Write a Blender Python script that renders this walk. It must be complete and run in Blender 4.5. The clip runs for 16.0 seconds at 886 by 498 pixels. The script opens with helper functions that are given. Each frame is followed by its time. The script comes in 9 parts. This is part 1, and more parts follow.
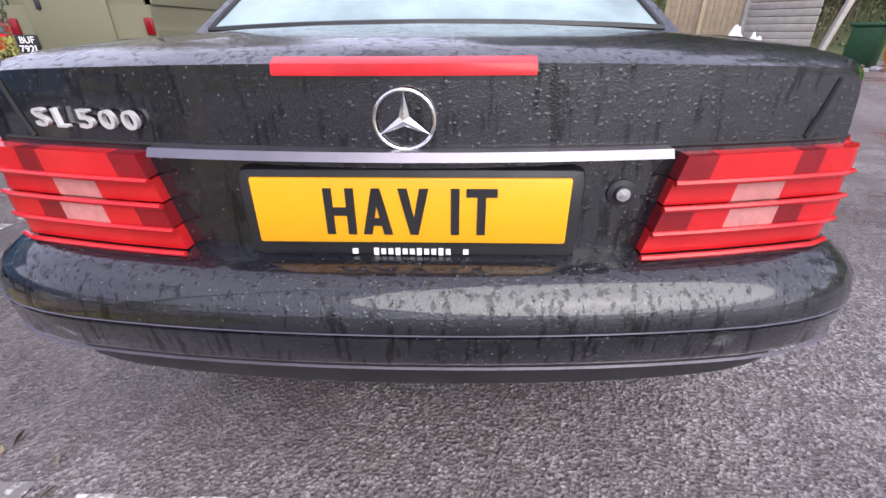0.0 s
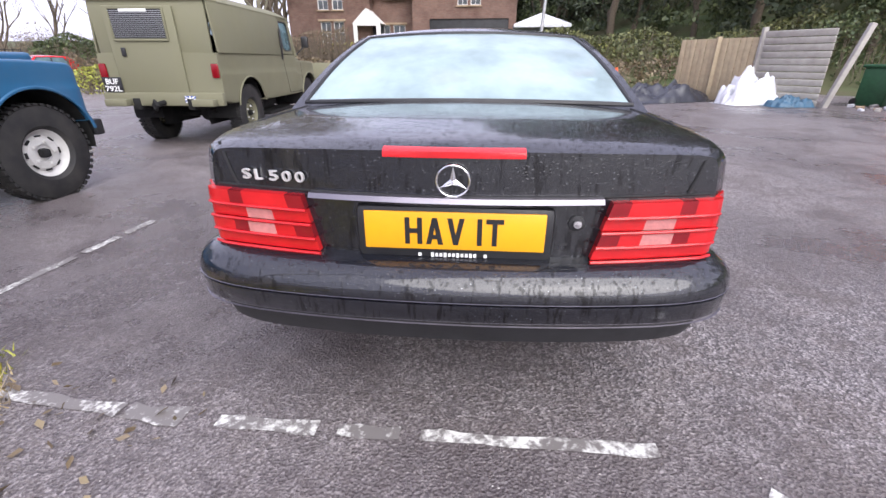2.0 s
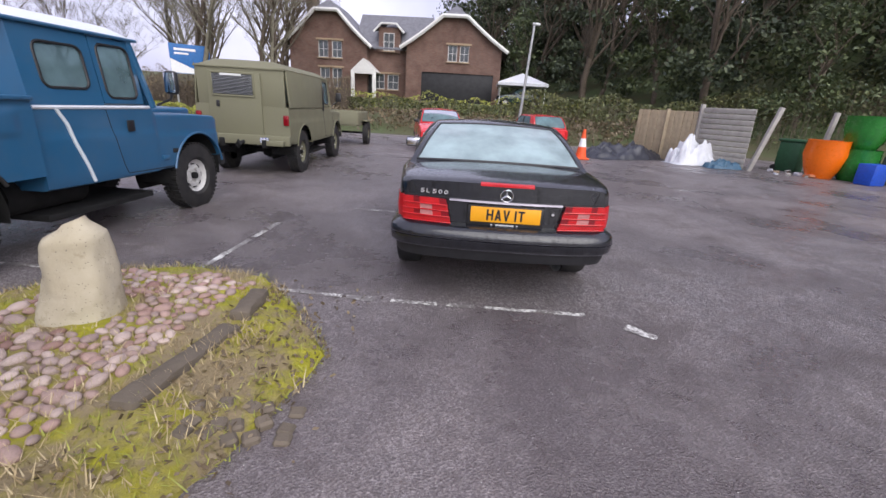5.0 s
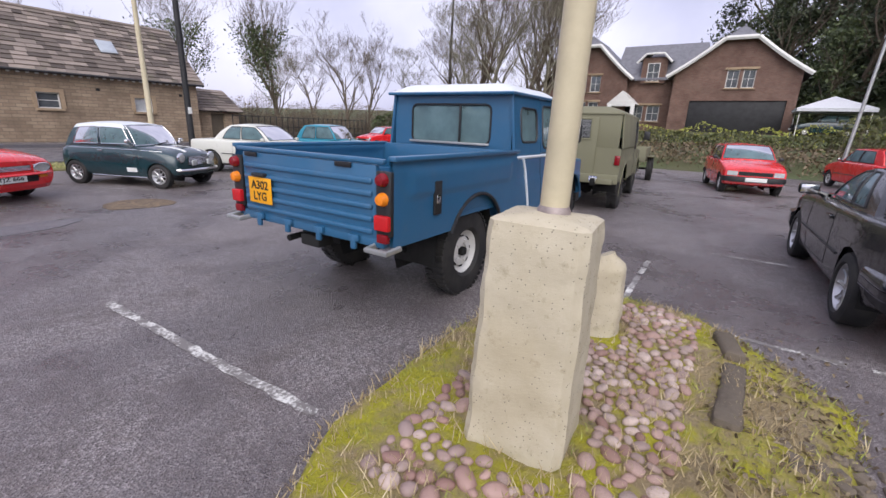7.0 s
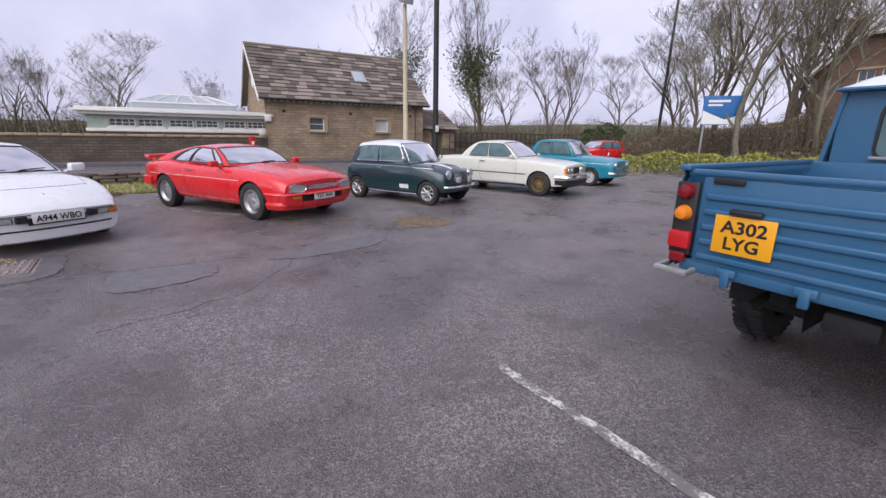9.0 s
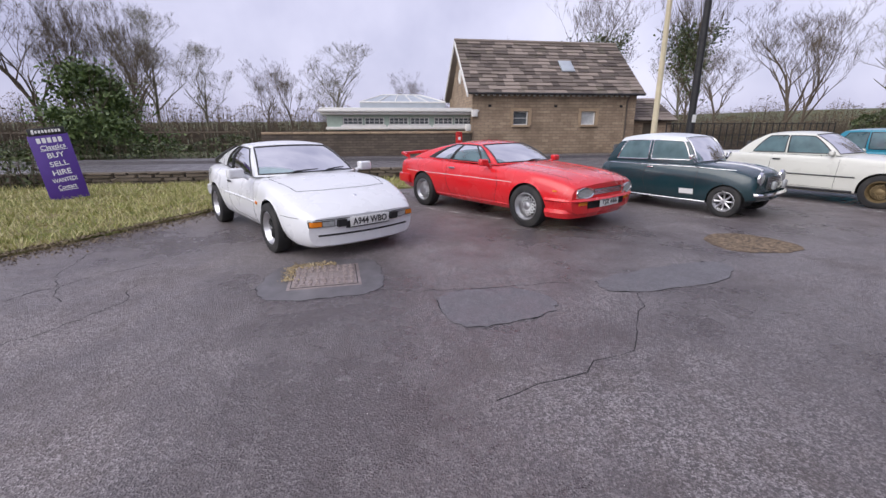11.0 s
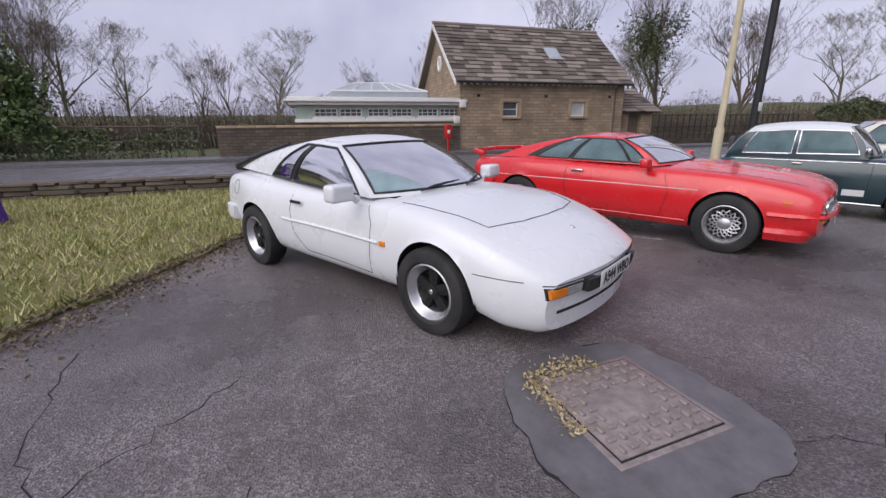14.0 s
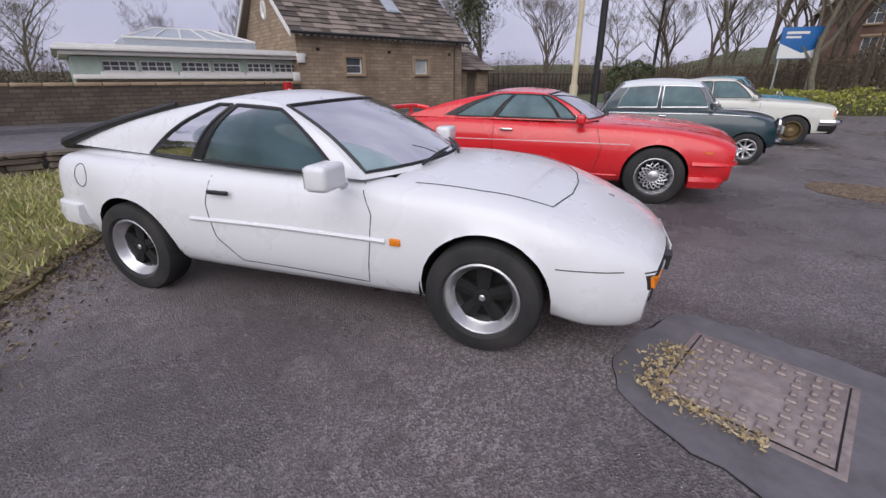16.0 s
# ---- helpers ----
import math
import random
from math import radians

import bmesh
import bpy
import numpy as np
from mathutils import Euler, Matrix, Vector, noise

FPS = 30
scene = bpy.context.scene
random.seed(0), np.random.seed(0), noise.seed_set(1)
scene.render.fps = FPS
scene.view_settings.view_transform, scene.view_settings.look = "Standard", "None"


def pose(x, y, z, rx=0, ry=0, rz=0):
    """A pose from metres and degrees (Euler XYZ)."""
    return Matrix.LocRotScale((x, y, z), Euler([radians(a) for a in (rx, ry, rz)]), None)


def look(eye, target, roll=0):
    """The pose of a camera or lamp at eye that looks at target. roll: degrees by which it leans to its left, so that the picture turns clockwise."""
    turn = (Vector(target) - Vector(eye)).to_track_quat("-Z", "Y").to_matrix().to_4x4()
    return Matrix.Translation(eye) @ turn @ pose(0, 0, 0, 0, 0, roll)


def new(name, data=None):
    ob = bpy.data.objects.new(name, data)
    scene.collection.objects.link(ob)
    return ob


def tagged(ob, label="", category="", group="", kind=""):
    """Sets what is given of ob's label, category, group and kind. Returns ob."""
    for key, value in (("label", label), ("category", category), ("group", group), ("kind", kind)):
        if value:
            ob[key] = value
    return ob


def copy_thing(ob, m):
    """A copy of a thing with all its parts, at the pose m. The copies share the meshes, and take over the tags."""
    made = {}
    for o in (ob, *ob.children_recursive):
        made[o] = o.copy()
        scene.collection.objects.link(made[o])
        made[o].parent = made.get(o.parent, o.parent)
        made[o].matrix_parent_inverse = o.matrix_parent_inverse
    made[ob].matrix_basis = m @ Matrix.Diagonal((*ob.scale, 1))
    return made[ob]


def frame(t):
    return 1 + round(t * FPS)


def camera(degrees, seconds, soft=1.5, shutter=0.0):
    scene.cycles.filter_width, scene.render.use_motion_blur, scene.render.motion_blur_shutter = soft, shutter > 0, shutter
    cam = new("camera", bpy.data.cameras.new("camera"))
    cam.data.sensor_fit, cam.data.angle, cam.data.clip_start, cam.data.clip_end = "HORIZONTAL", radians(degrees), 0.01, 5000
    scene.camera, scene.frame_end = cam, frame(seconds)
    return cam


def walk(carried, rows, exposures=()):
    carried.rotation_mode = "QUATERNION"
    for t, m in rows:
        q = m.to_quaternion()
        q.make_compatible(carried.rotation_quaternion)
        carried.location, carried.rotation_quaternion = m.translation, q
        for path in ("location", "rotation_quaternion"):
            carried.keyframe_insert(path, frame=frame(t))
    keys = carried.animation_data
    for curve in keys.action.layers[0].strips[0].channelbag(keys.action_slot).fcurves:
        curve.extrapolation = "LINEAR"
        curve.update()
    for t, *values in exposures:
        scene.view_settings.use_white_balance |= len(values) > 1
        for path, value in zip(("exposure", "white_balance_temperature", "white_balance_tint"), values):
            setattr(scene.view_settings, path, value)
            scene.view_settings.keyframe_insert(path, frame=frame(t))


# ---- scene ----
cam = camera(92.0, 16.0)
PATH = [
    (0, (0.107, -0.656, 0.972), (-0.026, 1.118, 0.059), -0.3),
    (0.5, (0.107, -0.692, 0.996), (-0.035, 1.092, 0.102), -0.2),
    (1, (0.081, -0.799, 1.016), (-0.034, 1.029, 0.211), 0.1),
    (1.5, (0.08, -0.963, 1.08), (-0.048, 0.875, 0.301), -0.1),
    (2, (0.113, -1.131, 1.148), (-0.11, 0.687, 0.343), 0.1),
    (2.5, (0.096, -1.392, 1.248), (-0.324, 0.398, 0.461), 1.6),
    (3, (0.039, -1.793, 1.318), (-0.45, -0.012, 0.55), 2.4),
    (3.5, (0.068, -2.125, 1.355), (-0.4, -0.381, 0.496), 0.7),
    (3.7, (0.061, -2.266, 1.396), (-0.315, -0.518, 0.5), 0.5),
    (5.8, (-0.714, -3.462, 1.468), (-0.826, -1.527, 0.975), 3.8),
    (6, (-0.883, -3.554, 1.49), (-1.187, -1.644, 0.98), 4.3),
    (6.5, (-1.388, -3.709, 1.49), (-2.211, -1.968, 0.95), 3.6),
    (7, (-1.876, -3.973, 1.525), (-2.926, -2.362, 0.973), 2.2),
    (7.5, (-2.458, -4.069, 1.483), (-3.636, -2.547, 0.942), 0.5),
    (8, (-3.01, -4.161, 1.481), (-4.326, -2.749, 0.96), 0.6),
    (8.5, (-3.546, -4.336, 1.454), (-5.043, -3.111, 0.945), 0.9),
    (9, (-4.098, -4.466, 1.465), (-5.709, -3.397, 0.955), 0.9),
    (9.5, (-4.587, -4.738, 1.465), (-6.332, -3.912, 0.944), 0.8),
    (10, (-5.091, -5.014, 1.453), (-6.956, -4.521, 0.924), -1.1),
    (10.2, (-5.297, -5.137, 1.472), (-7.184, -4.735, 0.942), -0.5),
    (12.3, (-7.207, -6.605, 1.415), (-9.089, -6.208, 0.868), -0.0),
    (12.5, (-7.44, -6.706, 1.425), (-9.325, -6.287, 0.901), -0.4),
    (13, (-7.935, -7.033, 1.413), (-9.799, -6.55, 0.872), -0.2),
    (13.5, (-8.429, -7.35, 1.407), (-10.274, -6.812, 0.855), -0.8),
    (14, (-8.873, -7.568, 1.399), (-10.673, -6.907, 0.832), -0.5),
    (14.5, (-9.249, -7.787, 1.375), (-10.905, -6.839, 0.775), -0.5),
    (15, (-9.608, -7.911, 1.356), (-11.169, -6.829, 0.731), -0.5),
    (15.5, (-9.879, -8.041, 1.351), (-11.374, -6.897, 0.674), -0.2),
    (16, (-10.123, -8.195, 1.347), (-11.493, -6.936, 0.614), -0.3),
]
walk(cam, [(t, look(eye, target, roll)) for t, eye, target, roll in PATH], [(0.0, 1.5), (2.0, 1.58), (3.0, 1.12), (3.5, 1.3), (6.0, 0.78), (6.5, 1.0), (7.0, 0.85), (8.0, 0.66), (10.0, 0.72), (12.5, 0.52), (16.0, 0.32)])

# ---- world and light: an overcast winter day ----
world = bpy.data.worlds.new("overcast_sky")
scene.world = world
world.use_nodes = True
wn, wl = world.node_tree.nodes, world.node_tree.links
wn.clear()
w_out, w_bg = wn.new("ShaderNodeOutputWorld"), wn.new("ShaderNodeBackground")
sky = wn.new("ShaderNodeTexSky")
sky.sky_type, sky.sun_disc, sky.sun_elevation, sky.sun_rotation = "NISHITA", False, radians(38), radians(150)
sky.air_density, sky.dust_density, sky.ozone_density = 1.2, 3.0, 1.5
grey = wn.new("ShaderNodeHueSaturation")
grey.inputs["Saturation"].default_value = 0.30
w_coord, w_noise, w_ramp, w_mix = (wn.new("ShaderNodeTexCoord"), wn.new("ShaderNodeTexNoise"), wn.new("ShaderNodeValToRGB"),
                                   wn.new("ShaderNodeMix"))
w_noise.inputs["Scale"].default_value, w_noise.inputs["Detail"].default_value = 3.2, 6.0
w_ramp.color_ramp.elements[0].position, w_ramp.color_ramp.elements[0].color = 0.3, (0.70, 0.71, 0.79, 1)
w_ramp.color_ramp.elements[1].position, w_ramp.color_ramp.elements[1].color = 0.7, (1.12, 1.11, 1.12, 1)
w_mix.data_type, w_mix.blend_type = "RGBA", "MULTIPLY"
w_mix.inputs["Factor"].default_value = 1.0
w_flat = wn.new("ShaderNodeMix")
w_flat.data_type = "RGBA"
w_flat.inputs["Factor"].default_value = 0.75
w_flat.inputs["B"].default_value = (5.25, 5.2, 6.75, 1)
w_bg.inputs["Strength"].default_value = 0.10
wl.new(sky.outputs[0], grey.inputs["Color"])
wl.new(grey.outputs[0], w_flat.inputs["A"])
wl.new(w_flat.outputs["Result"], w_mix.inputs["A"])
wl.new(w_coord.outputs["Generated"], w_noise.inputs["Vector"])
wl.new(w_noise.outputs["Fac"], w_ramp.inputs[0])
wl.new(w_ramp.outputs[0], w_mix.inputs["B"])
wl.new(w_mix.outputs["Result"], w_bg.inputs["Color"])
wl.new(w_bg.outputs[0], w_out.inputs[0])

sun_data = bpy.data.lights.new("sun", "SUN")
sun_data.energy, sun_data.angle, sun_data.color = 1.45, radians(70), (1.0, 0.97, 0.93)
sun = new("sun", sun_data)
sun.matrix_world = look((0, 0, 30), (0 - 0.5 * 15, 0 + 0.87 * 15, 30 - 14))


# ---- material helpers ----
class Nodes:
    """A node material with a Principled surface and short ways to wire it."""

    def __init__(self, name, rough=0.6, metal=0.0, spec=0.5):
        self.mat = bpy.data.materials.new(name)
        self.mat.use_nodes = True
        self.n, self.l = self.mat.node_tree.nodes, self.mat.node_tree.links
        self.b = self.n["Principled BSDF"]
        self.b.inputs["Roughness"].default_value, self.b.inputs["Metallic"].default_value = rough, metal
        self.b.inputs["Specular IOR Level"].default_value = spec
        self.coord = self.n.new("ShaderNodeTexCoord")

    def put(self, value, socket):
        if isinstance(value, (int, float)):
            socket.default_value = value
        elif isinstance(value, tuple):
            socket.default_value = (*value, 1)[:4] if len(socket.default_value) == 4 else value
        else:
            self.l.new(value, socket)

    def noise(self, scale, detail=4, rough=0.55, stretch=(1, 1, 1), world=False, distort=0.0):
        m, t = self.n.new("ShaderNodeMapping"), self.n.new("ShaderNodeTexNoise")
        if world:
            g = self.n.new("ShaderNodeNewGeometry")
            self.l.new(g.outputs["Position"], m.inputs[0])
        else:
            self.l.new(self.coord.outputs["Object"], m.inputs[0])
        m.inputs["Scale"].default_value = stretch
        t.inputs["Scale"].default_value, t.inputs["Detail"].default_value, t.inputs["Roughness"].default_value = scale, detail, rough
        t.inputs["Distortion"].default_value = distort
        self.l.new(m.outputs[0], t.inputs["Vector"])
        return t.outputs["Fac"]

    def cells(self, scale, feature="F1", out="Distance", stretch=(1, 1, 1), world=False):
        m, t = self.n.new("ShaderNodeMapping"), self.n.new("ShaderNodeTexVoronoi")
        if world:
            g = self.n.new("ShaderNodeNewGeometry")
            self.l.new(g.outputs["Position"], m.inputs[0])
        else:
            self.l.new(self.coord.outputs["Object"], m.inputs[0])
        m.inputs["Scale"].default_value = stretch
        t.feature = feature
        t.inputs["Scale"].default_value = scale
        self.l.new(m.outputs[0], t.inputs["Vector"])
        return t.outputs[out]

    def ramp(self, value, *stops):
        r = self.n.new("ShaderNodeValToRGB")
        e = r.color_ramp.elements
        while len(e) < len(stops):
            e.new(0.5)
        for k, (p, c) in zip(e, stops):
            k.position, k.color = p, (c, c, c, 1) if isinstance(c, (int, float)) else (*c, 1)
        self.put(value, r.inputs[0])
        return r.outputs[0]

    def mix(self, fac, a, b, how="MIX"):
        m = self.n.new("ShaderNodeMix")
        m.data_type, m.blend_type = "RGBA", how
        self.put(fac, m.inputs["Factor"]), self.put(a, m.inputs["A"]), self.put(b, m.inputs["B"])
        return m.outputs["Result"]

    def math(self, how, a, b=0.0):
        m = self.n.new("ShaderNodeMath")
        m.operation = how
        self.put(a, m.inputs[0]), self.put(b, m.inputs[1])
        return m.outputs[0]

    def bump(self, height, distance=0.01, strength=0.5):
        b = self.n.new("ShaderNodeBump")
        b.inputs["Strength"].default_value, b.inputs["Distance"].default_value = strength, distance
        self.put(height, b.inputs["Height"])
        self.l.new(b.outputs[0], self.b.inputs["Normal"])

    def random(self):
        return self.n.new("ShaderNodeObjectInfo").outputs["Random"]

    def island(self):
        return self.n.new("ShaderNodeNewGeometry").outputs["Random Per Island"]

    def done(self, color=None, rough=None):
        if color is not None:
            self.put(color, self.b.inputs["Base Color"])
        if rough is not None:
            self.put(rough, self.b.inputs["Roughness"])
        return self.mat


def paint(name, color, rough=0.3, coat=0.6, dirt=0.15, drops=0.0, fade=0.12):
    """Car paint with faint mottling, road film and, when wet, beads of water with glints painted as pale specks."""
    m = Nodes(name, rough, 0, 0.5)
    m.b.inputs["Coat Weight"].default_value, m.b.inputs["Coat Roughness"].default_value = coat, 0.08
    big = m.noise(2.5, 5)
    fine = m.noise(60, 3)
    c = m.mix(m.ramp(big, (0.35, 0.0), (0.75, fade)), color, tuple(min(1, 0.6 * v + 0.12) for v in color))
    c = m.mix(m.ramp(m.noise(9, 6, 0.7), (0.5, 0.0), (0.8, dirt)), c, (0.16, 0.14, 0.12))
    if drops:
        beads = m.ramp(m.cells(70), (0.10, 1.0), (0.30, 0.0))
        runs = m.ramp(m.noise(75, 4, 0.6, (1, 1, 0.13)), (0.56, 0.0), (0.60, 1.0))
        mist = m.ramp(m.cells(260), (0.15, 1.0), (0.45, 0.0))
        h = m.math("ADD", m.math("ADD", beads, m.math("MULTIPLY", mist, 0.3)), m.math("MULTIPLY", runs, 0.4))
        m.bump(h, 0.003, drops)
        c = m.mix(m.math("MULTIPLY", runs, 0.95), c, (0.002, 0.002, 0.003))
        # pale grey specks: sky light caught by the beads, put into the base colour
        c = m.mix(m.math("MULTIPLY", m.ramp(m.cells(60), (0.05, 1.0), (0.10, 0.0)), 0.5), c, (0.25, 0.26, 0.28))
        m.put(m.ramp(runs, (0.0, coat), (1.0, 0.15)), m.b.inputs["Coat Weight"])
        m.b.inputs["Coat Roughness"].default_value = 0.05
    else:
        m.bump(fine, 0.0006, 0.15)
    r = m.ramp(big, (0.3, rough * 0.8), (0.7, min(1, rough * 1.3)))
    return m.done(c, r)


def plain(name, color, rough=0.5, metal=0.0, vary=0.25, scale=14, bump=0.25, spec=0.5):
    """A surface of one colour with grain and soft stains."""
    m = Nodes(name, rough, metal, spec)
    c = m.mix(m.ramp(m.noise(scale, 6, 0.65), (0.3, 0.0), (0.75, 1.0)), tuple(v * (1 - vary) for v in color), tuple(min(1, v * (1 + vary)) for v in color))
    m.bump(m.noise(scale * 9, 3), 0.002, bump)
    return m.done(c, m.ramp(m.noise(scale * 0.7, 4), (0.3, rough * 0.85), (0.7, min(1, rough * 1.2))))


def glazing(name, tint, mist, mist_color=(0.6, 0.72, 0.74), gloss=0.03):
    """Window glass: clear, with a film of condensation and a Fresnel sheen."""
    m = Nodes(name)
    m.n.remove(m.b)
    clear, film, sheen = m.n.new("ShaderNodeBsdfTransparent"), m.n.new("ShaderNodeBsdfDiffuse"), m.n.new("ShaderNodeBsdfGlossy")
    clear.inputs[0].default_value, film.inputs[0].default_value = (*tint, 1), (*mist_color, 1)
    sheen.inputs["Roughness"].default_value = gloss
    a, b, f = m.n.new("ShaderNodeMixShader"), m.n.new("ShaderNodeMixShader"), m.n.new("ShaderNodeFresnel")
    f.inputs[0].default_value = 1.27
    m.put(m.ramp(m.noise(3, 5), (0.3, mist * 0.7), (0.7, min(1, mist * 1.3))), a.inputs[0])
    m.l.new(clear.outputs[0], a.inputs[1]), m.l.new(film.outputs[0], a.inputs[2])
    m.l.new(f.outputs[0], b.inputs[0])
    m.l.new(a.outputs[0], b.inputs[1]), m.l.new(sheen.outputs[0], b.inputs[2])
    m.l.new(b.outputs[0], m.n["Material Output"].inputs[0])
    return m.mat


# ---- materials ----
m = Nodes("wet_asphalt", 0.5)
chips = m.math("ADD", m.math("MULTIPLY", m.cells(95, "F1", "Color", world=True), 0.6), m.math("MULTIPLY", m.cells(230, "F1", "Color", world=True), 0.4))
grain = m.cells(95, world=True)
wet = m.ramp(m.noise(0.42, 9, 0.72, world=True, distort=0.15), (0.42, 0.0), (0.60, 1.0))
worn = m.ramp(m.noise(0.16, 4, 0.5, world=True), (0.4, 0.0), (0.65, 1.0))
base = m.mix(m.ramp(chips, (0.40, 0.0), (0.80, 1.0)), (0.080, 0.070, 0.074), (0.42, 0.385, 0.385))
base = m.mix(m.math("MULTIPLY", worn, 0.45), base, (0.26, 0.215, 0.205))
base = m.mix(m.ramp(m.noise(7, 5, 0.7, world=True), (0.45, 0.0), (0.75, 0.45)), base, (0.145, 0.115, 0.105))
mottle = m.ramp(m.noise(1.25, 10, 0.78, world=True), (0.50, 0.0), (0.60, 1.0))
base = m.mix(m.math("MULTIPLY", mottle, 0.55), base, (0.088, 0.070, 0.066))
base = m.mix(m.math("MULTIPLY", wet, 0.66), base, (0.085, 0.072, 0.078), "MIX")
grit = m.ramp(m.cells(19, world=True), (0.045, 1.0), (0.07, 0.0))
base = m.mix(m.math("MULTIPLY", grit, 0.8), base, (0.60, 0.57, 0.53))
sand = m.ramp(m.cells(48, world=True), (0.07, 1.0), (0.11, 0.0))
base = m.mix(m.math("MULTIPLY", sand, 0.7), base, (0.48, 0.43, 0.40))
m.bump(m.math("ADD", grain, m.noise(85, 4, 0.7, world=True)), 0.007, 1.0)
ASPHALT = m.done(base, m.ramp(wet, (0.0, 0.58), (1.0, 0.20)))

m = Nodes("asphalt_repair", 0.5)
base = m.mix(m.ramp(m.cells(150, "F1", "Color", world=True), (0.4, 0.0), (1.0, 1.0)), (0.088, 0.082, 0.089), (0.245, 0.232, 0.24))
m.bump(m.cells(150, world=True), 0.004, 0.5)
PATCH = m.done(base, m.ramp(m.noise(2.2, 5, world=True), (0.4, 0.55), (0.6, 0.3)))

m = Nodes("field_ground", 0.9)
MEADOW = m.done(m.mix(m.ramp(m.noise(0.35, 6, world=True), (0.35, 0.0), (0.65, 1.0)), (0.085, 0.075, 0.035), (0.07, 0.10, 0.035)))
m.bump(m.noise(6, 6, world=True), 0.05, 0.8)

m = Nodes("worn_white_paint", 0.6)
keep = m.ramp(m.math("ADD", m.math("MULTIPLY", m.noise(38, 6, 0.7, world=True), 0.55), m.math("MULTIPLY", m.noise(5.5, 4, 0.6, world=True), 0.5)), (0.51, 0.0), (0.61, 1.0))
MARKING = m.done(m.mix(keep, (0.17, 0.155, 0.15), (0.66, 0.65, 0.62)))
m.bump(keep, 0.002, 0.5)

m = Nodes("moss", 0.95)
MOSS = m.done(m.mix(m.ramp(m.noise(2.6, 6, 0.65, world=True), (0.42, 0.0), (0.58, 1.0)),
                    m.mix(m.noise(24, 4, world=True), (0.21, 0.155, 0.085), (0.36, 0.29, 0.165)),
                    m.mix(m.noise(30, 4, world=True), (0.21, 0.22, 0.015), (0.50, 0.45, 0.03))))
m.bump(m.noise(45, 6, 0.7, world=True), 0.03, 0.9)

m = Nodes("dead_leaf_litter", 0.9)
LITTER = m.done(m.mix(m.ramp(m.cells(40, "F1", "Color", world=True), (0.2, 0.0), (0.9, 1.0)), (0.07, 0.05, 0.035), (0.30, 0.22, 0.14)))
m.bump(m.cells(40, world=True), 0.02, 0.9)

m = Nodes("river_cobble", 0.6)
COBBLE = m.done(m.mix(m.math("MULTIPLY", m.ramp(m.noise(7, 4), (0.45, 0.0), (0.7, 1.0)), 0.4),
                      m.ramp(m.random(), (0.0, (0.22, 0.12, 0.10)), (0.35, (0.38, 0.25, 0.215)), (0.7, (0.28, 0.205, 0.185)), (1.0, (0.52, 0.41, 0.36))), (0.14, 0.13, 0.06)))
m.bump(m.noise(60, 4), 0.003, 0.4)

m = Nodes("river_cobble_rest", 0.6)
COBBLE_REST = m.done(m.ramp(m.island(), (0.0, (0.22, 0.12, 0.10)), (0.35, (0.38, 0.25, 0.215)), (0.7, (0.28, 0.205, 0.185)), (1.0, (0.52, 0.41, 0.36))))
m.bump(m.noise(60, 4), 0.003, 0.4)

m = Nodes("cast_concrete", 0.85)
c = m.mix(m.ramp(m.noise(2.2, 6, 0.6), (0.35, 0.0), (0.7, 1.0)), (0.42, 0.365, 0.255), (0.55, 0.50, 0.385))
c = m.mix(m.ramp(m.noise(11, 6, 0.75), (0.56, 0.0), (0.75, 0.7)), c, (0.24, 0.19, 0.11))
c = m.mix(m.ramp(m.cells(46), (0.10, 0.8), (0.17, 0.0)), c, (0.12, 0.11, 0.095))
m.bump(m.math("ADD", m.noise(25, 6, 0.7), m.math("MULTIPLY", m.ramp(m.cells(46), (0.08, 0.0), (0.16, 1.0)), 1.0)), 0.008, 0.6)
CONCRETE = m.done(c)

def masonry(name, a, b, c):
    m = Nodes(name, 0.9)
    col = m.mix(m.ramp(m.noise(1.4, 5, world=True), (0.35, 0.0), (0.7, 1.0)), m.ramp(m.random(), (0.0, a), (0.5, b), (1.0, c)), tuple(v * 0.55 for v in a))
    m.bump(m.noise(26, 6, 0.7), 0.012, 0.7)
    return m.done(m.mix(m.noise(18, 5), col, tuple(v * 1.25 for v in b)))

SANDSTONE = masonry("sandstone", (0.26, 0.185, 0.12), (0.37, 0.275, 0.18), (0.44, 0.345, 0.24))
DARK_STONE = masonry("sooty_stone", (0.085, 0.07, 0.052), (0.13, 0.105, 0.078), (0.19, 0.155, 0.115))
BRICK = masonry("red_brick", (0.20, 0.095, 0.06), (0.27, 0.135, 0.085), (0.31, 0.17, 0.11))

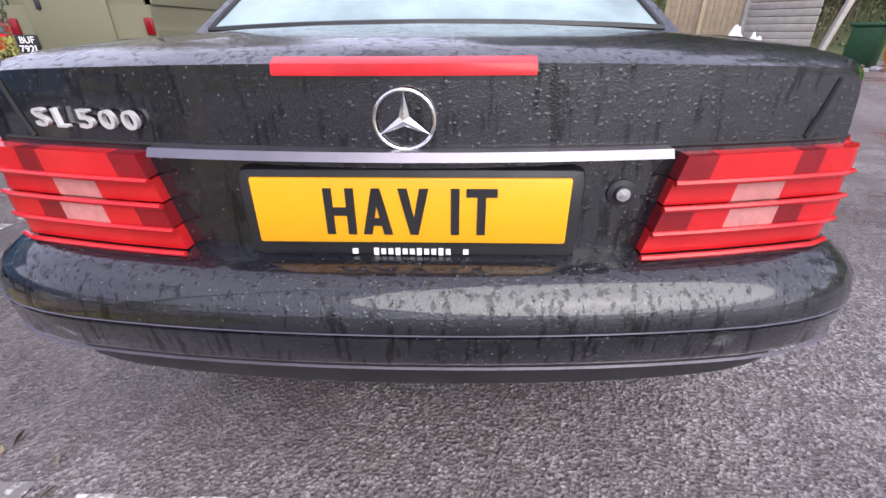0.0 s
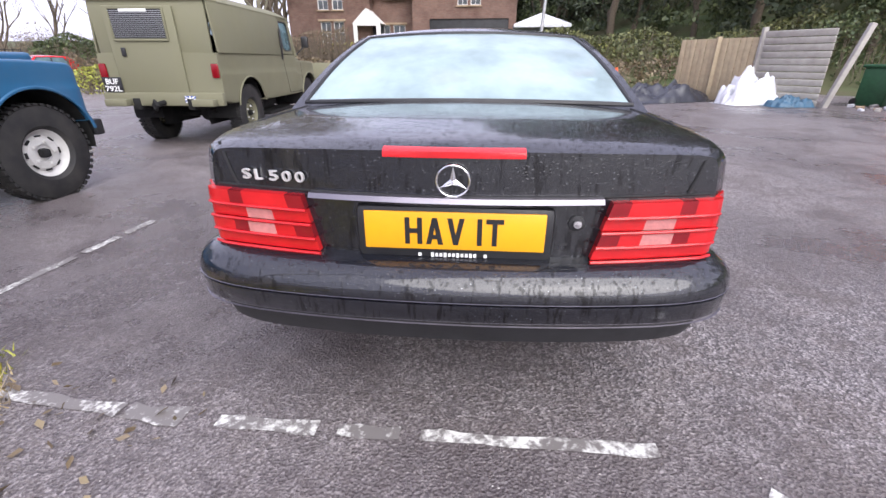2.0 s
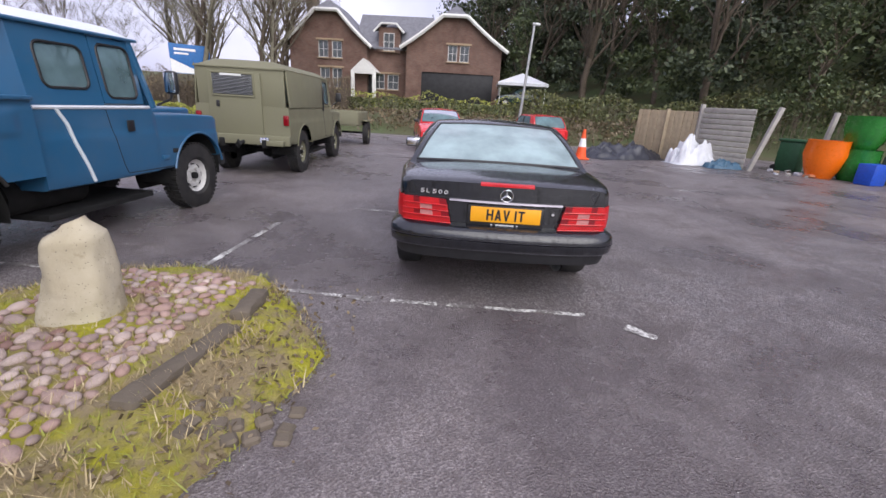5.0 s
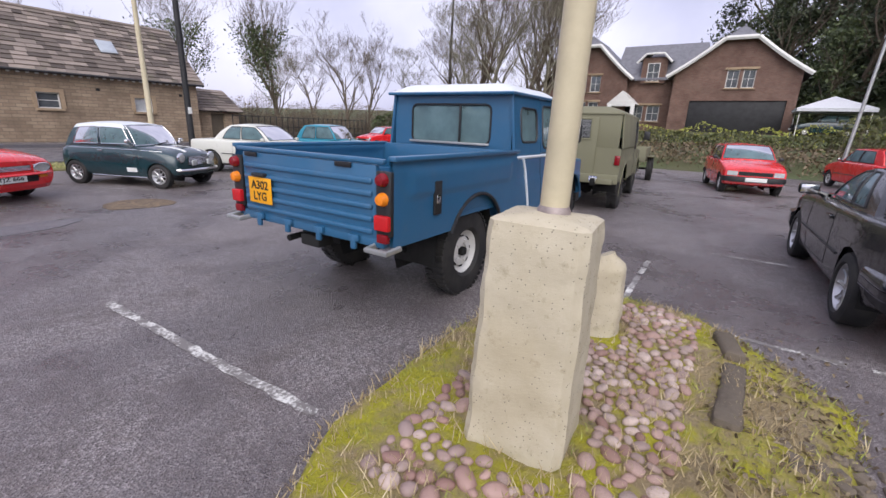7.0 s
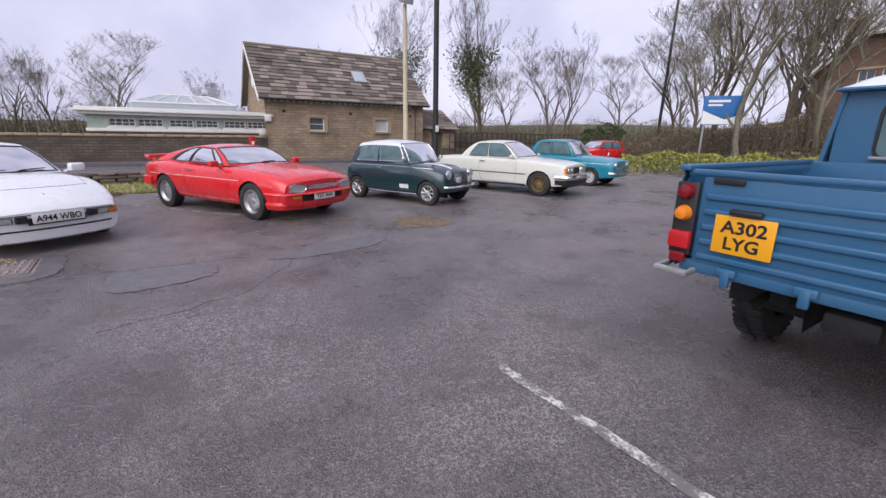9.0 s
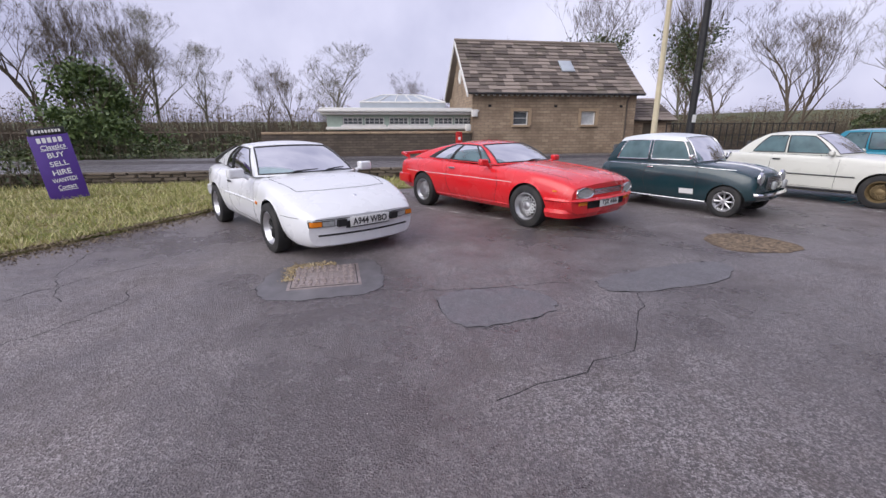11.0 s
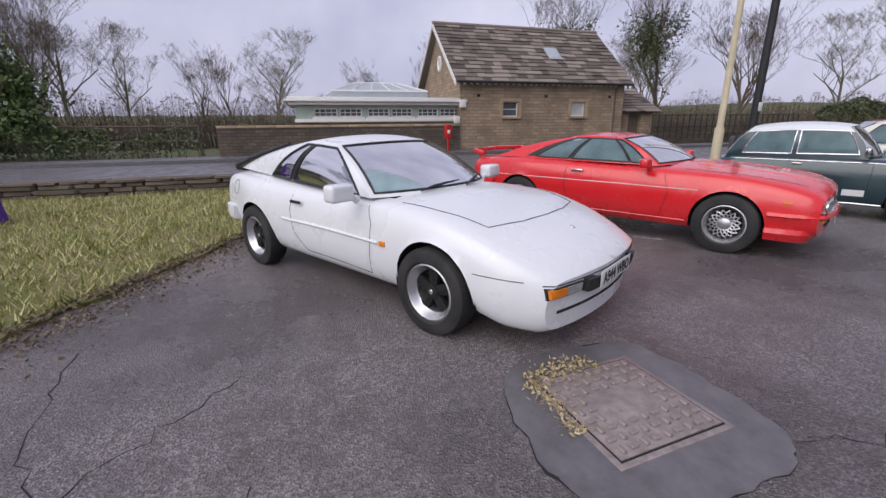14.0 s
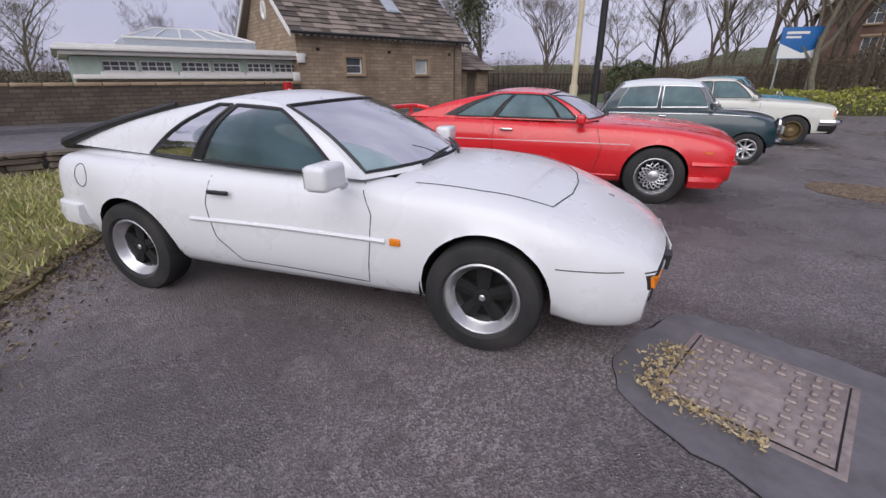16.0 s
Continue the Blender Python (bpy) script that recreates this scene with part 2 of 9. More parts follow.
def stonework(name, a, b, joint, w, h):
    """Coursed stone too far off to be laid stone by stone."""
    m = Nodes(name, 0.9)
    g = m.n.new("ShaderNodeNewGeometry")
    sep, com = m.n.new("ShaderNodeSeparateXYZ"), m.n.new("ShaderNodeCombineXYZ")
    m.l.new(g.outputs["Position"], sep.inputs[0])
    m.l.new(m.math("ADD", sep.outputs[0], sep.outputs[1]), com.inputs[0]), m.l.new(sep.outputs[2], com.inputs[1])
    t = m.n.new("ShaderNodeTexBrick")
    m.l.new(com.outputs[0], t.inputs["Vector"])
    t.inputs["Color1"].default_value, t.inputs["Color2"].default_value, t.inputs["Mortar"].default_value = (*a, 1), (*b, 1), (*joint, 1)
    t.inputs["Scale"].default_value, t.inputs["Brick Width"].default_value, t.inputs["Row Height"].default_value = 1.0, w, h
    t.inputs["Mortar Size"].default_value = 0.012
    m.bump(m.math("SUBTRACT", m.noise(9, 5, world=True), t.outputs["Fac"]), 0.02, 0.7)
    return m.done(m.mix(m.math("MULTIPLY", m.ramp(m.noise(0.9, 6, 0.65, world=True), (0.42, 0.0), (0.7, 1.0)), 0.6), t.outputs["Color"], tuple(v * 0.45 for v in a)))

ASHLAR = stonework("coursed_sandstone", (0.29, 0.21, 0.145), (0.40, 0.305, 0.21), (0.21, 0.17, 0.125), 0.42, 0.15)
BRICKWORK = stonework("house_brick", (0.185, 0.098, 0.075), (0.245, 0.142, 0.108), (0.19, 0.145, 0.12), 0.225, 0.075)
WALLSTONE = stonework("dark_walling", (0.095, 0.075, 0.06), (0.15, 0.12, 0.09), (0.06, 0.05, 0.04), 0.38, 0.13)
m = Nodes("stone_slate", 0.75)
c = m.ramp(m.random(), (0.0, (0.070, 0.055, 0.047)), (0.5, (0.145, 0.118, 0.10)), (1.0, (0.29, 0.24, 0.205)))
m.bump(m.noise(20, 5, world=True), 0.01, 0.6)
SLATE = m.done(m.mix(m.ramp(m.noise(1.3, 6, 0.7, world=True), (0.55, 0.0), (0.75, 0.5)), c, (0.17, 0.16, 0.09)))
GREYSLATE = plain("grey_slate", (0.16, 0.16, 0.18), 0.6, 0, 0.25, 4, 0.4)
LEAD = plain("zinc_roof", (0.42, 0.46, 0.50), 0.45, 0.2, 0.12, 3)
SAGE = plain("sage_painted_wood", (0.36, 0.44, 0.38), 0.5, 0, 0.12, 4)
WHITEWOOD = plain("white_painted_wood", (0.72, 0.71, 0.68), 0.45, 0, 0.08, 5)
BLACKWOOD = plain("black_boarding", (0.02, 0.02, 0.022), 0.6, 0, 0.3, 4)
BARK = plain("winter_bark", (0.115, 0.09, 0.065), 0.9, 0, 0.4, 8, 0.7)
PALEBARK = plain("lichen_bark", (0.17, 0.155, 0.11), 0.9, 0, 0.35, 8, 0.7)

def leafage(name, a, b, c):
    m = Nodes(name, 0.55)
    return m.done(m.ramp(m.island(), (0.0, a), (0.5, b), (1.0, c)))

IVY = leafage("ivy_leaves", (0.025, 0.040, 0.014), (0.055, 0.078, 0.026), (0.12, 0.145, 0.055))
YEW = leafage("dark_evergreen", (0.016, 0.026, 0.012), (0.038, 0.054, 0.024), (0.09, 0.11, 0.05))
TAR = plain("smooth_dark_tar", (0.125, 0.117, 0.124), 0.36, 0, 0.3, 7, 0.35)
HEDGE = leafage("hedge_leaves", (0.045, 0.05, 0.016), (0.085, 0.10, 0.032), (0.17, 0.17, 0.06))
SCRUB = leafage("dead_scrub", (0.085, 0.06, 0.035), (0.15, 0.11, 0.065), (0.22, 0.175, 0.10))
LIME = leafage("yellow_green_shrub", (0.18, 0.20, 0.03), (0.30, 0.32, 0.05), (0.42, 0.42, 0.09))
BLADES = leafage("winter_grass", (0.20, 0.24, 0.045), (0.38, 0.37, 0.13), (0.56, 0.49, 0.27))
STRAW = leafage("dry_grass", (0.30, 0.22, 0.11), (0.42, 0.33, 0.18), (0.55, 0.46, 0.28))

m = Nodes("tyre_rubber", 0.75)
m.bump(m.noise(90, 3), 0.002, 0.4)
RUBBER = m.done(m.mix(m.ramp(m.noise(6, 5), (0.4, 0.0), (0.75, 1.0)), (0.014, 0.014, 0.015), (0.04, 0.037, 0.034)))
TRIM = plain("black_plastic", (0.018, 0.018, 0.02), 0.45, 0, 0.3, 12, 0.3)
MATTE = plain("underbody_black", (0.008, 0.008, 0.008), 0.9, 0, 0.3, 8)
SEAM = plain("panel_gap", (0.012, 0.012, 0.013), 0.8)
CHROME = plain("chrome", (0.75, 0.75, 0.76), 0.12, 1.0, 0.05, 6, 0.05)
DULLCHROME = plain("dull_chrome", (0.22, 0.205, 0.235), 0.32, 0.9, 0.15, 9, 0.15)
BADGE = plain("bright_badge", (0.70, 0.69, 0.70), 0.3, 0.5, 0.05, 9, 0.1)
ALLOY = plain("alloy", (0.55, 0.55, 0.56), 0.35, 0.9, 0.1, 9, 0.15)
GOLD = plain("bronze_alloy", (0.22, 0.16, 0.08), 0.5, 0.6, 0.3, 10, 0.2)
STEEL = plain("white_steel_wheel", (0.55, 0.54, 0.52), 0.5, 0.0, 0.12, 9, 0.2)
CLOTH = plain("grey_upholstery", (0.07, 0.072, 0.078), 0.9, 0, 0.2, 20)
RED_LENS = plain("red_lens", (0.50, 0.012, 0.016), 0.18, 0, 0.15, 12, 0.1)
DARKRED_LENS = plain("dark_red_lens", (0.20, 0.005, 0.010), 0.18, 0, 0.2, 12, 0.1)
CLEAR_LENS = plain("clear_lens", (0.50, 0.20, 0.19), 0.2, 0, 0.2, 40, 0.3)
AMBER = plain("amber_lens", (0.75, 0.22, 0.015), 0.2, 0, 0.1, 20, 0.2)
HEADLAMP = plain("headlamp_glass", (0.45, 0.47, 0.47), 0.12, 0.3, 0.25, 25, 0.3)
YELLOWPLATE = plain("yellow_plate", (0.80, 0.36, 0.010), 0.35, 0, 0.06, 5, 0.1)
WHITEPLATE = plain("white_plate", (0.70, 0.70, 0.68), 0.35, 0, 0.06, 5, 0.1)
INK = plain("black_lettering", (0.010, 0.010, 0.012), 0.45)
WHITE_INK = plain("white_lettering", (0.75, 0.75, 0.74), 0.5, 0, 0.05)
BLUE_INK = plain("blue_device", (0.03, 0.07, 0.32), 0.5)
GLASS = glazing("car_glass", (0.50, 0.60, 0.61), 0.55, (0.19, 0.30, 0.33))
REARGLASS = glazing("misted_rear_glass", (0.5, 0.58, 0.58), 0.62, (0.43, 0.55, 0.57))
DARKGLASS = glazing("tinted_side_glass", (0.22, 0.28, 0.30), 0.60, (0.10, 0.165, 0.19))
MISTSCREEN = glazing("misted_windscreen", (0.45, 0.55, 0.57), 0.85, (0.33, 0.46, 0.48))
HOUSEGLASS = glazing("house_glass", (0.25, 0.27, 0.29), 0.35, (0.3, 0.33, 0.36))
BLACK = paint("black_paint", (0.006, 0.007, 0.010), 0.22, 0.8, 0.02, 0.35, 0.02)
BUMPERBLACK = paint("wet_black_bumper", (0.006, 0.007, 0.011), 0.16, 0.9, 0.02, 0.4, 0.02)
WHITE = paint("white_paint", (0.74, 0.75, 0.77), 0.28, 0.5, 0.03, 0, 0.05)
CREAM = paint("ivory_paint", (0.66, 0.66, 0.60), 0.3, 0.5, 0.05, 0, 0.05)
RED = paint("red_paint", (0.68, 0.016, 0.022), 0.25, 0.7, 0.04, 0, 0.06)
GREEN = paint("dark_green_paint", (0.010, 0.036, 0.045), 0.2, 0.8, 0.05, 0, 0.05)
TEAL = paint("turquoise_paint", (0.012, 0.22, 0.32), 0.3, 0.6, 0.06, 0, 0.06)
BLUE = paint("marine_blue_paint", (0.020, 0.105, 0.215), 0.38, 0.3, 0.12, 0, 0.10)
OLIVE = paint("drab_green_paint", (0.165, 0.160, 0.098), 0.8, 0.0, 0.25, 0, 0.2)
ROOFWHITE = paint("white_roof_paint", (0.66, 0.70, 0.74), 0.4, 0.2, 0.1, 0, 0.05)
IRON = plain("rusty_cast_iron", (0.30, 0.25, 0.235), 0.42, 0.25, 0.35, 14, 0.5)
POLEPAINT = plain("cream_pole_paint", (0.50, 0.44, 0.30), 0.6, 0, 0.12, 5)
POLEBLACK = plain("black_pole", (0.02, 0.02, 0.022), 0.6)
GALV = plain("galvanised_steel", (0.42, 0.43, 0.43), 0.45, 0.7, 0.15, 12)
PURPLE = plain("purple_board", (0.075, 0.028, 0.24), 0.45, 0, 0.1, 5)
TARP = plain("black_plastic_sheet", (0.03, 0.032, 0.042), 0.3, 0, 0.3, 5)
BAG = plain("white_rubble_bag", (0.62, 0.63, 0.66), 0.55, 0, 0.1, 8)
BLUETARP = plain("blue_tarpaulin", (0.03, 0.09, 0.15), 0.5, 0, 0.25, 6)
TIMBER = plain("weathered_fence_board", (0.36, 0.29, 0.19), 0.85, 0, 0.2, 6, 0.5)
PANELGREY = plain("concrete_panel", (0.35, 0.33, 0.30), 0.85, 0, 0.18, 5, 0.5)
BINGREEN = plain("green_bin_plastic", (0.02, 0.085, 0.035), 0.5)
POTGREEN = plain("green_glaze", (0.025, 0.20, 0.03), 0.25)
ORANGE = plain("orange_glaze", (0.85, 0.16, 0.005), 0.3, 0, 0.08)
TERRACOTTA = plain("terracotta", (0.48, 0.18, 0.08), 0.7)
POTBLUE = plain("blue_plastic", (0.01, 0.07, 0.45), 0.4)
POSTRED = plain("post_red", (0.55, 0.015, 0.015), 0.4)
CONEORANGE = plain("cone_orange", (0.80, 0.10, 0.02), 0.5)
SIGNBLUE = plain("blue_sign", (0.01, 0.12, 0.36), 0.5)


# ---- mesh helpers ----
def mesh(name, verts, faces, mat, parent=None, label="", smooth=40, m=None):
    me = bpy.data.meshes.new(name)
    me.from_pydata([tuple(v) for v in verts], [], [tuple(f) for f in faces])
    for k in mat if isinstance(mat, (list, tuple)) else (mat,):
        me.materials.append(k)
    if smooth:
        me.shade_smooth()
        me.set_sharp_from_angle(angle=radians(smooth))
    ob = new(name, me)
    if m is not None:
        ob.matrix_basis = m
    if parent is not None:
        ob.parent = parent
    return tagged(ob, label)


def part(name, bm, mat, parent, label="", smooth=40):
    me = bpy.data.meshes.new(name)
    bmesh.ops.recalc_face_normals(bm, faces=bm.faces)
    bm.to_mesh(me)
    bm.free()
    me.materials.append(mat)
    if smooth:
        me.shade_smooth()
        me.set_sharp_from_angle(angle=radians(smooth))
    ob = new(name, me)
    ob.parent = parent
    return tagged(ob, label)


def thing(name, label, category, m=None, group="", kind=""):
    ob = new(name)
    ob.empty_display_size = 0.2
    if m is not None:
        ob.matrix_basis = m
    return tagged(ob, label, category, group, kind)


def boxes(*items, bevel=0.01, seg=2):
    """A bmesh of bevelled boxes, each (cx, cy, cz, sx, sy, sz) or with a pose as seventh."""
    bm = bmesh.new()
    for it in items:
        cx, cy, cz, sx, sy, sz = it[:6]
        mm = Matrix.Translation((cx, cy, cz)) @ (it[6] if len(it) > 6 else Matrix()) @ Matrix.Diagonal((sx, sy, sz, 1))
        bmesh.ops.create_cube(bm, size=1, matrix=mm)
    if bevel:
        bmesh.ops.bevel(bm, geom=list(bm.edges), offset=bevel, segments=seg, profile=0.5, affect="EDGES", clamp_overlap=True)
    return bm


def box(name, cx, cy, cz, sx, sy, sz, mat, parent=None, label="", bevel=0.01, turn=None):
    return part(name, boxes((cx, cy, cz, sx, sy, sz) + ((turn,) if turn is not None else ()), bevel=bevel), mat, parent, label)


def tube(points, r, sides=8, closed=False, caps=True):
    """Verts and faces of a tube along points; r one radius or one for each."""
    pts = [Vector(p) for p in points]
    rs = list(r) if isinstance(r, (list, tuple)) else [r] * len(pts)
    verts, faces, n = [], [], len(pts)
    up = None
    for i, p in enumerate(pts):
        d = (pts[(i + 1) % n] if closed or i < n - 1 else p) - (pts[i - 1] if closed or i > 0 else p)
        d = d.normalized() if d.length > 1e-9 else Vector((0, 0, 1))
        if up is None:
            up = Vector((0, 0, 1)) if abs(d.z) < 0.9 else Vector((1, 0, 0))
        a = d.cross(up)
        a = a.normalized() if a.length > 1e-6 else d.orthogonal().normalized()
        b = a.cross(d).normalized()
        up = b
        for k in range(sides):
            t = 2 * math.pi * k / sides
            verts.append(p + rs[i] * (math.cos(t) * a + math.sin(t) * b))
    for i in range(n if closed else n - 1):
        for k in range(sides):
            j = (i + 1) % n
            faces.append((i * sides + k, i * sides + (k + 1) % sides, j * sides + (k + 1) % sides, j * sides + k))
    if caps and not closed:
        faces.append(tuple(range(sides)))
        faces.append(tuple(reversed(range((n - 1) * sides, n * sides))))
    return verts, faces


def lathe(profile, n=32, axis="x"):
    """Turns (radius, along) round an axis."""
    verts, faces, k = [], [], len(profile)
    for i in range(n):
        t = 2 * math.pi * i / n
        for r, a in profile:
            c, s = r * math.cos(t), r * math.sin(t)
            verts.append((a, c, s) if axis == "x" else (c, s, a))
    for i in range(n):
        for j in range(k - 1):
            a, b = i * k + j, ((i + 1) % n) * k + j
            faces.append((a, b, b + 1, a + 1))
    return verts, faces


def grid(f, nu, nv):
    verts = [f(i / nu, j / nv) for i in range(nu + 1) for j in range(nv + 1)]
    faces = [(i * (nv + 1) + j, (i + 1) * (nv + 1) + j, (i + 1) * (nv + 1) + j + 1, i * (nv + 1) + j + 1) for i in range(nu) for j in range(nv)]
    return verts, faces


def slab(f, nu, nv, thick):
    """A grid sheet with thickness: thick is the offset vector of its back."""
    v, q = grid(f, nu, nv)
    n, t = len(v), Vector(thick)
    back = [Vector(p) + t for p in v]
    faces = list(q) + [tuple(i + n for i in reversed(k)) for k in q]
    ring = [i * (nv + 1) for i in range(nu + 1)] + [nu * (nv + 1) + j for j in range(1, nv + 1)] + [i * (nv + 1) + nv for i in range(nu - 1, -1, -1)] + [j for j in range(nv - 1, 0, -1)]
    for a, b in zip(ring, ring[1:] + ring[:1]):
        faces.append((b, a, a + n, b + n))
    return list(v) + back, faces


def join(*sets):
    verts, faces = [], []
    for v, f in sets:
        o = len(verts)
        verts += list(v)
        faces += [tuple(i + o for i in k) for k in f]
    return verts, faces


def moved(s, m):
    return [m @ Vector(p) for p in s[0]], s[1]


def prism(outline, z0, z1):
    """An upright solid on a plan outline."""
    n = len(outline)
    verts = [(x, y, z0) for x, y in outline] + [(x, y, z1) for x, y in outline]
    faces = [tuple(reversed(range(n))), tuple(range(n, 2 * n))] + [(i, (i + 1) % n, n + (i + 1) % n, n + i) for i in range(n)]
    return verts, faces


def lettering(name, text, width, height, mat, parent, m, depth=0.002, bold=0.0, label=""):
    """Letters as a mesh, fitted into width by height, standing in the xz plane of m."""
    cu = bpy.data.curves.new(name, "FONT")
    cu.body, cu.align_x, cu.align_y, cu.extrude, cu.offset, cu.resolution_u = text, "CENTER", "CENTER", depth, bold, 3
    tmp = new(name, cu)
    dg = bpy.context.evaluated_depsgraph_get()
    me = bpy.data.meshes.new_from_object(tmp.evaluated_get(dg))
    bpy.data.objects.remove(tmp)
    co = [v.co for v in me.vertices]
    lo = Vector([min(c[i] for c in co) for i in range(3)])
    hi = Vector([max(c[i] for c in co) for i in range(3)])
    for v in me.vertices:
        x = ((v.co.x - lo.x) / (hi.x - lo.x) - 0.5) * width
        z = ((v.co.y - lo.y) / (hi.y - lo.y) - 0.5) * height
        v.co = (x, -v.co.z, z)
    me.materials.clear()
    me.materials.append(mat)
    ob = new(name, me)
    ob.matrix_basis = m
    ob.parent = parent
    return tagged(ob, label)


def spline(xs, ys, q):
    """Monotone cubic through (xs, ys) at q."""
    xs, ys = np.array(xs, float), np.array(ys, float)
    d = np.diff(ys) / np.diff(xs)
    g = np.zeros(len(xs))
    g[0], g[-1] = d[0], d[-1]
    for i in range(1, len(xs) - 1):
        g[i] = 0 if d[i - 1] * d[i] <= 0 else 2 * d[i - 1] * d[i] / (d[i - 1] + d[i])
    i = np.clip(np.searchsorted(xs, q) - 1, 0, len(xs) - 2)
    h = xs[i + 1] - xs[i]
    t = (q - xs[i]) / h
    return (2 * t**3 - 3 * t**2 + 1) * ys[i] + (t**3 - 2 * t**2 + t) * h * g[i] + (3 * t**2 - 2 * t**3) * ys[i + 1] + (t**3 - t**2) * h * g[i + 1]


def chaikin(p, times, closed=False):
    for _ in range(times):
        q = [] if closed else [p[0]]
        for a, b in zip(p, p[1:] + (p[:1] if closed else [])):
            q.append(tuple(0.75 * x + 0.25 * y for x, y in zip(a, b)))
            q.append(tuple(0.25 * x + 0.75 * y for x, y in zip(a, b)))
        if not closed:
            q.append(p[-1])
        p = q
    return p


# ---- the ground: one sheet to the horizon, with the bank, the wooded slope and the far fields ----
def step(a, b, x):
    t = min(1, max(0, (x - a) / (b - a)))
    return t * t * (3 - 2 * t)


def height(x, y):
    z = (0.95 * step(17.8, 22.0, y - 0.12 * max(0, x)) + 0.85 * step(25, 34, y)) * step(-34, -14, x)
    z += 13 * step(12, 48, x + 0.45 * (y - 16)) * step(14, 26, y + 0.5 * (x - 6))
    z += 4 * step(60, 160, -x) + 5 * step(70, 200, y)
    if x < -30 or y > 19:
        z += 0.25 * noise.noise((x * 0.12, y * 0.12, 0))
    return z - 0.03


axis = sorted({round(v, 2) for v in [*np.arange(-40, 40.1, 1.0), *(s * (40 + 6 * k ** 1.55) for k in range(1, 26) for s in (-1, 1))]})
gv = [(x, y, height(x, y)) for x in axis for y in axis]
k = len(axis)
gf = [(i * k + j, (i + 1) * k + j, (i + 1) * k + j + 1, i * k + j + 1) for i in range(k - 1) for j in range(k - 1)]
tagged(mesh("ground", gv, gf, MEADOW), "rough winter grassland and banks round the car park", "ground", kind="structure")

LOT = [(24, -26), (-2, -22), (-6, -13.6), (-10.2, -10.9), (-12.2, -9.65), (-13.1, -9.15), (-14.9, -8.25), (-16.4, -7.5), (-17.2, -5.5), (-17.5, 3), (-17.0, 9.5), (-14.2, 13.5), (-9, 17.6),
       (4, 18.4), (10, 18.9), (13.5, 18.6), (24, 14)]
# the western side of the car park and the road: its plan is laid out on axes of its own, set into the place by WEST
WEST = Matrix(((1.0393, 0.0476, 0, 1.23), (-0.0476, 1.0393, 0, -0.40), (0, 0, 1, 0), (0, 0, 0, 1)))
LOT = [(x, y) if x > -1 else tuple((WEST @ Vector((x, y, 0))).xy) for x, y in LOT]
tagged(mesh("pavement", *prism(LOT, -0.12, 0.0), ASPHALT, smooth=0), "wet dark asphalt of a car park with pale grit", "pavement", kind="structure")
tagged(mesh("road", *prism([(-27, -70), (-20.2, -70), (-20.2, 60), (-27, 60)], -0.12, -0.004), PATCH, smooth=0), "damp grey asphalt road past the car park", "road", kind="structure")
tagged(mesh("pavement_far", *prism([(-28.6, -70), (-27, -70), (-27, 60), (-28.6, 60)], -0.12, 0.13), PATCH, smooth=0), "raised footway with a kerb along the road", "pavement", kind="structure")
tagged(mesh("road_entry", *prism([(-20.2, 9.5), (-17.3, 9.5), (-15, 12.5), (-15, 15), (-20.2, 16)], -0.12, -0.002), ASPHALT, smooth=0), "asphalt crossing between car park and road", "pavement", kind="structure")


def marking(points, width, label="worn white parking line on the asphalt", cat="road marking", z=0.004):
    """A worn painted line along points, ragged at its edges."""
    rnd = random.Random(round(points[0][0] * 100))
    rows = []
    for a, b in zip(points, points[1:]):
        n = max(2, int((Vector(b) - Vector(a)).length / 0.07))
        side = (Vector(b) - Vector(a)).normalized()
        side = Vector((-side.y, side.x))
        for i in range(n):
            p = Vector(a).lerp(Vector(b), i / n)
            rows.append((p + side * width * (0.5 + rnd.uniform(-0.16, 0.12)), p - side * width * (0.5 + rnd.uniform(-0.16, 0.12))))
    v, f = [], []
    for i, (l, r) in enumerate(rows):
        v += [(l.x, l.y, z), (r.x, r.y, z)]
        if i and rnd.random() > 0.03:
            f.append((2 * i - 2, 2 * i - 1, 2 * i + 1, 2 * i))
    return tagged(mesh("parking_line", v, f, MARKING, smooth=0), label, cat, "painted parking lines")


marking([(-6.0, -2.74), (-4.4, -2.71), (-3.43, -2.67)], 0.075)
marking([(-2.50, 0.05), (-2.52, 1.80)], 0.06)
marking([(-4.1, -0.08), (-2.75, -0.04), (-1.75, -0.09), (-1.1, -0.115)], 0.06)
marking([(-1.15, -0.115), (-0.85, -0.115)], 0.08)
marking([(-0.8, -0.112), (-0.3, -0.10), (0.75, -0.055)], 0.055)
marking([(0.93, -0.20), (1.17, -0.37)], 0.10)
marking([(-1.9, 2.69), (-0.9, 2.69)], 0.05)
marking([(-14.9, -5.0), (-13.6, -4.06), (-12.6, -3.25)], 0.08)
marking([(-13.0, -0.45), (-12.6, -0.23), (-11.65, 0.35)], 0.08)
marking([(-14.5, 2.4), (-12.2, 3.3)], 0.08)
marking([(-15.2, 6.4), (-12.6, 7.4)], 0.08)


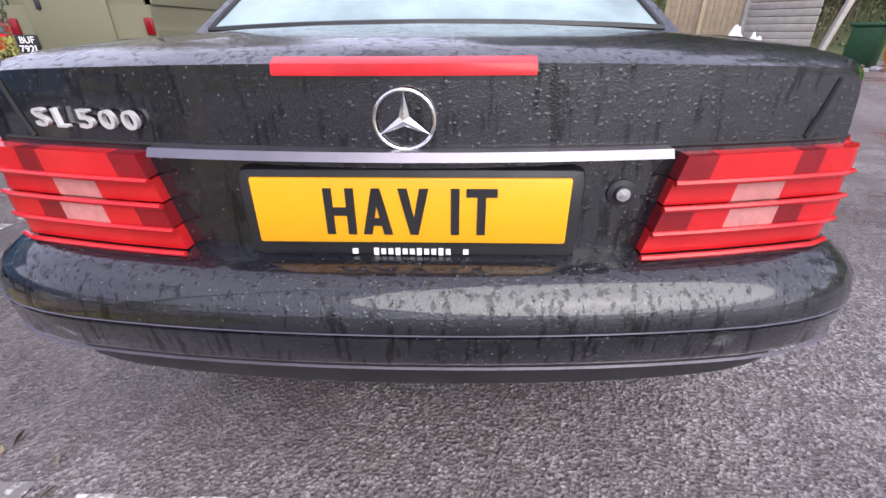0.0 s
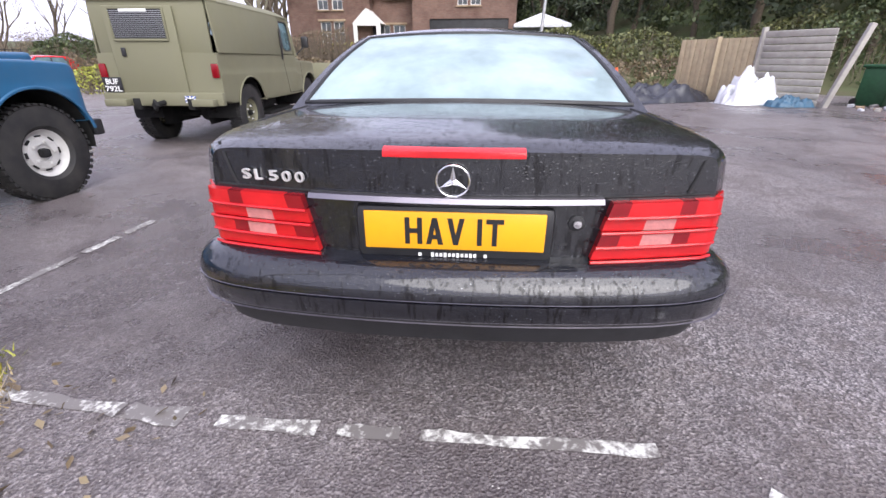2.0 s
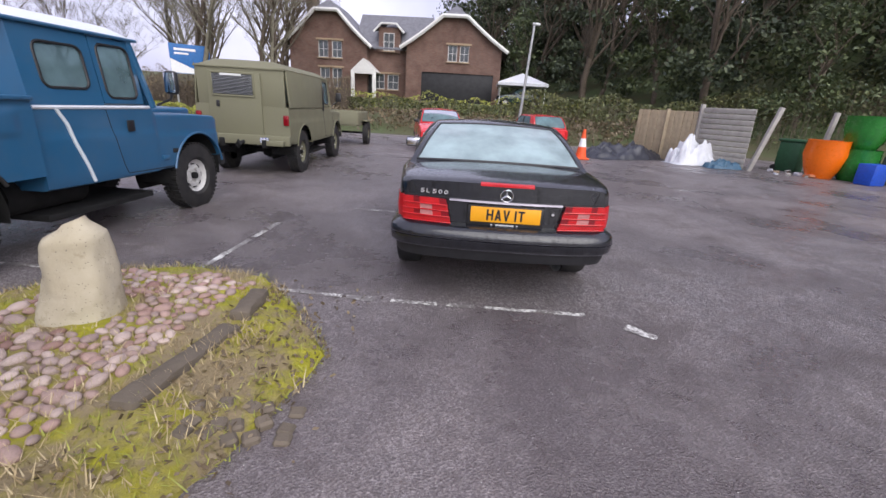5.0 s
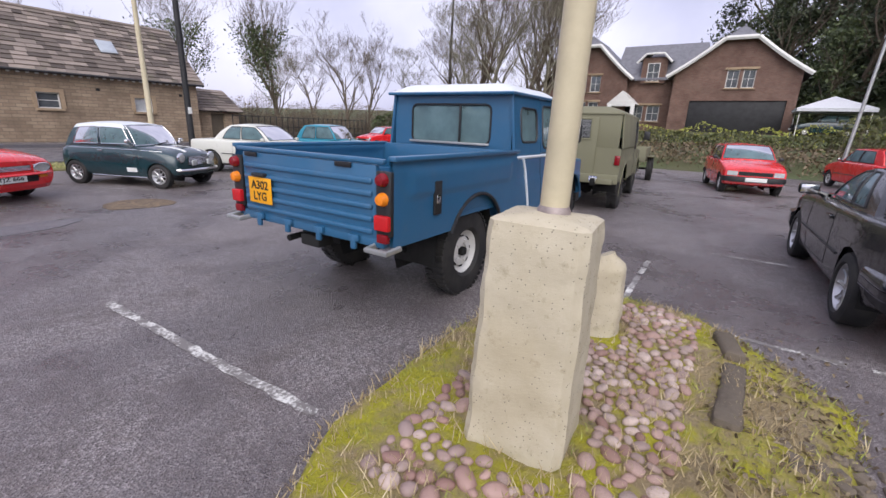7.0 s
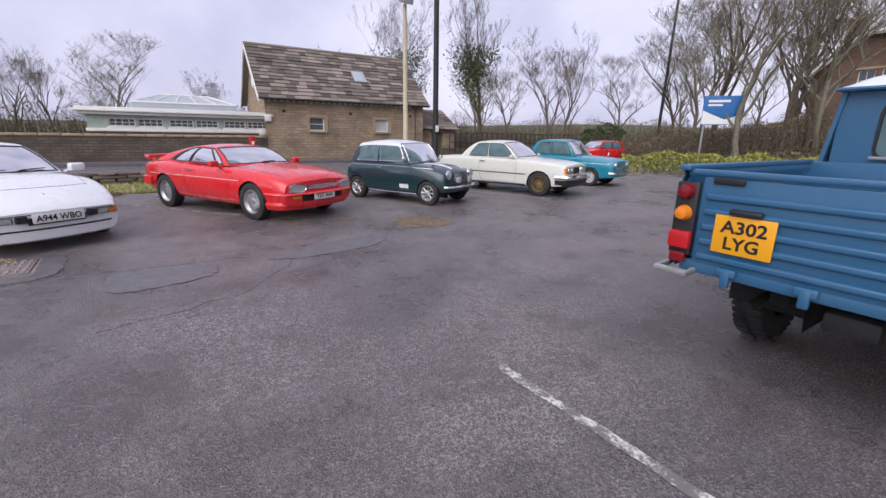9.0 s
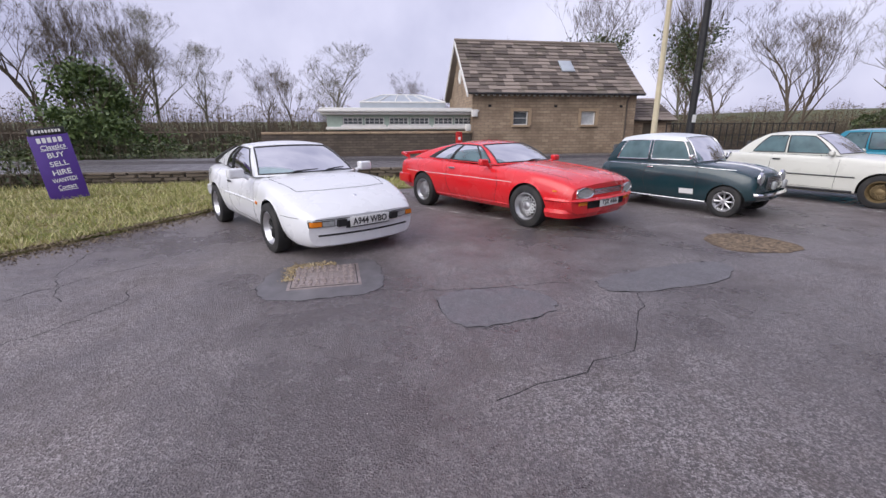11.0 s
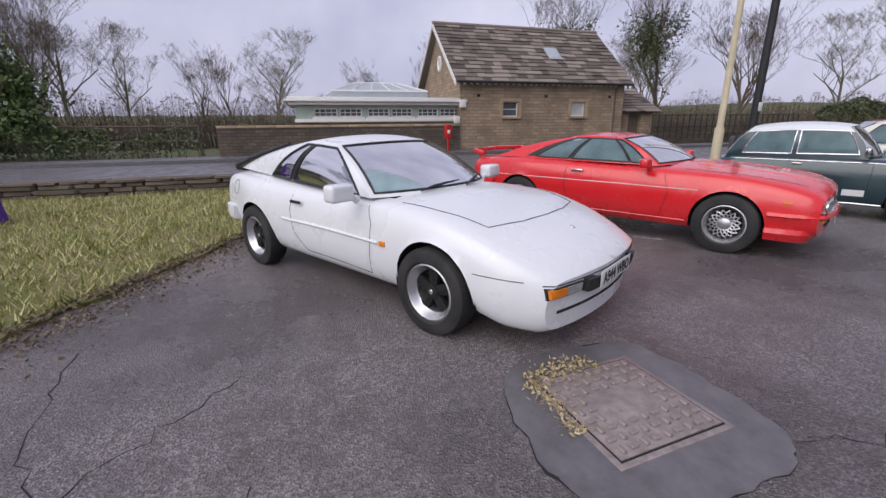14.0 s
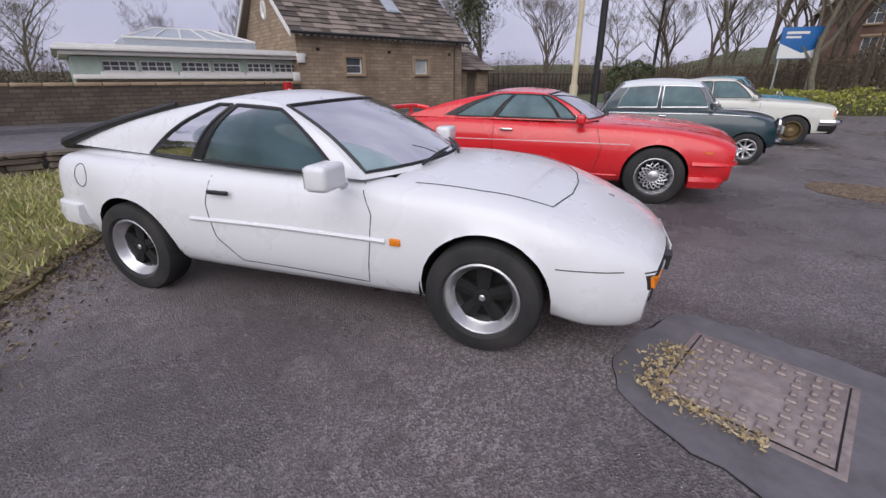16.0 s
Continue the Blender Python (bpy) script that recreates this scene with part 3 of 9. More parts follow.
def repair(outline, label, mat=PATCH, z=0.006, cat="road repair"):
    o = [p for p in chaikin(outline, 3, True)]
    rnd = random.Random(int(abs(outline[0][0]) * 100))
    o = [(x + rnd.uniform(-0.02, 0.02), y + rnd.uniform(-0.02, 0.02)) for x, y in o]
    ob = tagged(mesh("asphalt_repair", *prism(o, -0.02, z), mat, smooth=0), label, cat)
    v, f = tube([(x, y, z - 0.001) for x, y in o], [max(0.0012, rnd.gauss(0.0035, 0.0035)) for _ in o], 5, True)
    v = [(p.x, p.y, z - 0.004 + (p.z - z) * 0.6) for p in v]
    mesh("crack", v, f, SEAM, ob)
    return ob


repair([(-9.66, -5.08), (-8.84, -5.04), (-8.88, -4.55), (-9.0, -4.12), (-9.3, -4.02), (-9.62, -4.25)], "grey asphalt repair patch with a cracked edge")
repair([(-9.62, -3.5), (-9.2, -3.46), (-9.32, -2.0), (-9.95, -1.6), (-9.85, -2.6)], "dark asphalt repair patch with a cracked edge")
repair([(-10.92, -6.5), (-10.9, -5.55), (-10.5, -5.47), (-9.80, -5.48), (-9.70, -5.9), (-9.72, -6.62), (-10.25, -6.68)], "smooth dark repair round the manhole cover", TAR)
repair([(-11.05, -0.85), (-10.6, -1.25), (-10.05, -1.2), (-9.98, -0.15), (-10.9, -0.2)], "small leaf-strewn repair in the asphalt", LITTER)


def crack(points):
    rnd = random.Random(int(abs(points[0][0] * 37)))
    pts = []
    for a, b in zip(points, points[1:]):
        for i in range(8):
            p = Vector(a).lerp(Vector(b), i / 8)
            pts.append((p.x + rnd.uniform(-0.035, 0.035), p.y + rnd.uniform(-0.035, 0.035), 0.001))
    v, f = tube(pts, [rnd.uniform(0.0012, 0.0058) for _ in pts], 5)
    tagged(mesh("asphalt_crack", [(p[0], p[1], 0.001 + 0.25 * (p[2] - 0.001)) for p in v], f, SEAM), "long dark crack in the wet asphalt", "crack")


crack([(-11.97, -8.92), (-11.07, -8.85), (-10.45, -8.5), (-10.08, -8.28)])
crack([(-10.45, -7.84), (-9.96, -7.77), (-9.6, -7.95), (-9.2, -8.3)])
crack([(-11.3, -7.9), (-10.9, -8.3), (-10.2, -8.9)])
crack([(-9.85, -5.5), (-9.70, -5.17), (-9.66, -4.6), (-9.62, -3.6)])
crack([(-9.9, -1.6), (-9.2, -3.2), (-8.3, -3.9), (-7.9, -5.2)])
crack([(-11.0, 2.1), (-9.5, 1.0), (-8.0, 1.3)])

# ---- cast iron manhole cover ----
mh = thing("manhole_cover", "rusty cast iron manhole cover with raised studs", "manhole cover", pose(-10.33, -6.05, 0.006, 0, 0, 2))
box("frame", 0, 0, -0.012, 0.70, 0.70, 0.03, IRON, mh, "iron frame", 0.004)
box("lid", 0, 0, 0.0045, 0.62, 0.62, 0.012, IRON, mh, "studded rusty lid", 0.003)
part("edge_gap", boxes((0, 0.315, 0.0045, 0.64, 0.008, 0.002), (0, -0.315, 0.0045, 0.64, 0.008, 0.002), (0.315, 0, 0.0045, 0.008, 0.62, 0.002), (-0.315, 0, 0.0045, 0.008, 0.62, 0.002), bevel=0), SEAM, mh)
stud = bpy.data.meshes.new("stud")
bm = boxes((0, 0, 0, 0.044, 0.027, 0.024), bevel=0.005, seg=1)
bm.to_mesh(stud)
bm.free()
stud.materials.append(IRON)
for i in range(9):
    for j in range(9):
        if 3 <= i <= 5 and 2 <= j <= 6:
            continue
        s = new("stud", stud)
        s.parent, s.matrix_basis = mh, pose(-0.268 + 0.067 * i, -0.268 + 0.067 * j, 0.0125, 0, 0, 90 * ((i + j) % 2))
rnd = random.Random(31)
spots = [(-10.68 + rnd.gauss(0, 0.05), rnd.uniform(-6.42, -5.95), 0.022) for _ in range(380)] + [(rnd.uniform(-10.66, -10.2), -6.40 + rnd.gauss(0, 0.035), 0.022) for _ in range(260)]
DEBRIS = spots
part("plate_lettering", boxes(*[(0, 0.075 - 0.05 * r, 0.0115, w, 0.018, 0.004) for r, w in enumerate((0.16, 0.22, 0.18, 0.12))], bevel=0.002), IRON, mh, "worn raised lettering")

# ---- planted island: mossy bed, kerbs, cobbles, posts ----
ISLAND = [(-3.40, -2.75), (-3.46, -1.6), (-3.45, -0.5), (-3.15, 0.02), (-2.5, 0.22), (-1.85, 0.14), (-1.35, -0.4), (-0.98, -0.9), (-1.06, -1.45), (-1.25, -2.2), (-1.75, -3.1), (-2.5, -3.55), (-3.1, -3.35)]
cx, cy = -2.35, -1.55


def bed(u, v):
    t = u * len(ISLAND)
    i = int(t) % len(ISLAND)
    a, b = Vector(ISLAND[i]), Vector(ISLAND[(i + 1) % len(ISLAND)])
    e = a.lerp(b, t - int(t))
    p = Vector((cx, cy)).lerp(e, v)
    z = 0.105 * (1 - v ** 6) + (0.035 * noise.noise((p.x * 4, p.y * 4, 1)) + 0.012 * noise.noise((p.x * 15, p.y * 15, 2))) * (1 - v ** 8)
    if v > 0.97:
        wob = 0.05 * noise.noise((p.x * 5, p.y * 5, 5))
        p += (p - Vector((cx, cy))).normalized() * wob
        z = -0.01
    return (p.x, p.y, z)


tagged(mesh("planted_island", *grid(bed, 130, 40), MOSS, smooth=0), "low island of moss, dry grass and soil in the asphalt", "traffic island")


def on_bed(x, y):
    d = min(((Vector((x, y)) - Vector(a).lerp(Vector(b), s / 6)).length) for a, b in zip(ISLAND, ISLAND[1:] + ISLAND[:1]) for s in range(6))
    r = (Vector((x, y)) - Vector((cx, cy))).length
    v = r / (r + d)
    return 0.105 * (1 - v ** 6) + 0.035 * noise.noise((x * 4, y * 4, 1)) * (1 - v ** 8)


def inside(x, y, poly):
    hit = False
    for (x1, y1), (x2, y2) in zip(poly, poly[1:] + poly[:1]):
        if (y1 > y) != (y2 > y) and x < (x2 - x1) * (y - y1) / (y2 - y1) + x1:
            hit = not hit
    return hit


def kerb(a, b, label="worn stone kerb edging half sunk in moss"):
    a, b = Vector(a), Vector(b)
    L, ang = (b - a).length, math.degrees(math.atan2(b.y - a.y, b.x - a.x))
    o = thing("kerb_stone", label, "kerb", pose((a.x + b.x) / 2, (a.y + b.y) / 2, 0.035, 0, 3, ang))
    bm = boxes((0, 0, 0, L, 0.13, 0.22), bevel=0.03)
    bmesh.ops.subdivide_edges(bm, edges=[e for e in bm.edges if e.calc_length() > 0.3], cuts=6)
    for v in bm.verts:
        v.co += Vector((0, 1, 1)) * 0.012 * noise.noise(v.co * 9)
    part("stone", bm, DARK_STONE, o)


kerb((-1.66, -1.66), (-1.62, -0.86))
kerb((-1.62, -0.78), (-1.70, -0.36))

post = thing("concrete_post_base", "tall tapered concrete block holding a pole", "post", pose(-2.50, -2.24, 0.0, 0, 1.0, 5))


def block(u, v):
    """Side of the tapered block: u round, v up."""
    t = u * 8
    i = int(t) % 8
    h = 1 - 0.10 * v
    c = 0.035
    w, d = 0.235 * h, 0.208 * h
    ring = [(w, -d + c), (w, d - c), (w - c, d), (-w + c, d), (-w, d - c), (-w, -d + c), (-w + c, -d), (w - c, -d)]
    a, b = ring[i], ring[(i + 1) % 8]
    f = t - int(t)
    x, y = a[0] + (b[0] - a[0]) * f, a[1] + (b[1] - a[1]) * f
    q = 0.011 * noise.noise((x * 6, y * 6, v * 7)) + 0.005 * noise.noise((x * 25, y * 25, v * 30))
    r = Vector((x, y)).normalized()
    z = 1.165 * v
    if v > 0.93:
        q -= 0.12 * (v - 0.93)
    return (x + r.x * q, y + r.y * q, z)


bv, bf = grid(block, 64, 40)
top0 = len(bv)
bv += [(0.9 * bv[i * 41 + 40][0], 0.9 * bv[i * 41 + 40][1], 1.177 + 0.012 * noise.noise((i, 0, 0))) for i in range(65)] + [(0, 0, 1.20)]
bf += [(i * 41 + 40, (i + 1) * 41 + 40, top0 + i + 1, top0 + i) for i in range(64)] + [(top0 + i, top0 + i + 1, top0 + 65) for i in range(64)]
mesh("block", bv, bf, CONCRETE, post)
pole = thing("painted_pole", "cream painted round steel pole set in concrete", "pole", pose(-2.47, -2.21, 1.175, 0, 1.0, 0))
mesh("shaft", *lathe([(0.0, -0.1), (0.063, -0.1), (0.061, 0.02), (0.059, 3.0), (0.055, 4.6), (0.0, 4.6)], 24, "z"), POLEPAINT, pole)
mesh("rust_collar", *lathe([(0.065, -0.02), (0.073, 0.0), (0.069, 0.03), (0.061, 0.045)], 24, "z"), IRON, pole, "rusty ring of old mortar")
mesh("lamp_head", *join(tube([(0, 0, 4.5), (0.1, 0, 4.7), (0.4, 0, 4.75)], 0.04, 8), lathe([(0.0, 4.66), (0.1, 4.68), (0.14, 4.75), (0.0, 4.82)], 12, "z")), GALV, pole)

st = thing("stone_bollard", "short weathered stone bollard with rounded top", "bollard", pose(-2.55, -0.87, 0.03, 0, 4, 15))


def bollard(u, v):
    a = 2 * math.pi * u
    r = (0.225 - 0.085 * v) * (1 - step(0.86, 1.0, v) * 0.62)
    sx = (abs(math.cos(a)) ** 3 + abs(math.sin(a)) ** 3) ** (-1 / 3)
    r *= 0.35 + 0.65 * sx
    r *= 1 + 0.11 * noise.noise((math.cos(a) * 1.4, math.sin(a) * 1.4, v * 3)) + 0.05 * noise.noise((math.cos(a) * 5, math.sin(a) * 5, v * 11))
    return (r * math.cos(a), r * math.sin(a) * 0.85, 0.71 * v - 0.05 + 0.03 * math.cos(a) * v)


sv, sf = grid(bollard, 40, 26)
sf.append(tuple(i * 27 + 26 for i in range(40)))
mesh("stone", sv, sf, CONCRETE, st)

# ---- verge ----
m = Nodes("winter_turf", 0.95)
TURF = m.done(m.mix(m.ramp(m.noise(1.6, 6, 0.65, world=True), (0.4, 0.0), (0.6, 1.0)), m.mix(m.noise(30, 4, world=True), (0.20, 0.16, 0.08), (0.33, 0.27, 0.14)), m.mix(m.noise(30, 4, world=True), (0.09, 0.11, 0.02), (0.20, 0.21, 0.05))))
m.bump(m.noise(40, 6, 0.7, world=True), 0.04, 0.9)
VERGE = [(-2, -22), (-6, -13.6), (-10.2, -10.9), (-12.2, -9.65), (-13.1, -9.15), (-14.9, -8.25), (-16.4, -7.5), (-17.2, -5.5), (-17.5, 3), (-17.0, 9.4), (-19.0, 9.4), (-19.15, -6), (-19.15, -30), (-8, -30)]
rnd = random.Random(77)
ragged = []
for a, b in zip(VERGE, VERGE[1:] + VERGE[:1]):
    ragged.append(a)
    if -18 < a[0] < -8 and -18 < b[0] < -8 and a[1] < -5:
        d = Vector(b) - Vector(a)
        side = Vector((d.y, -d.x)).normalized()
        n = int(d.length / 0.06)
        for i in range(1, n):
            q = Vector(a) + d * i / n + side * (0.06 + 0.10 * noise.noise((i * 0.11, a[0], 0)) + rnd.uniform(-0.02, 0.02))
            ragged.append((q.x, q.y))
tagged(mesh("grass_verge", *prism(ragged, -0.1, 0.035), TURF, smooth=0), "strip of rough winter grass beside the car park", "verge", kind="structure")


# ---- buildings ----
def wall(name, length, high, thick, openings, mat, m, parent=None, label=""):
    """An upright wall along x with openings (x0, x1, z0, z1) that go through it."""
    cuts = sorted({0.0, length, *(v for o in openings for v in o[:2])})
    items = []
    for a, b in zip(cuts, cuts[1:]):
        at = 0.0
        for x0, x1, z0, z1 in sorted(openings, key=lambda o: o[2]):
            if x0 < (a + b) / 2 < x1:
                if z0 > at:
                    items.append((a, b, at, z0))
                at = z1
        if at < high:
            items.append((a, b, at, high))
    bm = boxes(*[((a + b) / 2, thick / 2, (c + d) / 2, b - a, thick, d - c) for a, b, c, d in items], bevel=0)
    bmesh.ops.remove_doubles(bm, verts=bm.verts, dist=0.0005)
    ob = part(name, bm, mat, parent, label, 0)
    ob.matrix_basis = m
    return ob


def window(x0, x1, z0, z1, m, parent, frame_mat=WHITEWOOD, bars=(1, 1), sill=SANDSTONE, deep=0.12, glass=HOUSEGLASS, surround=0.0):
    """A framed window with bars, pane and sill in the wall plane of m (y inwards)."""
    w = new("window")
    w.parent, w.matrix_basis = parent, m
    t, cx, cz = 0.05, (x0 + x1) / 2, (z0 + z1) / 2
    items = [(cx, deep, z0 + t / 2, x1 - x0, 0.06, t), (cx, deep, z1 - t / 2, x1 - x0, 0.06, t), (x0 + t / 2, deep, cz, t, 0.06, z1 - z0 - 2 * t), (x1 - t / 2, deep, cz, t, 0.06, z1 - z0 - 2 * t)]
    part("frame", boxes(*items, bevel=0.004, seg=1), frame_mat, w)
    bars_list = [(x0 + (x1 - x0) * i / (bars[0] + 1), deep, cz, 0.03, 0.04, z1 - z0 - 2 * t) for i in range(1, bars[0] + 1)]
    bars_list += [(cx, deep + 0.002, z0 + (z1 - z0) * i / (bars[1] + 1), x1 - x0 - 2 * t, 0.036, 0.03) for i in range(1, bars[1] + 1)]
    if bars_list:
        part("bars", boxes(*bars_list, bevel=0.003, seg=1), frame_mat, w)
    box("pane", cx, deep + 0.02, cz, x1 - x0 - 2 * t, 0.008, z1 - z0 - 2 * t, glass, w, "", 0)
    box("sill", cx, -0.02, z0 - 0.05, x1 - x0 + 0.16, 0.2, 0.1, sill, w, "", 0.008)
    if surround:
        s = surround
        part("surround", boxes((cx, -0.015, z1 + s / 2, x1 - x0 + 2 * s, 0.05, s), (x0 - s / 2, -0.015, cz, s, 0.05, z1 - z0), (x1 + s / 2, -0.015, cz, s, 0.05, z1 - z0), bevel=0.006, seg=1), SANDSTONE, w, "stone surround")
    return w


def courses(parent, m, length, slope, n, mat, thick=0.035, tiles=0):
    """Overlapping courses of single slates up a roof plane: x along, y up the slope, z out."""
    rnd = random.Random(7)
    me = bpy.data.meshes.new("slate")
    v = [(0, 0, 1), (1, 0, 1), (1, 1, 0.1), (0, 1, 0.1), (0, 0, 0), (1, 0, 0), (1, 1, 0), (0, 1, 0)]
    me.from_pydata(v, [], [(0, 1, 2, 3), (4, 5, 1, 0), (0, 3, 7, 4), (1, 5, 6, 2), (7, 6, 5, 4), (3, 2, 6, 7)])
    me.materials.append(mat)
    for i in range(n):
        y0, d, at = slope * i / n, slope / n, 0.0
        while at < length - 0.05:
            w = min(length - at, rnd.uniform(0.3, 0.85))
            if length - at - w < 0.25:
                w = length - at
            s = new("slate", me)
            s.parent = parent
            s.matrix_basis = m @ Matrix.LocRotScale((at + 0.006, y0 + rnd.uniform(-0.045, 0.0), 0.004), Euler((rnd.uniform(0, 0.02), 0, rnd.uniform(-0.012, 0.012))), (w - 0.012, d * 1.22, thick + rnd.uniform(0.01, 0.035)))
            at += w


def roof_plane(x0, e, r):
    """Pose of a roof plane from eaves point e to ridge point r in the (out, up) plane, starting at x0 along."""
    (y0, z0), (y1, z1) = e, r
    a = math.degrees(math.atan2(z1 - z0, y1 - y0))
    return pose(x0, y0, z0, a, 0, 0), math.hypot(y1 - y0, z1 - z0)


# stone cottage beside the road; its front looks east
cot = thing("stone_cottage", "single-storey sandstone cottage with a stone slate roof", "house")
cot.matrix_basis = pose(-28.7, -0.35, 0, 0, 0, 90)  # x runs north along the front, y runs west into the house
L, D, EV, RZ = 8.9, 6.4, 3.35, 6.3
wall("wall", L, EV, 0.45, [(2.15, 2.95, 1.65, 2.35), (5.85, 6.65, 1.65, 2.35)], ASHLAR, Matrix(), cot)
wall("wall", L, EV, 0.45, [], ASHLAR, pose(0, D - 0.45, 0), cot)
for x in (0.0, L - 0.45):
    v = [(x, 0.45, 0), (x, D - 0.45, 0), (x, D - 0.45, EV), (x, D / 2, RZ - 0.12), (x, 0.45, EV)]
    mesh("gable", v + [(a + 0.45, b, c) for a, b, c in v], [(4, 3, 2, 1, 0), (5, 6, 7, 8, 9)] + [(i, (i + 1) % 5, 5 + (i + 1) % 5, 5 + i) for i in range(5)], ASHLAR, cot, smooth=0)
window(2.15, 2.95, 1.65, 2.35, Matrix(), cot, WHITEWOOD, (0, 1), surround=0.16)
window(5.85, 6.65, 1.65, 2.35, Matrix(), cot, WHITEWOOD, (0, 0), glass=glazing("blind_window", (0.3, 0.3, 0.3), 0.9, (0.6, 0.62, 0.63)), surround=0.16)
for s in (0, 1):
    e, r = ((-0.32, EV - 0.13), (D / 2, RZ)) if not s else ((D + 0.32, EV - 0.13), (D / 2, RZ))
    if not s:
        rm, sl = roof_plane(-0.3, e, r)
        box("roof_deck", (L + 0.6) / 2, sl / 2, -0.04, L + 0.6, sl, 0.06, BLACKWOOD, cot, bevel=0).matrix_basis = rm
        courses(cot, rm, L + 0.6, sl, 15, SLATE, 0.035, 1)
        sk = box("skylight", 5.75, 2.3, 0.09, 0.72, 0.95, 0.07, LEAD, cot, "steel framed skylight", 0.01)
        sk.matrix_basis = rm
        box("pane", 5.75, 2.3, 0.128, 0.58, 0.8, 0.01, LEAD, sk)
    else:
        mesh("roof_back", [(-0.3, e[0], e[1]), (L + 0.3, e[0], e[1]), (L + 0.3, r[0], r[1]), (-0.3, r[0], r[1])] + [(-0.3, e[0], e[1] - 0.08), (L + 0.3, e[0], e[1] - 0.08), (L + 0.3, r[0], r[1] - 0.08), (-0.3, r[0], r[1] - 0.08)],
             [(0, 1, 2, 3), (7, 6, 5, 4), (0, 4, 5, 1), (1, 5, 6, 2), (2, 6, 7, 3), (3, 7, 4, 0)], SLATE, cot, smooth=0)
mesh("ridge_tile", *tube([(-0.32, D / 2, RZ + 0.02), (L + 0.32, D / 2, RZ + 0.02)], 0.10, 8), SLATE, cot)
part("corbel_course", boxes((L / 2, -0.05, EV - 0.14, L, 0.1, 0.07), *[(0.2 + 0.3 * i, -0.11, EV - 0.2, 0.1, 0.14, 0.1) for i in range(28)], bevel=0), WHITEWOOD, cot, "row of pale corbels under the eaves")
mesh("gutter", *tube([(-0.25, -0.34, EV - 0.14), (L + 0.25, -0.34, EV - 0.14)], 0.06, 8), BLACKWOOD, cot)
mesh("downpipe", *tube([(L - 0.55, -0.3, EV - 0.16), (L - 0.55, -0.06, EV - 0.45), (L - 0.55, -0.06, 0.1)], 0.04, 8), SLATE, cot)
for x in (0.9, 4.4, 8.05):
    box("putlog_hole", x, -0.001, 2.62, 0.16, 0.02, 0.12, SEAM, cot, "", 0)
for y0, z0, y1, z1 in ((-0.3, EV - 0.1, D / 2, RZ + 0.02), (D + 0.3, EV - 0.1, D / 2, RZ + 0.02)):
    mesh("bargeboard", [(-0.34, y0, z0 - 0.22), (-0.34, y1, z1 - 0.22), (-0.34, y1, z1), (-0.34, y0, z0), (-0.28, y0, z0 - 0.22), (-0.28, y1, z1 - 0.22), (-0.28, y1, z1), (-0.28, y0, z0)],
         [(0, 1, 2, 3), (7, 6, 5, 4), (0, 4, 5, 1), (1, 5, 6, 2), (2, 6, 7, 3), (3, 7, 4, 0)], WHITEWOOD, cot, "pale bargeboard", 0)
ring = mesh("oval_window", *tube([(-0.02, D / 2 - 0.2 + 0.22 * math.cos(a), 4.35 + 0.34 * math.sin(a)) for a in np.linspace(0, 2 * math.pi, 24, endpoint=False)], 0.06, 6, True), WHITEWOOD, cot, "oval gable window")
mesh("pane", [(-0.02, D / 2 - 0.2 + 0.2 * math.cos(a), 4.35 + 0.32 * math.sin(a)) for a in np.linspace(0, 2 * math.pi, 24, endpoint=False)], [tuple(range(24))], HOUSEGLASS, ring)
box("interior", L / 2, D / 2, 1.5, L - 1.0, D - 1.0, 2.9, BLACKWOOD, cot, "", 0)
# lean-to at the north end
lean = thing("stone_outhouse", "low stone outhouse with slate roof beside the cottage", "outbuilding", pose(-29.3, 8.6, 0, 0, 0, 90))
wall("wall", 2.6, 2.0, 0.4, [(0.9, 1.7, 0.05, 1.75)], ASHLAR, Matrix(), lean)
box("door", 1.3, 0.2, 0.9, 0.8, 0.06, 1.7, DARK_STONE, lean, "", 0.01)
box("back", 1.3, 1.8, 1.0, 2.6, 2.4, 1.98, ASHLAR, lean, "", 0)
rm, sl = roof_plane(-0.05, (-0.3, 1.9), (2.0, 3.2))
box("roof_deck", 1.4, sl / 2, -0.03, 2.8, sl, 0.06, BLACKWOOD, lean, bevel=0).matrix_basis = rm
courses(lean, rm, 2.8, sl, 8, SLATE, 0.03, 1)

# garden room with painted windows and a roof lantern
gar = thing("garden_room", "flat-roofed garden room with sage painted windows", "outbuilding", pose(-29.1, -7.5, 0, 0, 0, 90))
GL = 7.1
wall("wall", GL, 2.15, 0.3, [(0.75 + 1.05 * i + 0.16 * (i // 2), 1.72 + 1.05 * i + 0.16 * (i // 2), 1.68, 2.05) for i in range(6)], SAGE, Matrix(), gar)
for i in range(6):
    a = 0.75 + 1.05 * i + 0.16 * (i // 2)
    window(a, a + 0.97, 1.68, 2.05, Matrix(), gar, WHITEWOOD, (3, 1), WHITEWOOD, 0.1)
box("end_wall", 0.15, 2.3, 1.075, 0.3, 4.0, 2.15, SAGE, gar, "", 0.01)
box("end_wall", GL - 0.15, 2.3, 1.075, 0.3, 4.0, 2.15, SAGE, gar, "", 0.01)
box("plinth", GL / 2, -0.04, 0.7, GL, 0.08, 1.4, WALLSTONE, gar, "", 0)
box("sill_band", GL / 2, -0.06, 1.52, GL + 0.1, 0.2, 0.14, WHITEWOOD, gar, "", 0.02)
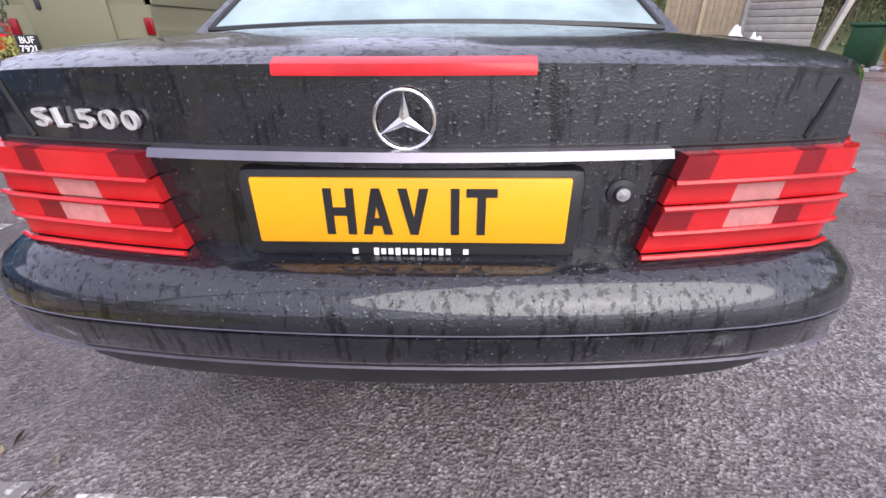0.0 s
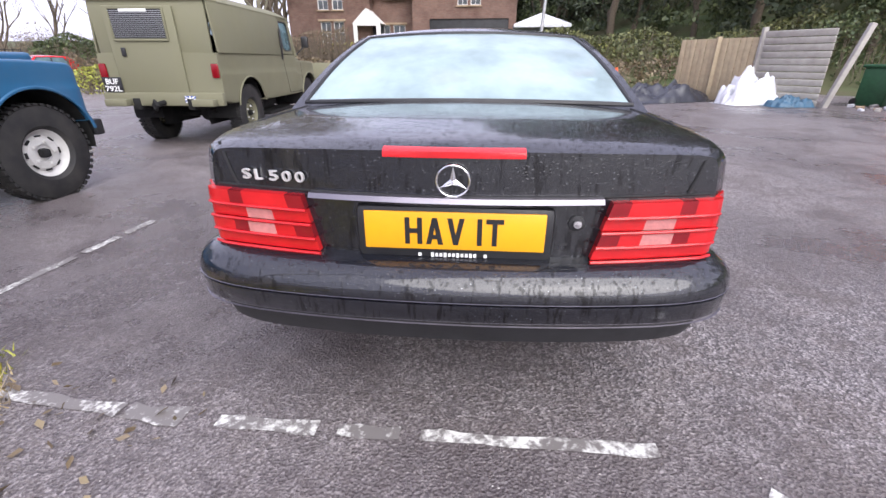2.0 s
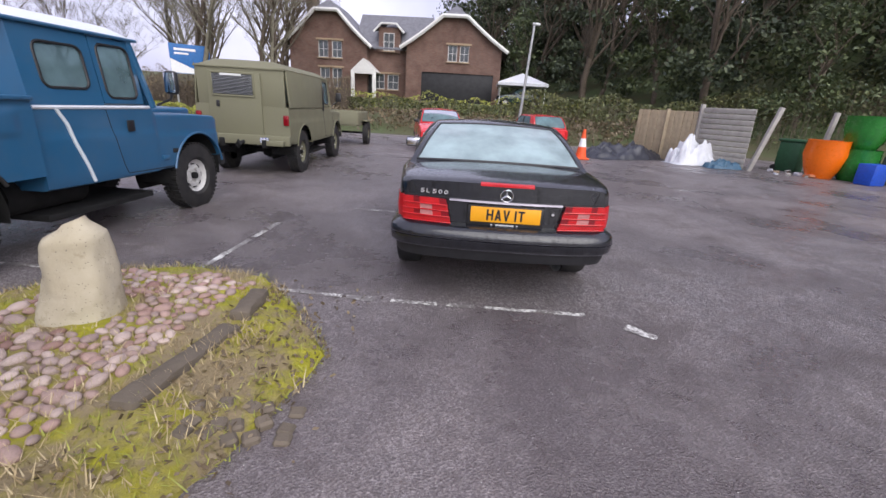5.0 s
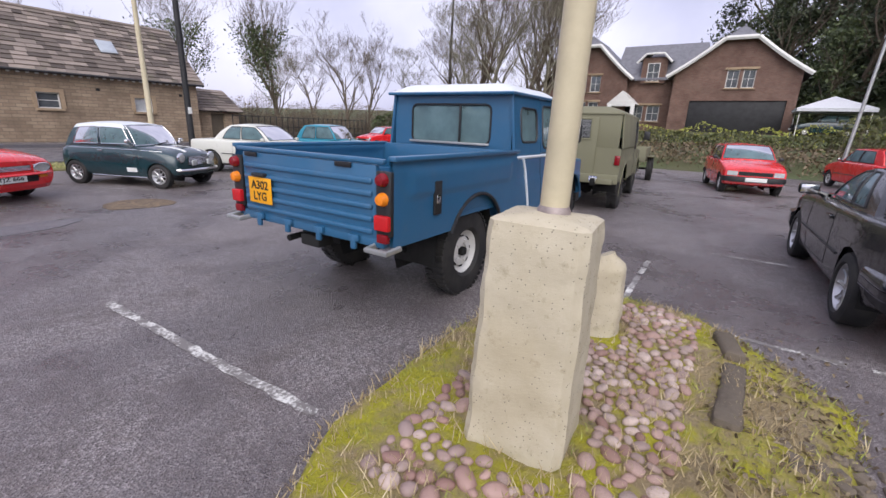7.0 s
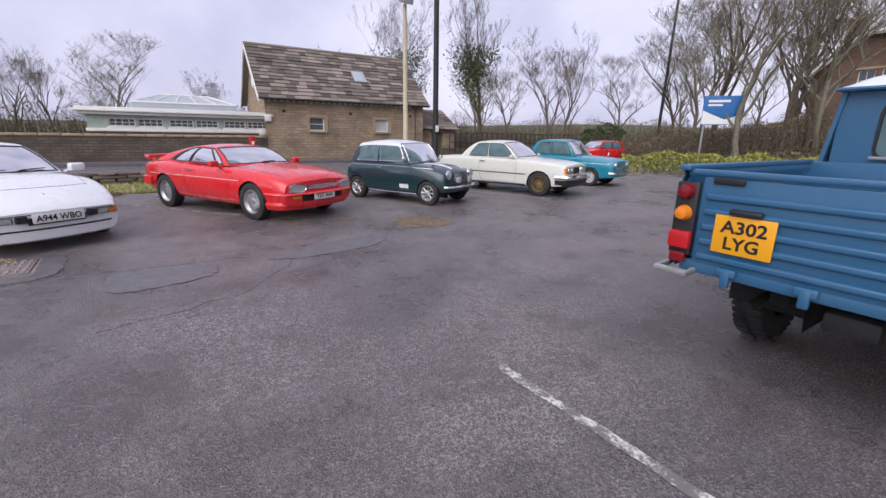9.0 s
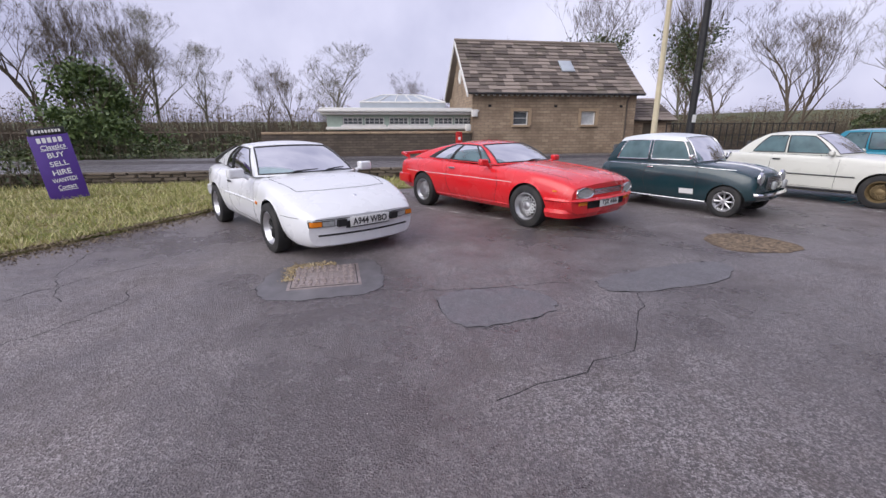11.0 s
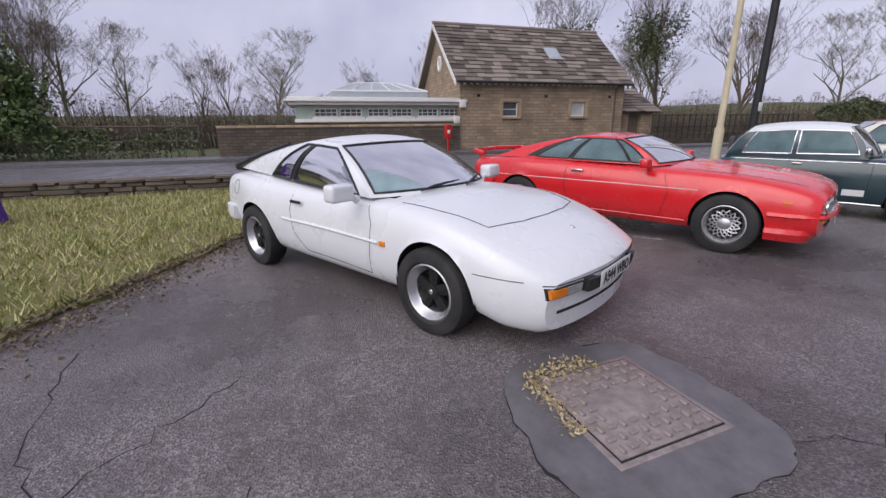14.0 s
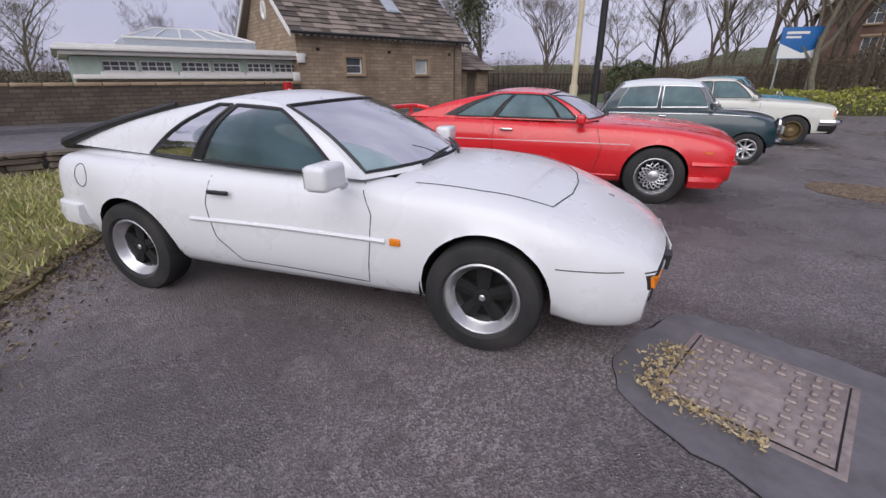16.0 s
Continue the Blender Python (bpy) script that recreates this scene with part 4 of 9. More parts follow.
part("cornice", boxes((GL / 2, 2.0, 2.24, GL + 0.5, 4.6, 0.12), (GL / 2, 2.0, 2.36, GL + 0.8, 4.9, 0.1), (GL / 2, 2.0, 2.46, GL + 0.6, 4.7, 0.1), bevel=0.02), WHITEWOOD, gar, "moulded white cornice")
bx0, bx1, by0, by1 = 1.6, 6.0, 0.9, 3.6
lv = [(bx0, by0, 2.5), (bx1, by0, 2.5), (bx1, by1, 2.5), (bx0, by1, 2.5), (bx0, by0, 2.85), (bx1, by0, 2.85), (bx1, by1, 2.85), (bx0, by1, 2.85), (bx0 + 1.2, 2.1, 3.3), (bx1 - 1.2, 2.1, 3.3), (bx1 - 1.2, 2.4, 3.3), (bx0 + 1.2, 2.4, 3.3)]
lan = mesh("roof_lantern", lv, [(0, 1, 5, 4), (1, 2, 6, 5), (2, 3, 7, 6), (3, 0, 4, 7), (4, 5, 9, 8), (5, 6, 10, 9), (6, 7, 11, 10), (7, 4, 8, 11), (8, 9, 10, 11)], LEAD, gar, "pale glazed roof lantern", 0)
for a, b in ((4, 8), (5, 9), (6, 10), (7, 11), (4, 5), (8, 9)):
    mesh("glazing_bar", *tube([lv[a], lv[b]], 0.045, 6), WHITEWOOD, lan)
for i in range(1, 5):
    x = bx0 + (bx1 - bx0) * i / 5
    xt = bx0 + 1.2 + (bx1 - bx0 - 2.4) * i / 5
    mesh("glazing_bar", *tube([(x, by0, 2.86), (xt, 2.1, 3.31)], 0.03, 6), WHITEWOOD, lan)

# meter boxes on the cottage corner
mb = thing("meter_box", "white meter box on the cottage corner", "utility box", pose(-28.62, -0.25, 2.1))
box("body", 0, 0, 0.15, 0.14, 0.30, 0.36, WHITEWOOD, mb, "", 0.015)
box("door", 0.075, 0, 0.15, 0.012, 0.24, 0.3, WHITEWOOD, mb, "", 0.004)
mb2 = thing("meter_box", "cream meter box on the roadside wall", "utility box", pose(-28.30, -0.65, 1.36))
box("body", 0, 0, 0.16, 0.14, 0.26, 0.32, WHITEWOOD, mb2, "", 0.015)
box("door", 0.075, 0, 0.16, 0.012, 0.2, 0.26, CREAM, mb2, "", 0.004)

# post box
pb = thing("post_box", "small red post box on a post by the wall", "post box", pose(-28.05, -1.15, 0.13))
part("body", boxes((0, 0, 0.86, 0.24, 0.30, 0.60), bevel=0.05), POSTRED, pb)
mesh("cap", *lathe([(0, 1.19), (0.1, 1.19), (0.17, 1.17), (0.17, 1.14), (0, 1.14)], 16, "z"), POSTRED, pb)
box("slot", 0.122, 0, 1.02, 0.006, 0.2, 0.03, INK, pb, "", 0.002)
box("notice", 0.123, 0, 0.86, 0.006, 0.12, 0.15, WHITE_INK, pb, "white collection notice", 0.002)
mesh("post", *tube([(0, 0, 0), (0, 0, 0.6)], 0.05, 10), POSTRED, pb)

# brick house on its terrace to the north
HY = 36.0
hs = thing("brick_house", "two-storey brick house with slate gables and white bargeboards", "house", pose(-0.1, HY, 1.75) @ Matrix.Diagonal((1.11, 1, 1.06, 1)))
# local x runs east, y runs north into the house; the front at y = 0
def gabled(x0, x1, y0, depth, ev, rz, wins, doors=()):
    wall("wall", x1 - x0, ev, 0.35, [(a - x0, b - x0, c, min(d, ev)) for a, b, c, d in (*wins, *doors) if c < ev], BRICKWORK, pose(x0, y0, 0), hs)
    xm = (x0 + x1) / 2
    top = [w for w in wins if w[2] >= ev]
    v = [(x0, y0, ev), (x1, y0, ev), (xm + 0.9, y0, rz - 0.95), (xm - 0.9, y0, rz - 0.95)]
    mesh("gable", v + [(a, b + 0.35, c) for a, b, c in v], [(0, 1, 2, 3), (7, 6, 5, 4)] + [(i, (i + 1) % 4, 4 + (i + 1) % 4, 4 + i) for i in range(4)], BRICKWORK, hs, smooth=0)
    for x in (x0, x1 - 0.35):
        box("wall", x + 0.175, y0 + 0.35 + (depth - 0.35) / 2, ev / 2, 0.35, depth - 0.35, ev, BRICKWORK, hs, "", 0)
    for s in (-1, 1):
        xe = xm + s * ((x1 - x0) / 2 + 0.45)
        q = [(xe, y0 - 0.4, ev - 0.35), (xm + s * 0.9, y0 - 0.4, rz - 0.85), (xm, y0 + 0.6, rz), (xm, y0 + depth, rz), (xe, y0 + depth, ev - 0.35)]
        t = Vector((0, 0, -0.1))
        mesh("roof", q + [Vector(p) + t for p in q], [(0, 1, 2, 3, 4), (9, 8, 7, 6, 5)] + [(i, (i + 1) % 5, 5 + (i + 1) % 5, 5 + i) for i in range(5)], GREYSLATE, hs, "grey slate roof", 0)
        rise = [Vector((xe, y0 - 0.43, ev - 0.42)).lerp(Vector((xm + s * 0.9, y0 - 0.43, rz - 0.92)), k / 10) + Vector((0, 0, -0.10 * math.sin(math.pi * k / 10))) for k in range(11)]
        mesh("bargeboard", *tube(rise, 0.15, 6), WHITEWOOD, hs, "white scalloped bargeboard")
    mesh("roof", [(xm - 0.95, y0 - 0.42, rz - 0.88), (xm + 0.95, y0 - 0.42, rz - 0.88), (xm, y0 + 0.65, rz + 0.02)], [(0, 1, 2)], GREYSLATE, hs, smooth=0)
    mesh("bargeboard", *tube([(xm - 0.9, y0 - 0.43, rz - 0.92), (xm + 0.9, y0 - 0.43, rz - 0.92)], 0.15, 6), WHITEWOOD, hs)


gabled(-6.1, 1.1, 0.0, 6.0, 4.3, 7.2, [(-2.95, -2.25, 3.1, 4.28), (-2.05, -1.35, 3.1, 4.28)], [(-4.9, 0.6, 0.05, 2.25)])
gabled(-15.6, -9.4, 1.0, 6.0, 4.3, 7.4, [(-13.3, -12.5, 3.0, 4.28), (-12.2, -11.4, 3.0, 4.28), (-13.2, -12.4, 0.7, 2.2), (-12.2, -11.4, 0.7, 2.2)])
wall("wall", 3.3, 4.3, 0.35, [(0.35, 1.25, 0.8, 2.0), (1.5, 2.4, 0.8, 2.0)], BRICKWORK, pose(-9.4, 2.0, 0), hs)
for a, b, c, d, y in ((-2.95, -2.25, 3.1, 4.28, 0), (-2.05, -1.35, 3.1, 4.28, 0), (-13.3, -12.5, 3.0, 4.28, 1), (-12.2, -11.4, 3.0, 4.28, 1), (-13.2, -12.4, 0.7, 2.2, 1), (-12.2, -11.4, 0.7, 2.2, 1), (-9.05, -8.15, 0.8, 2.0, 2), (-7.9, -7.0, 0.8, 2.0, 2)):
    window(a, b, c, d, pose(0, y, 0), hs, WHITEWOOD, (1, 1), surround=0.0)
    box("lintel", (a + b) / 2, y - 0.01, d + 0.09, b - a + 0.3, 0.06, 0.16, SANDSTONE, hs, "", 0.01)
box("garage_door", -2.15, 0.15, 1.15, 5.5, 0.1, 2.2, BLACKWOOD, hs, "dark boarded garage doors", 0.01)
q = [(-10.6, 1.6, 4.0), (-4.6, 1.6, 4.0), (-4.6, 4.6, 6.9), (-10.6, 4.6, 6.9)]
mesh("roof", q + [(x, y, z - 0.12) for x, y, z in q], [(0, 1, 2, 3), (7, 6, 5, 4), (0, 4, 5, 1), (1, 5, 6, 2), (2, 6, 7, 3), (3, 7, 4, 0)], GREYSLATE, hs, smooth=0)
q2 = [(-10.6, 4.6, 6.9), (-4.6, 4.6, 6.9), (-4.6, 8, 4.0), (-10.6, 8, 4.0)]
mesh("roof", q2, [(0, 1, 2, 3)], GREYSLATE, hs, smooth=0)
box("wall", -7.25, 7.0, 2.0, 17.0, 0.35, 4.0, BRICKWORK, hs, "", 0)
# dormer
box("dormer_wall", -7.75, 1.95, 4.6, 1.7, 0.5, 1.9, BRICKWORK, hs, "", 0)
window(-8.2, -7.35, 3.8, 5.15, pose(0, 1.65, 0), hs, WHITEWOOD, (1, 1), deep=0.03)
dv = [(-8.9, 1.4, 5.2), (-6.6, 1.4, 5.2), (-7.2, 1.4, 5.9), (-8.3, 1.4, 5.9), (-7.75, 3.4, 6.3), (-8.9, 3.6, 5.5), (-6.6, 3.6, 5.5)]
mesh("dormer_roof", dv, [(0, 3, 4, 5), (3, 2, 4), (2, 1, 6, 4)], GREYSLATE, hs, smooth=0)
mesh("bargeboard", *tube([(-8.95, 1.36, 5.15), (-8.35, 1.36, 5.8), (-7.15, 1.36, 5.8), (-6.55, 1.36, 5.15)], 0.09, 6), WHITEWOOD, hs)
# porch
pv = [(-10.5, 0.0, 2.0), (-9.45, 0.0, 3.0), (-8.4, 0.0, 2.0)]
mesh("porch_gable", pv + [(x, y + 1.8, z) for x, y, z in pv], [(0, 2, 1), (3, 4, 5), (0, 1, 4, 3), (1, 2, 5, 4), (2, 0, 3, 5)], WHITEWOOD, hs, "white porch gable", 0)
part("porch_frame", boxes((-10.3, 0.1, 1.0, 0.28, 0.2, 2.0), (-8.6, 0.1, 1.0, 0.28, 0.2, 2.0), (-9.45, 0.1, 1.93, 1.5, 0.2, 0.2), bevel=0.02), WHITEWOOD, hs)
box("front_door", -9.45, 1.7, 0.95, 1.3, 0.1, 1.9, BLACKWOOD, hs, "", 0.01)
for x, y, z in ((-14.6, 4.0, 8.0),):
    ch = box("chimney", x, y, z - 1.1, 0.9, 0.7, 2.2, DARK_STONE, hs, "", 0.01)
    box("cap", x, y, z + 0.05, 1.1, 0.9, 0.14, SANDSTONE, ch)
    for dx in (-0.22, 0.22):
        mesh("chimney_pot", *moved(lathe([(0.0, 0.1), (0.13, 0.1), (0.11, 0.5), (0.0, 0.5)], 10, "z"), Matrix.Translation((x + dx, y, z))), DARK_STONE, ch)


# ---- vehicles: x to the car's right, y forward, z up, origin on the ground midway between the axles ----
from mathutils.bvhtree import BVHTree

SOFT = [(0, 0), (0.78, 0), (0.92, 0.05), (0.985, 0.30), (1.0, 0.52), (0.99, 0.72), (0.955, 0.92), (0.88, 1.0), (0.70, 1.40), (0.35, 1.9), (0, 2)]
CRISP = [(0, 0), (0.80, 0), (0.94, 0.03), (0.97, 0.10), (1.0, 0.55), (1.0, 0.62), (0.985, 0.90), (0.97, 0.97), (0.93, 1.0), (0.80, 1.35), (0.4, 1.9), (0, 2)]


def shell(stations, profile, arches, bow=(0.12, 0.12), rake=(0.0, 0.0), n=120, rounds=1, cabin=None, lean_y=None):
    """The lower body lofted through stations (y, half width, bottom, shoulder, centre top), open at the cabin, with round wheel arches."""
    st = sorted(stations)
    ys = [s[0] for s in st]
    q = np.linspace(ys[0], ys[-1], n + 1)
    w, zb, ze, zt = (spline(ys, [s[i] for s in st], q) for i in range(1, 5))
    prof = chaikin(profile, rounds)
    dense = []
    for a, b in zip(prof, prof[1:]):
        k = max(1, int(math.hypot((b[0] - a[0]) * 0.9, (b[1] - a[1]) * (0.6 if b[1] <= 1 else 0.08)) / 0.05))
        dense += [(a[0] + (b[0] - a[0]) * i / k, a[1] + (b[1] - a[1]) * i / k) for i in range(k)]
    dense.append(prof[-1])
    full = dense + [(-x, z) for x, z in reversed(dense[1:-1])]
    M, verts = len(full), []
    wmax = max(w)
    for i in range(n + 1):
        for fx, fz in full:
            z = zb[i] + (ze[i] - zb[i]) * fz if fz <= 1 else ze[i] + (zt[i] - ze[i]) * (fz - 1)
            x, y = fx * w[i], q[i]
            er, ef = 1 - step(ys[0], ys[0] + 0.8, y), step(ys[-1] - 0.8, ys[-1], y)
            y += bow[0] * er * (x / wmax) ** 2 - bow[1] * ef * (x / wmax) ** 2
            y += rake[0] * er * (z - zb[i]) - rake[1] * ef * (z - zb[i])
            verts.append(Vector((x, y, z)))
    faces = [(i * M + j, i * M + (j + 1) % M, (i + 1) * M + (j + 1) % M, (i + 1) * M + j) for i in range(n) for j in range(M)]
    h, ring = len(dense), len(verts)
    K = 14
    for i, flip in ((0, False), (n, True)):
        base, rows = i * M, []
        for j in range(h):
            fx, fz = dense[j]
            z = zb[i] + (ze[i] - zb[i]) * fz if fz <= 1 else ze[i] + (zt[i] - ze[i]) * (fz - 1)
            row = [base + j]
            if 0 < j < h - 1:
                for k in range(1, K):
                    x = fx * w[i] * (1 - 2 * k / K)
                    y = q[i] + (bow[0] if not flip else -bow[1]) * (x / wmax) ** 2 + (rake[0] if not flip else -rake[1]) * (z - zb[i])
                    row.append(len(verts))
                    verts.append(Vector((x, y, z)))
                row.append(base + M - j)
            else:
                row = row * (K + 1)
            rows.append(row)
        for ra, rb in zip(rows, rows[1:]):
            for k in range(K):
                f = tuple(dict.fromkeys((ra[k], rb[k], rb[k + 1], ra[k + 1])))
                if len(f) > 2:
                    faces.append(tuple(reversed(f)) if not flip else f)
    inner = set()
    for yc, zc, r in arches:
        for i, v in enumerate(verts):
            if abs(v.x) < 0.5 * wmax or v.z > zc + r + 0.02:
                continue
            dy, dz = v.y - yc, v.z - zc
            d = math.hypot(dy, dz) if dz > 0 else abs(dy)
            if d < r:
                if d < 0.80 * r:
                    inner.add(i)
                elif dz > 0:
                    v.y, v.z = yc + dy * r / d, zc + dz * r / d
                else:
                    v.y = yc + math.copysign(r, dy)
    keep = []
    for f in faces:
        if any(i in inner for i in f):
            continue
        if cabin:
            c = sum((verts[i] for i in f), Vector()) / len(f)
            top = all(i < ring and (i % M) >= h * cabin[2] and (i % M) <= M - h * cabin[2] for i in f)
            if top and cabin[0] < c.y < cabin[1]:
                continue
        keep.append(f)
    return verts, keep


def stencil(parent, ink):
    """Five block letters of a standard number plate: 50 by 79 mm, 14 mm strokes."""
    bar = lambda x, z, w, h: [(x, z), (x + w, z), (x + w, z + h), (x, z + h)]
    H = [bar(0, 0, 14, 79), bar(36, 0, 14, 79), bar(14, 33, 22, 14)]
    A = [[(0, 0), (15, 0), (31, 79), (18, 79)], [(35, 0), (50, 0), (32, 79), (19, 79)], bar(11, 16, 28, 13)]
    V = [[(0, 79), (18, 0), (31, 0), (15, 79)], [(50, 79), (32, 0), (19, 0), (35, 79)]]
    T = [bar(18, 0, 14, 65), bar(0, 65, 50, 14)]
    x = -141
    for strokes, step_on in ((H, 61), (A, 61), (V, 86), ([bar(0, 0, 14, 79)], 25), (T, 61)):
        sets = []
        for i, q in enumerate(strokes):
            pts = [((x + a) / 1000, (b - 39.5) / 1000) for a, b in q]
            sets.append(([(a, -0.0055 - 0.0003 * i, b) for a, b in pts] + [(a, -0.003, b) for a, b in pts], [(0, 1, 2, 3), (4, 7, 6, 5), (0, 4, 5, 1), (1, 5, 6, 2), (2, 6, 7, 3), (3, 7, 4, 0)]))
        mesh("letter", *join(*sets), ink, parent, smooth=0)
        x += step_on


class Car:
    """Gathers the parts of one vehicle."""

    def __init__(self, name, label, category, m, body_mat, verts, faces):
        self.root = thing(name, label, category, m)
        self.body = mesh("body", verts, faces, body_mat, self.root, smooth=35)
        self.tree = BVHTree.FromPolygons(verts, faces)
        self.paint = body_mat

    def side(self, y, z, s=1, off=0.0):
        h = self.tree.ray_cast(Vector((s * 2.5, y, z)), Vector((-s, 0, 0)))
        x = h[0].x if h[0] else s * 0.8
        return Vector((x + s * off, y, z))

    def end(self, x, z, s=1, off=0.0):
        h = self.tree.ray_cast(Vector((x, s * 4, z)), Vector((0, -s, 0)))
        y = h[0].y if h[0] and h[0].y * s > 0.8 else s * self.fallback
        return Vector((x, y + s * off, z))

    def top(self, x, y, off=0.0):
        h = self.tree.ray_cast(Vector((x, y, 3)), Vector((0, 0, -1)))
        return Vector((x, y, (h[0].z if h[0] else 0.8) + off))

    fallback = 2.0

    def line(self, name, pts, r, mat, where="side", off=0.0, both=True, label="", flat=1.0):
        """A seam or trim that follows the body's surface."""
        for s in (1, -1) if both else (1,):
            out = []
            for a, b in zip(pts, pts[1:]):
                k = max(1, int(math.hypot(b[0] - a[0], b[1] - a[1]) / 0.04))
                for i in range(k + (b is pts[-1])):
                    u, v = a[0] + (b[0] - a[0]) * i / k, a[1] + (b[1] - a[1]) * i / k
                    out.append(self.side(u, v, s, off) if where == "side" else self.top(u * s, v, off) if where == "top" else self.end(u * (s if both else 1), v, 1 if where == "front" else -1, off))
            mesh(name, *tube(out, r, 6), mat, self.root, label)

    def pad(self, name, quad, where, mat, off=0.006, thick=0.03, nu=10, nv=4, parent=None, label="", both=False, m=None):
        """A patch that hugs the surface: quad is four (a, b) corners, anticlockwise from lower left."""
        obs = []
        for s in (1, -1) if both else (1,):
            (a, b, c, d) = [Vector(p) for p in quad]

            def f(u, v):
                p = a.lerp(b, u).lerp(d.lerp(c, u), v)
                if where == "side":
                    return self.side(p.x, p.y, s, off)
                if where == "top":
                    return self.top(p.x * s, p.y, off)
                return self.end(p.x * s, p.y, 1 if where == "front" else -1, off)

            back = (-s * thick, 0, 0) if where == "side" else (0, 0, -thick) if where == "top" else (0, -thick if where == "front" else thick, 0)
            obs.append(mesh(name, *slab(f, nu, nv, back), mat, parent or self.root, label, 30))
        return obs

    def wheel(self, x, y, r, width, rim, style, mat=ALLOY, hub=None, s=1, fresh=[]):
        m = pose(x * s, y, r - 0.008, 0, 0, 0 if s > 0 else 180)
        w = new("wheel")
        w.parent, w.matrix_basis = self.root, m
        h, k = width / 2, rim
        tyre = [(k, -h * 0.8), (k + 0.02, -h), (r - 0.05, -h), (r - 0.012, -h * 0.86), (r, -h * 0.6), (r, h * 0.6), (r - 0.012, h * 0.86), (r - 0.05, h), (k + 0.02, h), (k, h * 0.8), (k - 0.012, h * 0.7)]
        ob = mesh("tyre", *lathe(tyre, 48), RUBBER, w)
        blocks = style == "chunky"
        tr = []
        n = 44 if blocks else 0
        for i in range(n):
            a = 2 * math.pi * i / n
            for dx, da in ((-h * 0.55, 0), (h * 0.55, 0.07)):
                tr.append((dx, (r + 0.004) * math.cos(a + da), (r + 0.004) * math.sin(a + da), h * 0.75, 0.02, 0.034, Euler((a + da, 0, 0)).to_matrix().to_4x4()))
        if tr:
            part("tread_block", boxes(*tr, bevel=0), RUBBER, ob)
        if style in ("chunky", "steel"):
            prof = [(k - 0.012, h * 0.72), (k - 0.02, h * 0.55), (k - 0.035, h * 0.3), (k * 0.72, h * 0.18), (k * 0.62, h * 0.42), (k * 0.36, h * 0.46), (k * 0.34, h * 0.25), (0.0, h * 0.25)]
            rm = mesh("rim", *lathe(prof, 40), mat, w)
            part("hub", boxes((h * 0.45, 0, 0, h * 0.7, k * 0.36, k * 0.36), bevel=0.02), MATTE if style == "chunky" else CHROME, w)
            part("vent_slot", boxes(*[(h * 0.31, k * 0.68 * math.cos(a), k * 0.68 * math.sin(a), 0.02, 0.012, 0.05, Euler((a, 0, 0)).to_matrix().to_4x4()) for a in np.linspace(0, 2 * math.pi, 8, endpoint=False)], bevel=0), SEAM, rm)
            part("wheel_nut", boxes(*[(h * 0.5, k * 0.47 * math.cos(a), k * 0.47 * math.sin(a), 0.03, 0.022, 0.022) for a in np.linspace(0, 2 * math.pi, 5, endpoint=False)], bevel=0.003, seg=1), STEEL, rm)
            return w
        lip = [(k + 0.004, h * 0.84), (k - 0.006, h * 0.88), (k - 0.014, h * 0.80), (k - 0.028, h * 0.45), (k - 0.044, h * 0.30)] if style == "dish" else [(k + 0.004, h * 0.84), (k - 0.006, h * 0.86), (k - 0.014, h * 0.72), (k - 0.026, h * 0.5), (k - 0.034, h * 0.4)]
        mesh("rim_barrel", *lathe([(k - 0.034, h * 0.4), (k - 0.045, h * 0.1), (k - 0.05, -h * 0.6)], 40), mat, w)
        rm = mesh("rim", *lathe(lip, 48), mat if style != "dish" else ALLOY, w, "polished rim")
        mesh("wheel_back", *lathe([(k - 0.05, -h * 0.3), (0.0, -h * 0.3)], 32), MATTE, w)
        sets = []
        if style == "dish":  # five broad dark spokes
            for a in np.linspace(0.3, 0.3 + 2 * math.pi, 5, endpoint=False):
                e = Euler((a, 0, 0)).to_matrix().to_4x4()
                sp = [(h * 0.36, 0, -0.028), (h * 0.36, 0, 0.028), (h * 0.26, k - 0.046, 0.042), (h * 0.26, k - 0.046, -0.042)]
                v = sp + [(x0 - 0.035, y0, z0) for x0, y0, z0 in sp]
                v += [(h * 0.48, 0.02, 0), (h * 0.40, k - 0.045, 0)]
                sets.append(moved((v, [(0, 8, 9, 3), (8, 1, 2, 9), (2, 9, 3), (7, 6, 5, 4), (1, 5, 6, 2), (0, 3, 7, 4)]), e))
            mesh("spokes", *join(*sets), hub or MATTE, w, "black painted spokes", 20)
            mesh("centre_cap", *lathe([(0.05, h * 0.3), (0.05, h * 0.48), (0.03, h * 0.56), (0.0, h * 0.58)], 20), hub or MATTE, w)
            mesh("cap_badge", *lathe([(0.018, h * 0.565), (0.014, h * 0.6), (0.0, h * 0.61)], 12), ALLOY, w)
        elif style == "lattice":
            for i in range(16):
                a = 2 * math.pi * i / 16
                for t in (-1, 1):
                    pts = [(h * (0.42 + 0.1 * math.sin(u * 3)), (0.06 + (k - 0.11) * u) * math.cos(a + t * 0.62 * u), (0.06 + (k - 0.11) * u) * math.sin(a + t * 0.62 * u)) for u in (0, 0.33, 0.66, 1)]
                    sets.append(tube(pts, 0.0075, 5))
            mesh("spokes", *join(*sets), mat, w, "cross-laced spokes")
            mesh("centre_cap", *lathe([(0.065, h * 0.25), (0.06, h * 0.5), (0.03, h * 0.62), (0.0, h * 0.62)], 20), mat, w)
        else:  # eight-spoke
